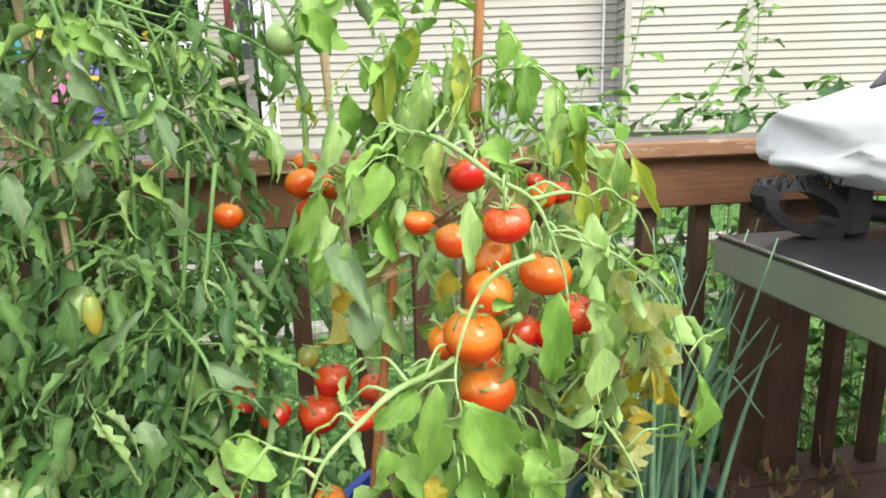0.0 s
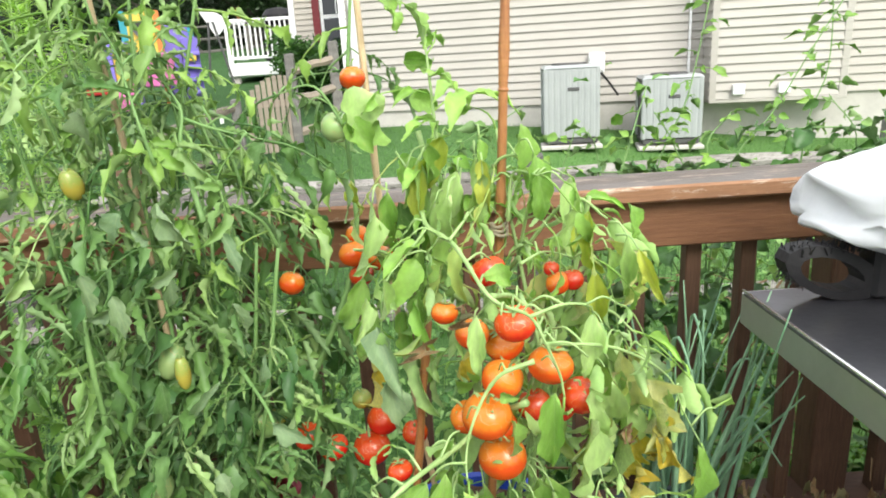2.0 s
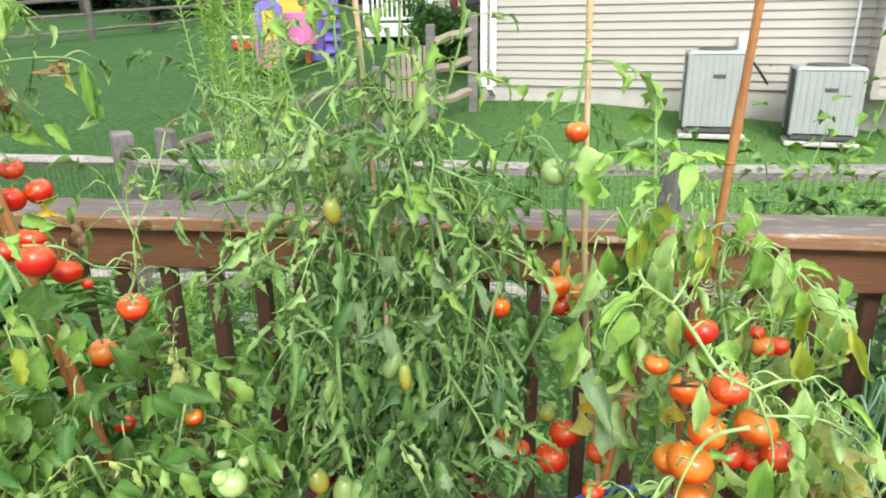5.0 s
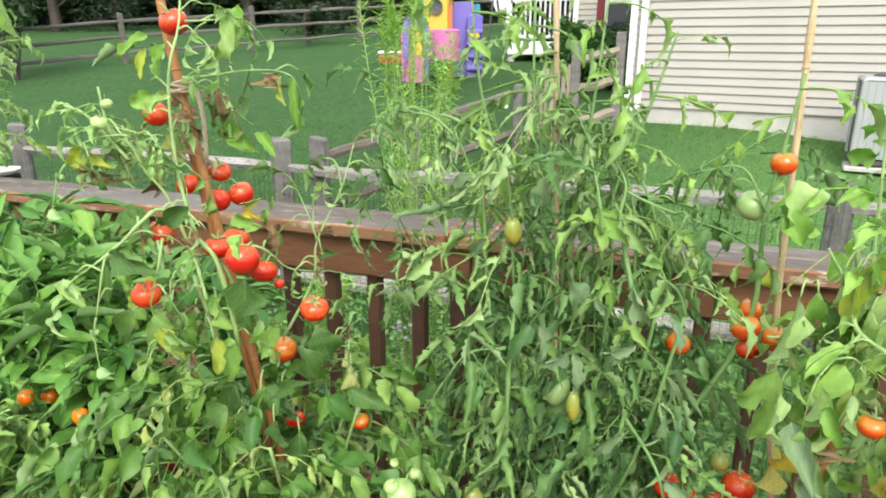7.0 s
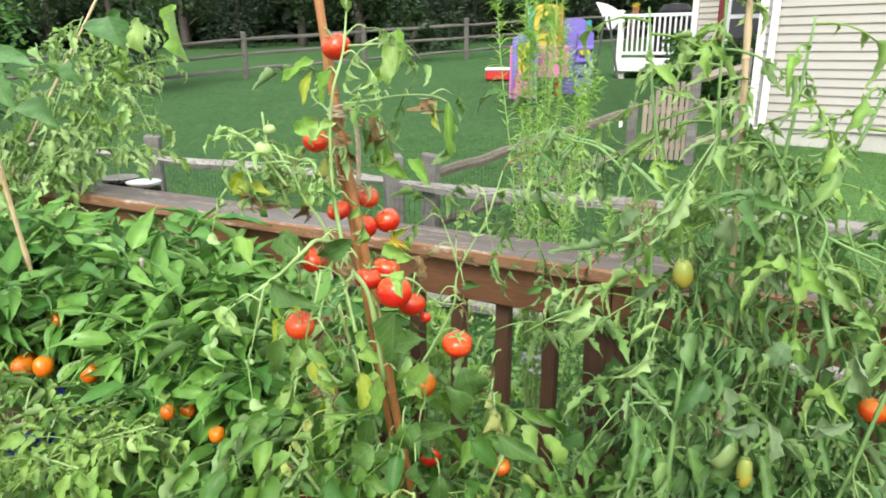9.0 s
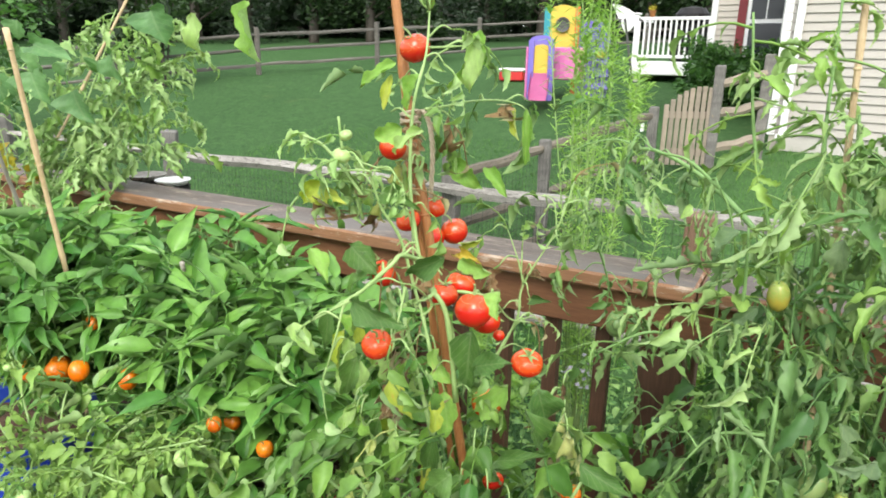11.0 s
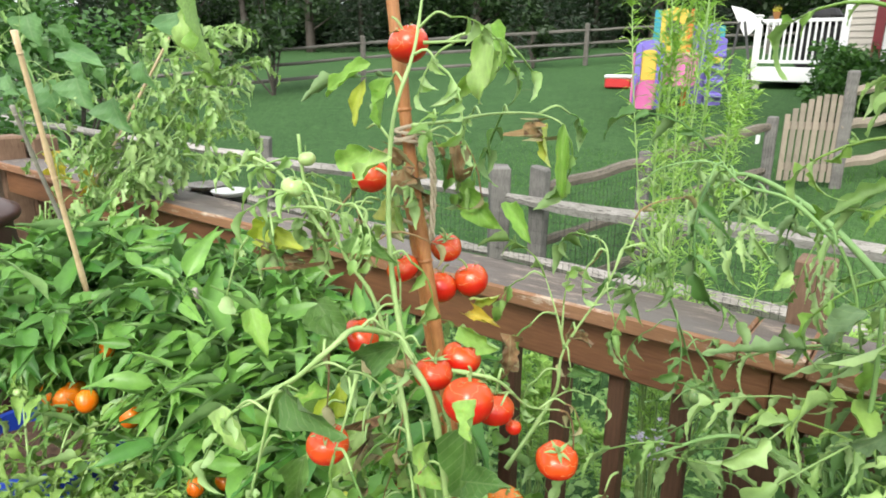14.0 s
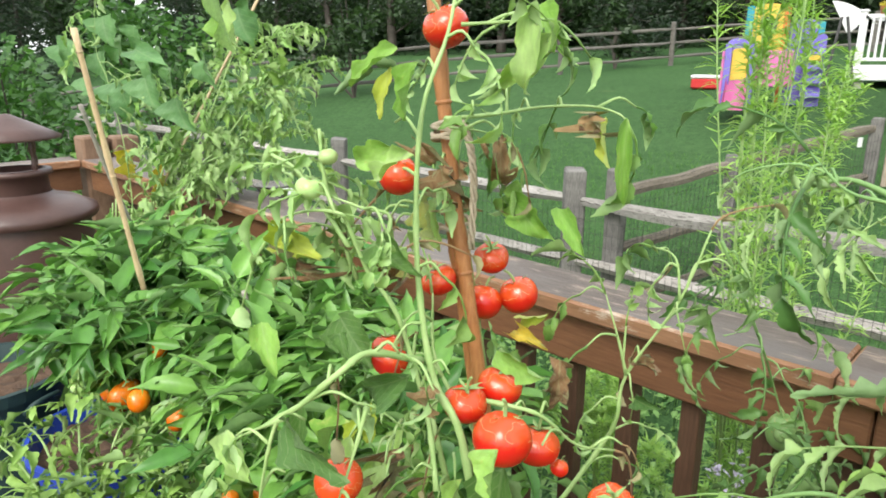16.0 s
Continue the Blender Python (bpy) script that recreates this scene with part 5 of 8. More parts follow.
def build_white_deck():
    """Raised white deck with a baluster rail and a tilted slide panel."""
    x, y = -2.98, 16.3
    z = ground_z(x, y)
    d = thing("white_deck", (x, y, z), "raised white deck with baluster railing", "deck")
    part("fascia", box((1.7, 1.6, 0.3), (0.25, 0.8, 0.32), 0.02), WHITE, d)
    for px in (-0.45, 0.9):
        part("pier", box((0.14, 0.14, 0.25), (px, 0.15, 0.08), 0.01), CONCRETE, d)
    for zz in (0.58, 1.4):
        part("rail", box((1.75, 0.06, 0.07), (0.35, 0.05, zz), 0.01), WHITE, d)
        part("rail", box((0.06, 1.5, 0.07), (-0.5, 0.8, zz), 0.01), WHITE, d)
    slat = finish(box((0.04, 0.04, 0.82), (0, 0, 0), 0.004), "baluster", WHITE)
    for i in range(15):
        link("baluster", slat, d, PLACED[d] @ Matrix.Translation((-0.46 + 0.115 * i, 0.05, 0.99)))
    for px in (-0.52, 1.2):
        part("post", box((0.11, 0.11, 1.02), (px, 0.05, 0.97), 0.015), WHITE, d)
        part("post_cap", box((0.15, 0.15, 0.05), (px, 0.05, 1.5), 0.02), WHITE, d)
    # white awning panel leaning out past the rail
    bm = bmesh.new()
    n = 8
    for i in range(n + 1):
        s = i / n
        top = (-1.12 + 0.85 * s, 0, 1.72 - 0.06 * s - 0.42 * s * s)
        low = (-0.78 + 0.3 * s, 0, 1.15 - 0.35 * s * (1 - s) - 0.35 * (1 - s) + 0.3)
        for q, dy in ((top, 0), (low, 0), (low, 0.06), (top, 0.06)):
            bm.verts.new((q[0], q[1] + dy, q[2]))
    bm.verts.ensure_lookup_table()
    for i in range(n):
        for k in range(4):
            bm.faces.new([bm.verts[j] for j in (4 * i + k, 4 * i + (k + 1) % 4, 4 * i + 4 + (k + 1) % 4, 4 * i + 4 + k)])
    bm.faces.new([bm.verts[j] for j in (0, 1, 2, 3)])
    bm.faces.new([bm.verts[4 * n + j] for j in (3, 2, 1, 0)])
    part("awning", bm, WHITE, d, "tilted white panel")
    for a_, b_2 in (((-0.9, 0, 1.4), (-1.05, 0, 0.0)), ((-0.8, 0, 1.4), (-0.5, 0, 0.0))):
        V, Fc = tube([Vector(a_), Vector(b_2)], 0.03, 0.03, 6)
        link("leg", mesh_of("leg", V, Fc, AC_DARK), d, PLACED[d])
    grill = thing("covered_grill", (x + 0.55, y + 0.75, z + 0.47), "dark domed grill on the white deck", "grill")
    part("body", box((0.8, 0.45, 0.9), (0, 0, 0.45), 0.06), BLACK, grill)
    part("lid", lathe([(0.4, 0.9), (0.38, 1.05), (0.28, 1.18), (0.05, 1.22)], 18), BLACK, grill)
    flower = thing("flower_pot", (x - 0.2, y + 0.05, z + 1.435), "small terracotta pot on the white railing", "flower pot")
    part("pot", lathe([(0.05, 0.0), (0.08, 0.12), (0.085, 0.14), (0.06, 0.14)], 14), STAKE, flower)
    tagged(link("bloom", leaf_cloud("bloom", [(Vector((0, 0, 0.18)), 0.09, 60)], 0.03, LEAF["yelw"], 3), flower, PLACED[flower]))


build_white_deck()


def build_hedge():
    spots, rng = [], random.Random(5)
    for i in range(120):
        spots.append((Vector((rng.uniform(-0.72, 0.95), rng.uniform(-0.4, 0.4), rng.uniform(0.2, 0.98) + 0.1 * math.sin(i))), 0.22, 90))
    x, y = -0.98, 12.6
    h = thing("shrub", (x, y, ground_z(x, y)), "dense dark green clipped shrub against the house", "shrub")
    V, Fc = [], []
    for i in range(7):
        tube([Vector((0.12 * (i - 3), 0, -0.05)), Vector((0.2 * (i - 3), 0.05, 0.9))], 0.02, 0.008, 5, V, Fc)
    link("trunk", mesh_of("trunk", V, Fc, BARK), h, PLACED[h])
    link("crown", leaf_cloud("crown", spots, 0.05, LEAF["hedge"], 8), h, PLACED[h])


build_hedge()


# ---- pots and tools on the deck ----
def pot(x, y, r, h, mat, label, soil=0.86):
    p = thing("plant_pot", (x, y, 0.0), label, "plant pot", "pots on the deck")
    part("tub", lathe([(0.001, 0.002), (r * 0.74, 0.002), (r * 0.78, 0.02), (r * 0.95, h * 0.9), (r * 1.04, h * 0.91), (r * 1.06, h), (r * 0.97, h), (r * 0.9, h * 0.85), (r * 0.75, 0.03)], 32), mat, p, smooth=False)
    bm = bmesh.new()
    bmesh.ops.create_grid(bm, x_segments=18, y_segments=18, size=r * 0.92)
    for v in bm.verts:
        d = math.hypot(v.co.x, v.co.y)
        k = min(1, r * 0.92 / d) if d > 1e-6 else 1
        v.co.x, v.co.y = v.co.x * k, v.co.y * k
        v.co.z = h * soil + 0.018 * noise.noise((v.co.x * 30 + x, v.co.y * 30, 0))
    part("soil", bm, SOIL, p)
    for a in (0.4, 0.4 + math.pi):
        c, s = math.cos(a), math.sin(a)
        pts = [Vector((r * 1.0 * c - 0.06 * s, r * 1.0 * s + 0.06 * c, h * 0.82)), Vector((r * 1.13 * c - 0.04 * s, r * 1.13 * s + 0.04 * c, h * 0.9)),
               Vector((r * 1.13 * c + 0.04 * s, r * 1.13 * s - 0.04 * c, h * 0.9)), Vector((r * 1.0 * c + 0.06 * s, r * 1.0 * s - 0.06 * c, h * 0.82))]
        V, Fc = tube(smooth_line(pts, 4), 0.01, 0.01, 6)
        link("handle", mesh_of("handle", V, Fc, mat, smooth=True), p, PLACED[p])


pot(0.88, 1.44, 0.195, 0.375, BLUE, "blue plastic tub holding a staked tomato plant", 0.94)
pot(0.3, 1.5, 0.2, 0.40, RED, "red plastic tub holding a plum tomato plant")
pot(-0.2, 1.33, 0.2, 0.40, RED, "red plastic tub holding a tall tomato plant")
pot(-0.95, 1.5, 0.22, 0.40, RED, "red plastic tub under a pepper plant")
pot(-1.93, 1.29, 0.245, 0.36, BLUE, "blue plastic tub under a pepper plant")
pot(-2.45, 1.07, 0.25, 0.46, GREENPOT, "dark green plastic pot of bare soil")
pot(-2.34, 1.58, 0.18, 0.38, BLUE, "blue plastic tub holding staked vines")
pot(-1.3, 1.0, 0.17, 0.34, BLUE, "blue plastic tub holding a small tomato plant")
pot(1.33, 1.55, 0.17, 0.24, GREENPOT, "dark plastic pot of green onions")


def cane(pts, r, mat, label, name="bamboo_stake"):
    s = thing(name, pts[0], label, "stake", "stakes among the plants")
    V, Fc = tube(smooth_line([Vector(p) for p in pts], 8), r, r * 0.85, 9, nodes=6)
    link("cane", mesh_of("cane", V, Fc, mat, smooth=True), s)
    line = smooth_line([Vector(p) for p in pts], 8)
    ring = finish(lathe([(r * 0.85, -0.003), (r * 1.1, -0.0012), (r * 1.1, 0.0012), (r * 0.85, 0.003)], 10), "node_ring", mat, smooth=True)
    for i in range(5, len(line) - 1, 6):
        link("node_ring", ring, s, Matrix.Translation(line[i]) @ (line[i + 1] - line[i]).to_track_quat("Z", "Y").to_matrix().to_4x4())


cane([(0.887, 1.395, 0.345), (0.923, 1.382, 0.954), (0.938, 1.382, 1.209), (0.965, 1.377, 1.750)], 0.0085, STAKE, "orange-brown bamboo stake in the blue tub")
cane([(0.730, 1.354, 0.344), (0.775, 1.306, 0.740), (0.797, 1.299, 0.908)], 0.0075, STAKE, "short brown bamboo stake beside the plant")
cane([(0.311, 1.482, 0.349), (0.295, 1.478, 1.000), (0.271, 1.480, 1.469), (0.252, 1.480, 1.800)], 0.0058, STAKE_TAN, "thin tan bamboo stake in the red tub")
cane([(0.802, 1.524, 0.294), (0.727, 1.551, 0.901), (0.705, 1.560, 1.405), (0.696, 1.560, 1.800)], 0.0068, STAKE_TAN, "tan bamboo stake behind the ripening fruit")
cane([(-0.247, 1.310, 0.350), (-0.353, 1.262, 1.101), (-0.414, 1.264, 1.407), (-0.470, 1.265, 1.800)], 0.0098, STAKE, "thick orange bamboo stake tied with twine")
cane([(-0.289, 1.324, 0.344), (-0.385, 1.276, 1.121), (-0.425, 1.272, 1.338)], 0.0075, STAKE, "second bamboo stake tied alongside")
cane([(-1.79, 1.42, 0.3), (-1.672, 1.364, 0.720), (-1.603, 1.288, 1.169), (-1.544, 1.221, 1.571)], 0.0075, STAKE_TAN, "tan bamboo stake leaning outward")
cane([(-2.270, 1.620, 0.347), (-2.140, 1.535, 0.820), (-2.034, 1.417, 1.171), (-1.971, 1.347, 1.377)], 0.007, STAKE_GREY, "weathered grey stick leaning in the tub", "wooden_stick")
cane([(-2.440, 1.520, 0.345), (-2.450, 1.665, 0.860), (-2.372, 1.895, 1.290), (-2.285, 2.132, 1.711), (-2.265, 2.185, 1.810)], 0.0058, STAKE_TAN, "slender bamboo stake leaning through the vines")
cane([(-1.335, 1.560, 0.300), (-1.301, 1.498, 0.697), (-1.271, 1.458, 0.836), (-1.239, 1.418, 0.966)], 0.0065, STAKE_GREY, "short grey stick among the peppers", "wooden_stick")


def twine(center, r, turns, label, tail=True):
    t = thing("twine", center, label, "twine")
    pts = [Vector(center) + Vector((r * math.cos(6.28 * turns * i / 40), r * math.sin(6.28 * turns * i / 40), -0.012 + 0.024 * i / 40 + 0.003 * math.sin(i))) for i in range(41)]
    V, Fc = tube(pts, 0.003, 0.003, 5)
    link("wrap", mesh_of("wrap", V, Fc, TWINE, smooth=True), t)
    if tail:
        c = Vector(center)
        path = smooth_line([c + Vector((r, 0, 0.008)), c + Vector((0.03, -0.006, 0.014)), c + Vector((0.042, -0.004, -0.01)), c + Vector((0.046, 0.0, -0.06)), c + Vector((0.043, 0.0, -0.14))], 9)
        for ph in (0.0, 2.1, 4.2):
            pts = [q + Vector((0.003 * math.cos(ph + 0.9 * i), 0.003 * math.sin(ph + 0.9 * i), 0)) for i, q in enumerate(path)]
            V, Fc = tube(pts, 0.0026, 0.0022, 5)
            link("tail", mesh_of("tail", V, Fc, TWINE, smooth=True), t)


twine((-0.410, 1.257, 1.418), 0.017, 4, "jute twine knotted round the bamboo stake")
twine((-0.410, 1.271, 1.297), 0.022, 1.5, "strand of jute twine round two stakes", False)
twine((0.926, 1.375, 1.034), 0.014, 3, "jute twine tied round the bamboo stake", False)


def build_grill():
    g = thing("gas_grill", (2.0, 1.15, 0), "stainless steel grill with a side shelf", "grill")
    bm = box((0.75, 0.66, 0.012), (1.805, 1.2, 0.826), 0.004)
    part0 = link("side_shelf", finish(bm, "side_shelf", STEEL_TOP), g, None, "brushed steel side shelf")
    for c, s in (((1.805, 1.53, 0.795), (0.75, 0.014, 0.07)), ((1.805, 0.87, 0.795), (0.75, 0.014, 0.07)), ((1.437, 1.2, 0.795), (0.014, 0.66, 0.07))):
        link("shelf_edge", finish(box(s, c, 0.004), "shelf_edge", STEEL), part0)
    leg = link("leg_panel", finish(box((0.34, 0.024, 0.79), (1.78, 1.24, 0.4), 0.006), "leg_panel", SHEET_GREY), g, None, "grey painted leg panel")
    bolt = finish(lathe([(0.001, 0.005), (0.006, 0.004), (0.007, 0.0), (0.001, 0.0)], 10), "bolt", RIM)
    for z in (0.55, 0.52):
        link("bolt", bolt, leg, Matrix.Translation((1.63, 1.228, z)) @ Matrix.Rotation(math.pi / 2, 4, "X"))
    # thin bright tubes added as the highlight on the shelf's edges
    for pts in (((1.43, 0.87, 0.834), (1.43, 1.53, 0.834)), ((1.43, 0.868, 0.834), (2.18, 0.868, 0.834))):
        V, Fc = tube([Vector(q) for q in pts], 0.0032, 0.0032, 8)
        link("rolled_edge", mesh_of("rolled_edge", V, Fc, RIM, smooth=True), part0)
    link("cart_leg", finish(box((0.06, 0.06, 0.78), (2.1, 1.45, 0.39), 0.008), "cart_leg", AC_DARK), g)
    link("cart", finish(box((0.8, 0.55, 0.86), (2.62, 1.2, 0.43), 0.02), "cart", BLACK), g)
    link("hood", finish(lathe([(0.3, -0.38), (0.33, -0.36), (0.33, 0.36), (0.3, 0.38)], 22), "hood", STEEL), g, Matrix.Translation((2.62, 1.2, 0.98)) @ Matrix.Rotation(math.pi / 2, 4, "Y"))
    # crumpled cover lying on the shelf
    rng = random.Random(2)
    bm = bmesh.new()
    bmesh.ops.create_uvsphere(bm, u_segments=40, v_segments=22, radius=1.0)
    for v in bm.verts:
        d = v.co.copy()
        q = Vector([math.copysign(abs(c) ** 0.6, c) for c in d])
        k = 1 + 0.1 * noise.noise(d * 1.6 + Vector((3, 1, 0))) + 0.04 * noise.noise(d * 4.5)
        crease = abs(noise.noise(d * 1.9 + Vector((9, 2, 5))))
        k -= 0.07 * math.exp(-(crease / 0.07) ** 2)
        top = 0.07 + 0.12 * soft_step(-0.9, 0.9, d.x)
        low = -0.07 - 0.07 * soft_step(-0.8, 0.5, d.x)
        v.co = Vector((q.x * 0.4 * k + 0.05 * d.z - 0.03 * max(0, -d.z) * (d.x < 0), q.y * 0.2 * k, max(low, q.z * top * k) + 0.012 * noise.noise(d * 3.3)))
    cover = thing("grill_cover", (1.86, 1.42, 0.92), "crumpled silver-white grill cover lying on the shelf", "grill cover")
    link("cloth", finish(bm, "cloth", COVER, smooth=True), cover, Matrix.Translation((1.945, 1.49, 1.015)))
    V, Fc = tube(smooth_line([(1.575, 1.36, 1.1), (1.62, 1.34, 1.135), (1.67, 1.33, 1.18), (1.8, 1.32, 1.24)], 6), 0.003, 0.06, 8)
    link("lining", mesh_of("lining", V, Fc, plain("dark_lining", (0.1, 0.09, 0.11), (0.2, 0.19, 0.21), 8, 0.8, 0.3), smooth=True), cover)
    # two brushes under the cover
    brush = thing("grill_brush", (1.55, 1.44, 0.832), "black plastic grill brush with worn bristles", "grill brush")
    n = 16
    turns = [2 * math.pi * k / n for k in range(n)]
    outer = [(1.558 + 0.095 * math.cos(a), 0.888 - 0.028 * math.cos(a) + 0.05 * math.sin(a)) for a in turns]
    inner = [(1.553 + 0.063 * math.cos(a), 0.888 - 0.019 * math.cos(a) + 0.031 * math.sin(a)) for a in turns]
    V = []
    for loop, back in ((outer, 0.0), (inner, 0.0), (inner, 0.05), (outer, 0.05)):
        for k, (x, z) in enumerate(loop):
            dip = 0.004 if loop is outer else 0.0
            V.append((x, 1.44 + back + (dip if back == 0 else -dip), z))
    Fc = [(r * n + k, r * n + (k + 1) % n, (r + 1) % 4 * n + (k + 1) % n, (r + 1) % 4 * n + k) for r in range(4) for k in range(n)]
    link("brush_head", mesh_of("brush_head", V, Fc, BLACK), brush)
    link("back_block", finish(box((0.05, 0.062, 0.1), (1.655, 1.465, 0.884), 0.008), "back_block", BLACK), brush)
    V, Fc = tube(smooth_line([(1.64, 1.46, 0.885), (1.72, 1.45, 0.875), (1.85, 1.42, 0.865)], 4), 0.022, 0.018, 8)
    link("handle", mesh_of("handle", V, Fc, BLACK, smooth=True), brush)
    V, Fc = [], []
    for i in range(150):
        s = rng.random()
        p = Vector((1.475 + 0.15 * s, 1.465, 0.926)) + Vector((rng.uniform(-0.006, 0.006), rng.uniform(-0.025, 0.025), 0))
        tube([p, p + Vector((rng.uniform(-0.008, 0.008), rng.uniform(-0.012, 0.012), rng.uniform(0.014, 0.024)))], 0.0016, 0.001, 3, V, Fc)
    for i in range(50):
        s = rng.random()
        p = Vector((1.47 + 0.05 * s, 1.465 + rng.uniform(-0.02, 0.02), 0.9 - 0.03 * s))
        tube([p, p + Vector((rng.uniform(-0.02, 0.0), rng.uniform(-0.02, 0.01), -0.015))], 0.0012, 0.0008, 3, V, Fc)
    tagged(link("bristles", mesh_of("bristles", V, Fc, BLACK), brush), "worn dark bristles", kind="stuff")


build_grill()


def build_chiminea():
    c = thing("chiminea", (-3.1, 1.41, 0), "brown iron chiminea with capped chimney on the deck", "chiminea")
    part("body", lathe([(0.001, 0.08), (0.2, 0.1), (0.27, 0.25), (0.285, 0.45), (0.275, 0.7), (0.26, 0.84)], 36), IRON, c, smooth=True)
    part("shoulder", lathe([(0.29, 0.845), (0.3, 0.86), (0.295, 0.885), (0.22, 0.925), (0.15, 0.94), (0.13, 0.96)], 36), IRON, c, smooth=True)
    part("flue", lathe([(0.125, 0.93), (0.12, 1.03), (0.14, 1.035), (0.14, 1.055), (0.11, 1.06), (0.1, 1.0)], 30), IRON, c, smooth=True)
    for k in range(4):
        a = 0.5 + math.pi / 2 * k
        part("cap_strut", lathe([(0.008, 0), (0.012, 0.03), (0.007, 0.06), (0.013, 0.1), (0.008, 0.15)], 8, at=(0.11 * math.cos(a), 0.11 * math.sin(a), 1.05)), IRON, c)
    part("chimney_cap", lathe([(0.19, 1.185), (0.195, 1.195), (0.13, 1.23), (0.06, 1.265), (0.02, 1.285), (0.001, 1.29)], 30), IRON, c, smooth=True)
    V, Fc = [], []
    for i in range(26):
        a0 = -0.9 + 1.1 * i / 26
        p = Vector((0.29 * math.cos(a0 + 0.6), 0.29 * math.sin(a0 + 0.6), 0.3))
        tube([p, p + Vector((0, 0, 0.32))], 0.002, 0.002, 3, V, Fc)
    for k in range(14):
        tube([Vector((0.292 * math.cos(-0.3 + 1.1 * j / 8), 0.292 * math.sin(-0.3 + 1.1 * j / 8), 0.3 + 0.0235 * k)) for j in range(9)], 0.002, 0.002, 3, V, Fc)
    tagged(link("fire_screen", mesh_of("fire_screen", V, Fc, BLACK), c, PLACED[c]), "black wire fire screen", kind="stuff")
    for k in range(3):
        a = 0.3 + 2.1 * k
        part("leg", box((0.04, 0.04, 0.12), (0.2 * math.cos(a), 0.2 * math.sin(a), 0.06), 0.006), IRON, c)


build_chiminea()


def saucer(x, y, z, r, mat, label):
    """A shallow dish standing on a plain post beyond the rail."""
    s = thing("dish", (x, y, z), label, "dish")
    part("bowl", lathe([(0.001, 0.004), (r * 0.8, 0.0), (r, 0.018), (r * 1.02, 0.022), (r * 0.97, 0.02), (r * 0.8, 0.008), (0.001, 0.012)], 26), mat, s, smooth=True)
    stand = thing("stand", (x, y, ground_z(x, y)), "dark bucket stand under the dish beyond the railing", "stand")
    h = z - ground_z(x, y) - 0.004
    part("column", lathe([(r * 0.7, 0.0), (r * 0.85, h * 0.96), (r * 0.95, h), (0.001, h)], 22), BLACK, stand)


saucer(-2.2, 2.2, 0.955, 0.075, WHITE, "white plastic dish beyond the railing")
saucer(-2.42, 2.24, 0.95, 0.085, FENCE_WOOD, "shallow pale dish with dry matter beyond the railing")


# ---- plants on the deck ----
def fill(plant, meshes, center, size, count, scale=(0.8, 1.2), lift=0.0):
    """Leaves on short stalks through a rounded volume, facing out of it."""
    g, made = plant.rng, 0
    while made < count:
        q = Vector((g.uniform(-1, 1), g.uniform(-1, 1), g.uniform(-1, 1)))
        if q.length > 1:
            continue
        p = Vector(center) + Vector((q.x * size[0], q.y * size[1], q.z * size[2]))
        if not plant.free(p):
            made += 1
            continue
        made += 1
        a = math.atan2(q.y, q.x) + g.uniform(-0.9, 0.9)
        s = g.uniform(*scale)
        link("leaf", g.choice(meshes), plant.ob, aim(p, (math.cos(a), math.sin(a), lift + g.uniform(-0.4, 0.4)), g.uniform(-0.7, 0.7), (s, s, s)))


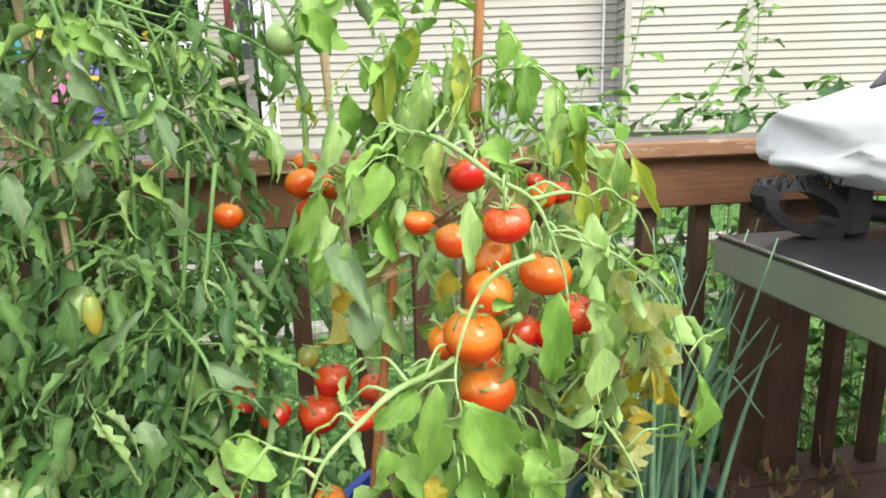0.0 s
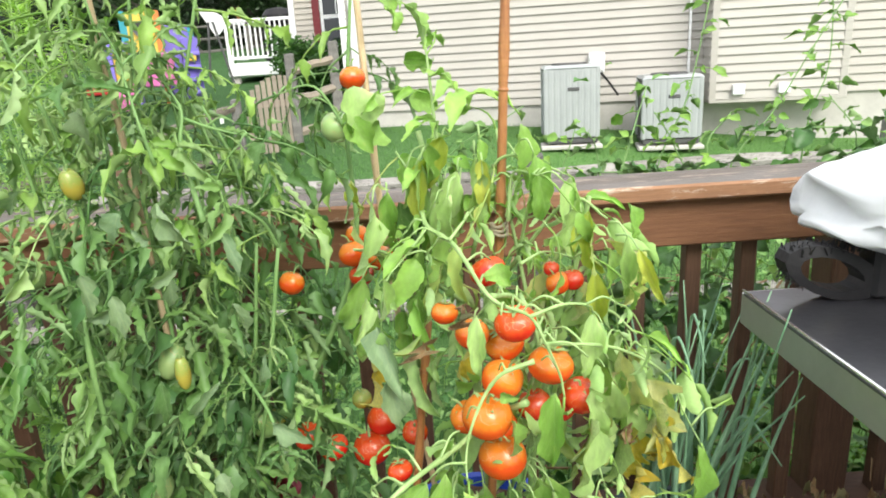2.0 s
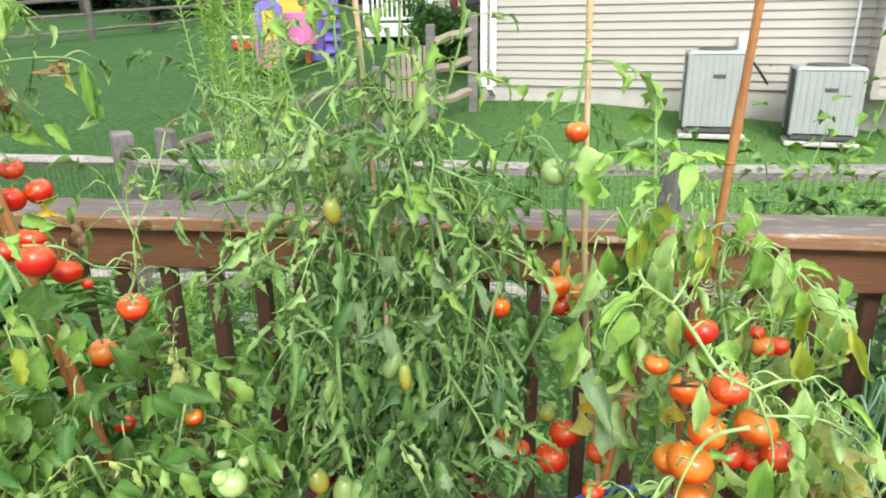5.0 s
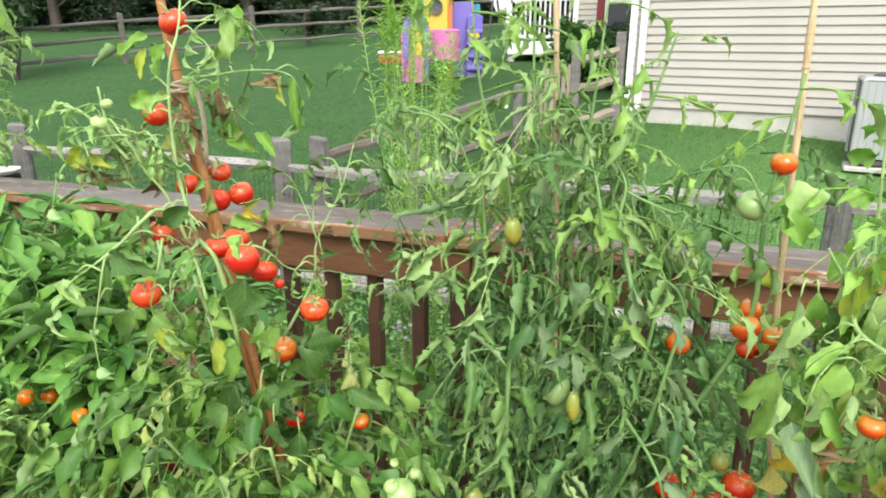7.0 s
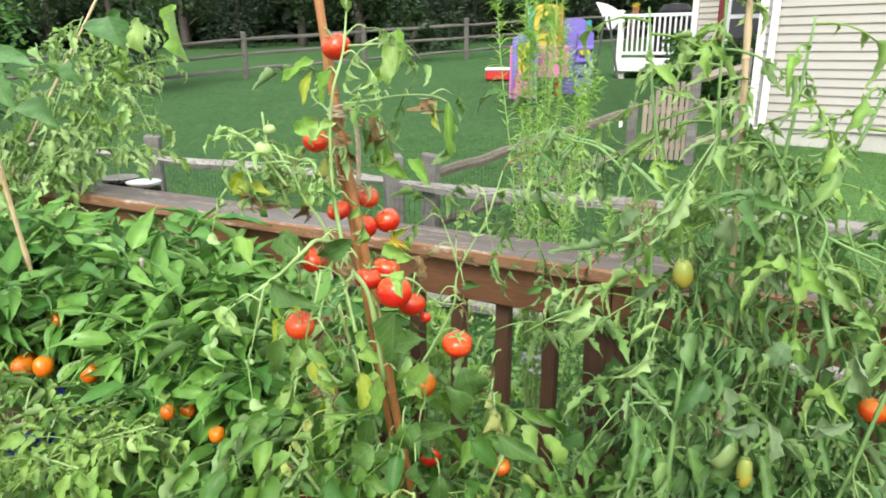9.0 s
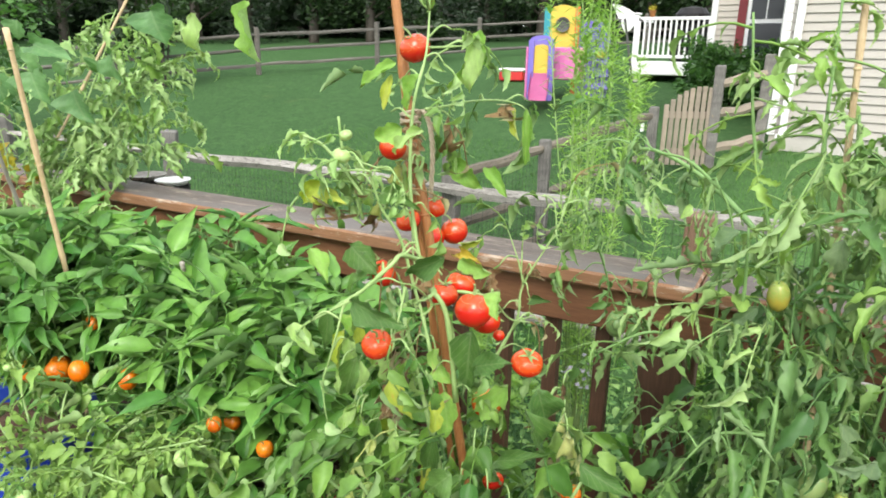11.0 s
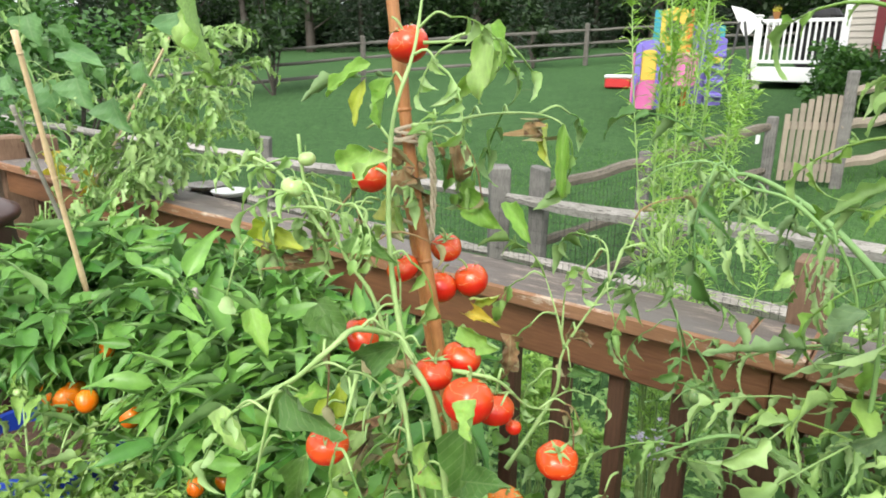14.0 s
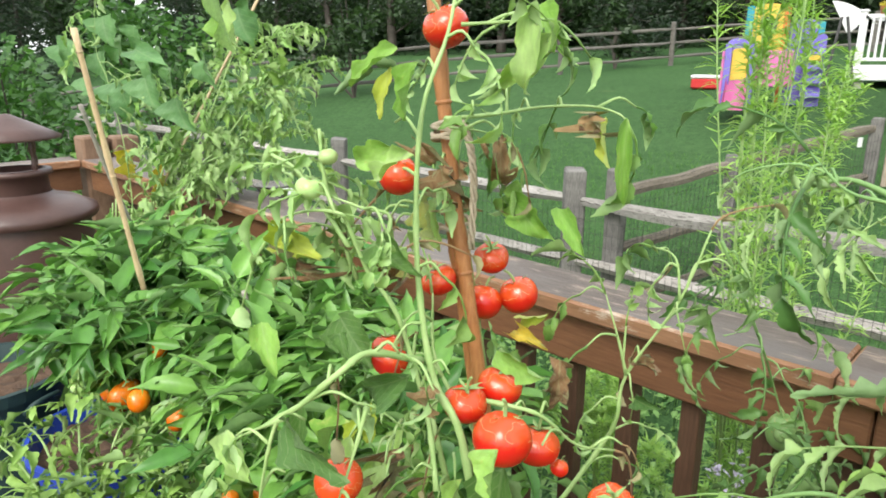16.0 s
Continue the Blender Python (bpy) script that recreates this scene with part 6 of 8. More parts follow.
def tomato_with_round_fruit():
    p = Plant("tomato_plant", (0.9, 1.4, 0.34), "wilting tomato plant with ripening orange fruit, staked in a tub", "tomato plant", 21)
    hang, fruit, stem = p.hang, p.fruit, p.stem
    p.twig = (tomato_leaves("lime", 570, 3, length=0.07, leaf=0.05, ratio=0.4, point=-0.1, pairs=1, rows=9, teeth=0.12, droop=0.9, hang=1.1, curl=1.0) + tomato_leaves("pale", 575, 2, length=0.07, leaf=0.05, ratio=0.36, point=-0.1, pairs=1, rows=9, teeth=0.12, droop=1.0, hang=1.3, curl=1.1), 0.06, (0.5, 0.95))
    hang((0.896, 1.321, 1.161), (0.900, 1.291, 1.074), 0.026, "yel")
    hang((0.964, 1.351, 1.210), (0.961, 1.348, 1.131), 0.038, "lit")
    hang((0.812, 1.337, 1.190), (0.818, 1.355, 1.111), 0.027, "lit")
    hang((0.783, 1.428, 1.162), (0.776, 1.397, 1.123), 0.033, "lit")
    hang((0.704, 1.480, 1.244), (0.714, 1.465, 1.181), 0.042, "lit")
    hang((0.681, 1.423, 1.126), (0.687, 1.419, 1.068), 0.029, "yel")
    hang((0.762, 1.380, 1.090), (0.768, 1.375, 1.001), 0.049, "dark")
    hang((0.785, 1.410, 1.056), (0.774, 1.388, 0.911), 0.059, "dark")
    hang((0.979, 1.298, 1.138), (0.994, 1.273, 1.067), 0.031, "lit")
    hang((1.044, 1.355, 1.121), (1.039, 1.324, 0.994), 0.031, "pale")
    hang((1.042, 1.234, 1.090), (1.043, 1.236, 0.994), 0.031, "yel")
    hang((0.891, 1.111, 1.059), (0.901, 1.098, 1.032), 0.037, "lit")
    hang((1.146, 1.376, 1.065), (1.162, 1.366, 1.008), 0.026, "lit")
    hang((1.031, 1.160, 0.961), (1.022, 1.144, 0.871), 0.032, "pale")
    hang((1.150, 1.379, 0.941), (1.154, 1.375, 0.881), 0.051, "lit")
    hang((1.145, 1.318, 0.972), (1.148, 1.292, 0.936), 0.031, "yel")
    hang((0.862, 1.096, 0.994), (0.854, 1.076, 0.912), 0.025, "pale")
    hang((0.845, 1.146, 0.991), (0.842, 1.114, 0.944), 0.024, "dead")
    hang((0.854, 1.221, 0.887), (0.837, 1.219, 0.828), 0.038, "yelw")
    hang((0.738, 1.206, 1.016), (0.736, 1.215, 0.947), 0.024, "pale")
    hang((0.701, 1.300, 0.954), (0.696, 1.241, 0.906), 0.027, "pale")
    hang((0.717, 1.250, 0.924), (0.747, 1.170, 0.844), 0.040, "grey")
    hang((0.733, 1.203, 0.856), (0.746, 1.169, 0.783), 0.045, "grey")
    hang((0.702, 1.279, 0.856), (0.714, 1.281, 0.739), 0.039, "yelw")
    hang((0.958, 1.072, 0.887), (0.953, 1.063, 0.780), 0.035, "lit")
    hang((1.021, 1.137, 0.855), (1.046, 1.118, 0.772), 0.027, "pale")
    hang((1.019, 1.122, 0.816), (1.015, 1.102, 0.695), 0.028, "pale")
    hang((1.122, 1.338, 0.782), (1.113, 1.287, 0.736), 0.043, "yelw")
    hang((1.132, 1.293, 0.803), (1.125, 1.249, 0.710), 0.045, "pyel")
    hang((1.169, 1.256, 0.789), (1.147, 1.224, 0.705), 0.037, "lit")
    hang((1.125, 1.259, 0.712), (1.131, 1.239, 0.629), 0.047, "yelw")
    hang((1.122, 1.228, 0.656), (1.125, 1.219, 0.575), 0.038, "yelw")
    hang((1.053, 1.180, 0.639), (1.020, 1.165, 0.568), 0.043, "dead")
    hang((1.093, 1.232, 0.716), (1.127, 1.224, 0.708), 0.040, "dead")
    hang((1.207, 1.191, 0.713), (1.207, 1.184, 0.604), 0.034, "lit")
    hang((1.130, 1.215, 0.863), (1.160, 1.209, 0.814), 0.029, "grey")
    hang((0.785, 0.994, 0.823), (0.742, 0.979, 0.780), 0.024, "lit")
    hang((0.808, 1.012, 0.819), (0.791, 1.012, 0.708), 0.039, "lit")
    hang((0.829, 0.971, 0.815), (0.869, 0.953, 0.720), 0.063, "lit")
    hang((0.844, 0.989, 0.804), (0.818, 0.979, 0.785), 0.035, "pale")
    hang((0.937, 1.113, 0.676), (0.939, 1.089, 0.627), 0.042, "lit")
    hang((0.746, 0.970, 0.780), (0.741, 0.954, 0.736), 0.032, "lit")
    hang((0.909, 1.136, 0.813), (0.916, 1.120, 0.759), 0.028, "lit")
    hang((0.785, 1.119, 0.791), (0.820, 1.079, 0.815), 0.024, "lit")
    hang((0.891, 1.116, 0.868), (0.911, 1.099, 0.866), 0.018, "lit")
    hang((0.636, 0.987, 0.775), (0.606, 0.967, 0.763), 0.049, "lit")
    hang((0.784, 1.061, 0.716), (0.784, 1.029, 0.681), 0.038, "lit")
    hang((0.808, 1.113, 0.648), (0.812, 1.089, 0.628), 0.032, "yelw")
    hang((0.790, 1.266, 0.879), (0.758, 1.222, 0.871), 0.023, "dead")
    fruit((0.823, 1.238, 0.945), 0.0215, "ora")
    fruit((0.861, 1.190, 0.929), 0.026, "ora")
    fruit((0.893, 1.252, 1.002), 0.028, "red")
    fruit((0.921, 1.160, 0.953), 0.03, "red")
    fruit((0.910, 1.215, 0.901), 0.0325, "ora")
    fruit((0.970, 1.160, 0.886), 0.034, "ora")
    fruit((0.901, 1.171, 0.862), 0.031, "ora")
    fruit((0.875, 1.155, 0.813), 0.037, "ora")
    fruit((0.847, 1.180, 0.799), 0.026, "ora")
    fruit((0.897, 1.210, 0.759), 0.03, "ora")
    fruit((0.897, 1.170, 0.732), 0.037, "ora")
    fruit((1.006, 1.283, 0.965), 0.02, "ora")
    fruit((1.030, 1.285, 0.968), 0.018, "red")
    fruit((0.999, 1.300, 0.984), 0.013, "red")
    fruit((1.018, 1.180, 0.822), 0.029, "red")
    fruit((0.955, 1.220, 0.789), 0.027, "red")
    fruit((0.993, 1.210, 0.786), 0.024, "red")
    fruit((0.735, 1.246, 0.669), 0.021, "red")
    fruit((0.757, 1.401, 0.643), 0.024, "red")
    fruit((0.679, 1.300, 0.510), 0.026, "ora")
    stem([(0.798, 1.350, 1.078), (0.806, 1.318, 1.061), (0.839, 1.234, 1.057), (0.856, 1.161, 1.047), (0.871, 1.093, 1.033), (0.889, 1.074, 1.018), (0.930, 1.085, 0.993), (0.949, 1.079, 0.956), (0.969, 1.089, 0.905), (0.974, 1.086, 0.874)], 0.0050, 0.0036)
    stem([(0.806, 1.318, 1.061), (0.773, 1.296, 1.027), (0.744, 1.256, 1.006)], 0.0036, 0.0023)
    stem([(0.836, 1.229, 1.061), (0.859, 1.258, 1.080), (0.887, 1.339, 1.089), (0.919, 1.366, 1.120)], 0.0033, 0.0020)
    stem([(0.883, 1.097, 1.020), (0.922, 1.179, 0.985), (0.958, 1.184, 0.939), (0.955, 1.172, 0.894), (0.948, 1.195, 0.835)], 0.0046, 0.0033)
    stem([(0.930, 1.085, 0.993), (0.979, 1.117, 0.994), (1.019, 1.140, 0.981), (1.031, 1.160, 0.961)], 0.0033, 0.0026)
    stem([(0.949, 1.079, 0.956), (1.043, 1.149, 0.915), (1.110, 1.193, 0.871), (1.166, 1.216, 0.820), (1.194, 1.223, 0.754), (1.217, 1.206, 0.706)], 0.0033, 0.0020)
    stem([(0.936, 1.095, 0.925), (0.893, 1.093, 0.911), (0.868, 1.094, 0.880), (0.847, 1.080, 0.840), (0.838, 1.074, 0.802), (0.837, 1.051, 0.779)], 0.0043, 0.0026)
    stem([(0.930, 1.135, 0.841), (0.889, 1.186, 0.794), (0.826, 1.109, 0.793), (0.765, 0.990, 0.827), (0.730, 0.967, 0.810), (0.694, 0.944, 0.786), (0.677, 0.944, 0.751)], 0.0059, 0.0040)
    stem([(1.049, 1.147, 0.680), (1.072, 1.139, 0.646), (1.092, 1.132, 0.604), (1.095, 1.116, 0.573)], 0.0030, 0.0020)
    stem([(1.000, 1.165, 0.718), (1.027, 1.152, 0.749), (1.049, 1.147, 0.680)], 0.0026, 0.0020)
    stem([(0.696, 0.958, 0.775), (0.655, 0.963, 0.788), (0.633, 0.979, 0.794)], 0.0026, 0.0020)
    stem([(0.981, 1.372, 0.428), (0.972, 1.354, 0.628), (0.985, 1.310, 0.795), (0.966, 1.324, 0.914), (0.955, 1.358, 0.993), (0.941, 1.394, 1.094), (0.935, 1.450, 1.194)], 0.0066, 0.0053)
    stem([(0.955, 1.358, 0.993), (0.981, 1.301, 1.139), (1.035, 1.334, 1.127)], 0.0040, 0.0026)
    stem([(0.938, 1.345, 1.055), (0.949, 1.357, 1.131), (0.978, 1.277, 1.140)], 0.0040, 0.0026)
    stem([(0.940, 1.230, 1.018), (0.988, 1.290, 1.016), (1.047, 1.314, 0.993)], 0.0033, 0.0020)
    p.drape((0.9, 1.35, 1.13), (0.17, 0.08, 0.08), 17, ("lit", "yel", "pale", "pale"), (0.06, 0.12), (0.26, 0.42))
    p.drape((1.06, 1.31, 1.0), (0.1, 0.08, 0.09), 19, ("lit", "pale", "pale", "yel", "pyel"), (0.06, 0.12), (0.26, 0.42))
    p.drape((0.74, 1.36, 0.98), (0.08, 0.06, 0.14), 10, ("lit", "lit", "pale"), (0.06, 0.12), (0.28, 0.45))
    p.drape((1.12, 1.25, 0.8), (0.06, 0.04, 0.16), 13, ("pyel", "pale", "pyel", "yelw", "pale"), (0.09, 0.15), (0.26, 0.38))
    p.drape((1.08, 1.2, 0.62), (0.05, 0.04, 0.1), 6, ("pyel", "pyel", "dead"), (0.08, 0.13), (0.35, 0.5))
    p.drape((1.03, 1.25, 0.84), (0.09, 0.05, 0.1), 9, ("pale", "lit", "pale"), (0.08, 0.13), (0.28, 0.45))
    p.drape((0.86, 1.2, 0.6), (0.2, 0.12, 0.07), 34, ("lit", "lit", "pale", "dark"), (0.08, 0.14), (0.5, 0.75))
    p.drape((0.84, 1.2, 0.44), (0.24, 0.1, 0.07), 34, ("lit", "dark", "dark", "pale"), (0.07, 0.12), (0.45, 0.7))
    big = tomato_leaves("lime", 500, 5, length=0.17, leaf=0.09, ratio=0.5, point=0.0, pairs=2, rows=9, teeth=0.1, droop=0.6, hang=0.7, curl=0.9)
    limp = tomato_leaves("limp", 530, 4, length=0.15, leaf=0.085, ratio=0.34, point=-0.12, pairs=2, rows=9, teeth=0.12, fold=0.8, droop=1.0, hang=1.3, curl=1.3)
    pale = tomato_leaves("pale", 520, 3, length=0.15, leaf=0.085, ratio=0.38, point=-0.12, pairs=2, rows=9, teeth=0.12, fold=0.8, droop=0.9, hang=1.1, curl=1.1)
    p.leafy([(0.9, 1.4, 0.38), (0.88, 1.42, 0.7), (0.84, 1.42, 1.0), (0.8, 1.44, 1.2)], big + pale, 0.055, (0.6, 1.0), -0.1, 0.009, 0.005)
    p.leafy([(0.92, 1.4, 0.38), (1.0, 1.4, 0.7), (1.06, 1.4, 0.95), (1.08, 1.38, 1.08)], pale + limp, 0.048, (0.6, 0.95), -0.2, 0.008, 0.004)
    p.leafy([(0.88, 1.38, 0.38), (0.8, 1.2, 0.5), (0.7, 1.05, 0.62), (0.62, 1.0, 0.66)], big, 0.05, (0.7, 1.0), 0.0, 0.007, 0.004)
    p.leafy([(0.92, 1.36, 0.38), (0.98, 1.2, 0.5), (1.02, 1.1, 0.58)], big, 0.05, (0.6, 0.9), -0.1, 0.006, 0.004)
    top = tomato_leaves("lime", 560, 4, length=0.13, leaf=0.075, ratio=0.38, point=-0.12, pairs=2, rows=9, teeth=0.12, fold=0.7, droop=0.9, hang=1.0, curl=1.0)
    for pts in (((0.86, 1.4, 0.95), (0.8, 1.4, 1.1), (0.76, 1.42, 1.17)), ((0.88, 1.4, 0.98), (0.92, 1.38, 1.14), (0.98, 1.36, 1.16)), ((0.94, 1.4, 0.95), (1.04, 1.36, 1.08), (1.1, 1.34, 1.05)),
                ((0.86, 1.4, 0.9), (0.74, 1.38, 1.0), (0.68, 1.36, 1.02)), ((0.98, 1.38, 0.8), (1.08, 1.32, 0.9), (1.14, 1.3, 0.86))):
        p.leafy(pts, top + pale[:1] + limp[:2], 0.042, (0.65, 1.05), -0.3, 0.004, 0.002)
    p.leafy([(0.84, 1.42, 1.0), (0.83, 1.44, 1.2), (0.82, 1.45, 1.36)], tomato_leaves("lime", 540, 3, length=0.1, leaf=0.05, pairs=2, teeth=0.05), 0.03, (0.7, 1.1), 0.3, 0.004, 0.002)


def plum_tomato():
    p = Plant("tomato_plant", (0.3, 1.5, 0.34), "dense dusty-green plum tomato plant with hanging fruit", "tomato plant", 22, STEM_DARK)
    hang, fruit, plum, stem = p.hang, p.fruit, p.plum, p.stem
    p.twig = (tomato_leaves("roma", 680, 4, length=0.1, leaf=0.05, ratio=0.44, pairs=3, teeth=0.24, droop=0.5, hang=0.6, curl=1.1, fold=0.7, point=0.6, rows=9), 0.045, (0.7, 1.2))
    hang((0.734, 1.464, 1.212), (0.711, 1.438, 1.178), 0.051, "lit")
    hang((0.699, 1.430, 1.281), (0.715, 1.415, 1.197), 0.072, "pale")
    hang((0.788, 1.502, 1.251), (0.839, 1.510, 1.241), 0.040, "lit")
    hang((0.783, 1.514, 1.315), (0.838, 1.508, 1.320), 0.039, "lit")
    hang((0.755, 1.532, 1.416), (0.784, 1.524, 1.374), 0.032, "lit")
    hang((0.512, 1.300, 0.818), (0.534, 1.283, 0.864), 0.020, "rgrey")
    hang((0.522, 1.192, 0.999), (0.545, 1.207, 0.935), 0.023, "rgrey")
    hang((0.517, 1.212, 1.094), (0.548, 1.178, 1.045), 0.026, "rgrey")
    hang((0.537, 1.253, 0.769), (0.596, 1.232, 0.732), 0.034, "rgrey")
    hang((0.460, 1.198, 0.719), (0.479, 1.177, 0.687), 0.032, "rgrey")
    hang((0.417, 1.199, 1.097), (0.404, 1.181, 1.110), 0.022, "rgrey")
    hang((0.441, 1.193, 1.042), (0.440, 1.184, 0.997), 0.029, "rgrey")
    hang((0.379, 1.146, 1.037), (0.399, 1.127, 0.979), 0.030, "rgrey")
    hang((0.472, 1.142, 1.069), (0.423, 1.135, 1.041), 0.021, "rgrey")
    hang((0.415, 1.255, 0.794), (0.462, 1.229, 0.854), 0.022, "rgrey")
    hang((0.401, 1.193, 0.885), (0.403, 1.180, 0.805), 0.030, "rdark")
    hang((0.562, 1.330, 1.208), (0.547, 1.308, 1.168), 0.036, "rdark")
    hang((0.692, 1.416, 1.233), (0.716, 1.408, 1.173), 0.049, "lit")
    hang((0.142, 1.366, 1.263), (0.097, 1.358, 1.214), 0.039, "rgrey")
    hang((0.288, 1.351, 1.274), (0.278, 1.343, 1.212), 0.041, "rgrey")
    hang((0.188, 1.316, 1.159), (0.148, 1.316, 1.114), 0.032, "rgrey")
    hang((0.362, 1.201, 1.009), (0.320, 1.177, 0.978), 0.034, "rgrey")
    hang((0.385, 1.197, 1.139), (0.369, 1.181, 1.099), 0.041, "rgrey")
    hang((0.461, 1.145, 1.159), (0.486, 1.142, 1.089), 0.032, "rgrey")
    hang((0.312, 1.200, 1.052), (0.335, 1.184, 0.990), 0.034, "rgrey")
    hang((0.072, 1.325, 1.304), (0.057, 1.311, 1.287), 0.016, "pale")
    fruit((0.672, 1.514, 0.926), 0.025, "red")
    fruit((0.662, 1.506, 0.971), 0.028, "ora")
    fruit((0.714, 1.475, 0.968), 0.025, "ora")
    fruit((0.669, 1.530, 1.000), 0.022, "ora")
    fruit((0.542, 1.493, 0.924), 0.024, "ora")
    fruit((0.590, 1.476, 0.575), 0.029, "red")
    fruit((0.665, 1.470, 0.572), 0.037, "red")
    fruit((0.691, 1.489, 0.624), 0.034, "red")
    fruit((0.551, 1.426, 0.636), 0.028, "red")
    fruit((0.688, 1.529, 1.291), 0.024, "ora")
    fruit((0.650, 1.553, 1.204), 0.031, "grn")
    plum((0.486, 1.492, 0.549), 0.026, 0.04, "green")
    plum((0.166, 1.335, 0.568), 0.023, 0.036, "mid")
    plum((0.222, 1.332, 0.544), 0.024, 0.04, "pale")
    plum((0.262, 1.335, 0.545), 0.026, 0.038, "pale")
    plum((0.356, 1.380, 0.808), 0.014, 0.034, "mid")
    plum((0.469, 1.500, 0.627), 0.027, 0.027, "mid")
    plum((0.280, 1.380, 0.574), 0.022, 0.03, "pale")
    plum((0.213, 1.420, 1.148), 0.018, 0.029, "mid")
    plum((0.315, 1.440, 0.805), 0.024, 0.036, "pale")
    plum((0.312, 1.470, 0.747), 0.026, 0.038, "green")
    plum((0.463, 1.450, 0.655), 0.024, 0.034, "green")
    plum((-0.140, 1.830, 0.872), 0.026, 0.036, "green")
    plum((-0.133, 1.800, 0.884), 0.012, 0.016, "green")
    plum((0.651, 1.500, 0.667), 0.02, 0.02, "mid")
    stem([(0.450, 1.337, 1.087), (0.432, 1.362, 1.145), (0.416, 1.385, 1.203), (0.421, 1.401, 1.257), (0.399, 1.424, 1.294)], 0.0059, 0.0040)
    stem([(0.420, 1.407, 1.246), (0.473, 1.391, 1.228), (0.557, 1.371, 1.207)], 0.0040, 0.0026)
    stem([(0.234, 1.322, 0.716), (0.237, 1.319, 0.911), (0.236, 1.356, 1.008), (0.236, 1.393, 1.085)], 0.0066, 0.0053)
    stem([(0.228, 1.322, 0.941), (0.154, 1.321, 0.919), (0.110, 1.298, 0.860)], 0.0040, 0.0026)
    stem([(0.097, 1.432, 1.318), (0.038, 1.450, 1.358), (-0.024, 1.474, 1.367), (-0.070, 1.490, 1.403)], 0.0040, 0.0026)
    stem([(-0.207, 1.630, 1.246), (-0.167, 1.733, 1.068), (-0.153, 1.813, 0.945), (-0.081, 1.830, 0.744), (-0.052, 1.830, 0.617)], 0.0033, 0.0020)
    stem([(0.536, 1.559, 1.260), (0.587, 1.547, 1.296), (0.650, 1.557, 1.304)], 0.0026, 0.0020)
    stem([(0.392, 1.330, 1.184), (0.382, 1.320, 1.257), (0.355, 1.360, 1.331)], 0.0040, 0.0026)
    shape = dict(rows=9, teeth=0.34, point=0.3)
    lv = tomato_leaves("roma", 600, 5, length=0.16, leaf=0.1, ratio=0.34, pairs=2, droop=0.7, hang=1.0, curl=0.5, fold=0.8, **shape) + tomato_leaves("roma", 606, 4, length=0.15, leaf=0.08, ratio=0.38, pairs=3, droop=0.15, hang=0.1, curl=0.8, fold=0.7, **shape)
    cu = tomato_leaves("grey", 620, 3, length=0.15, leaf=0.09, ratio=0.32, pairs=2, droop=0.8, hang=1.0, curl=0.8, fold=1.2, **shape)
    sm = tomato_leaves("lit", 650, 3, length=0.1, leaf=0.055, ratio=0.48, pairs=2, droop=0.4, hang=0.3, curl=1.4, fold=0.9, **shape) + tomato_leaves("grey", 640, 3, length=0.1, leaf=0.05, ratio=0.46, pairs=3, droop=0.3, hang=0.4, curl=1.3, fold=1.0, **shape)
    g = p.rng
    # paler young leaves for the top; sky light is in their colour too
    lu = sm + cu + lv[4:6] + tomato_leaves("grey", 670, 3, length=0.14, leaf=0.065, ratio=0.44, pairs=2, droop=0.6, hang=0.5, curl=1.3, fold=1.1, **shape) + tomato_leaves("lit", 675, 2, length=0.15, leaf=0.07, ratio=0.44, pairs=2, droop=0.3, hang=0.3, curl=1.1, fold=0.9, **shape)
    for k in range(10):
        dx, dy = -0.25 + 0.056 * k, g.uniform(-0.11, 0.11)
        top = 1.42 - (0.95 if dx > 0 else 0.5) * abs(dx + 0.02) + g.uniform(-0.08, 0.08)
        p.leafy([(0.32 + dx * 0.2, 1.5 + dy * 0.3, 0.36), (0.33 + dx * 0.6, 1.5 + dy, 0.7), (0.33 + dx * 0.85, 1.5 + dy, 1.02)],
                lv + lv + cu, 0.037, (0.65, 1.1), -0.15, 0.005, 0.0035)
        p.leafy([(0.33 + dx * 0.85, 1.5 + dy, 1.02), (0.32 + dx * 0.82, 1.49 + dy * 1.1, 0.4 * 1.02 + 0.6 * top), (0.3 + dx * 0.75, 1.48 + dy * 1.2, top)], lu, 0.036, (0.6, 1.1), 0.0, 0.0038, 0.0022)
    for dx, top in ((-0.15, 1.6), (-0.05, 1.64), (0.06, 1.58), (0.16, 1.52)):
        p.leafy([(0.29 + dx * 0.6, 1.45, 1.2), (0.29 + dx, 1.44, 1.4), (0.29 + dx * 1.2, 1.45, top)], sm, 0.03, (0.7, 1.2), 0.0, 0.004, 0.002)
    for pts in (((0.12, 1.45, 1.0), (0.02, 1.42, 1.04), (-0.08, 1.4, 0.98)), ((0.45, 1.4, 0.8), (0.52, 1.3, 0.76), (0.55, 1.24, 0.7))):
        p.leafy(pts, lv, 0.04, (0.6, 0.9), 0, 0.004, 0.002)
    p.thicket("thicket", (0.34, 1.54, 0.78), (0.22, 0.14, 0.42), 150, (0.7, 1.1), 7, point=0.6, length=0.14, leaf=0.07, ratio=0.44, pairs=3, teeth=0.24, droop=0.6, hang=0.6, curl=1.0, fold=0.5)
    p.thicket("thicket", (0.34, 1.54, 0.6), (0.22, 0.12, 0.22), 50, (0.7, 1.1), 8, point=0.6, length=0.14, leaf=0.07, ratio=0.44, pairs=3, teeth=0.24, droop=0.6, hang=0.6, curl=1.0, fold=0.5)
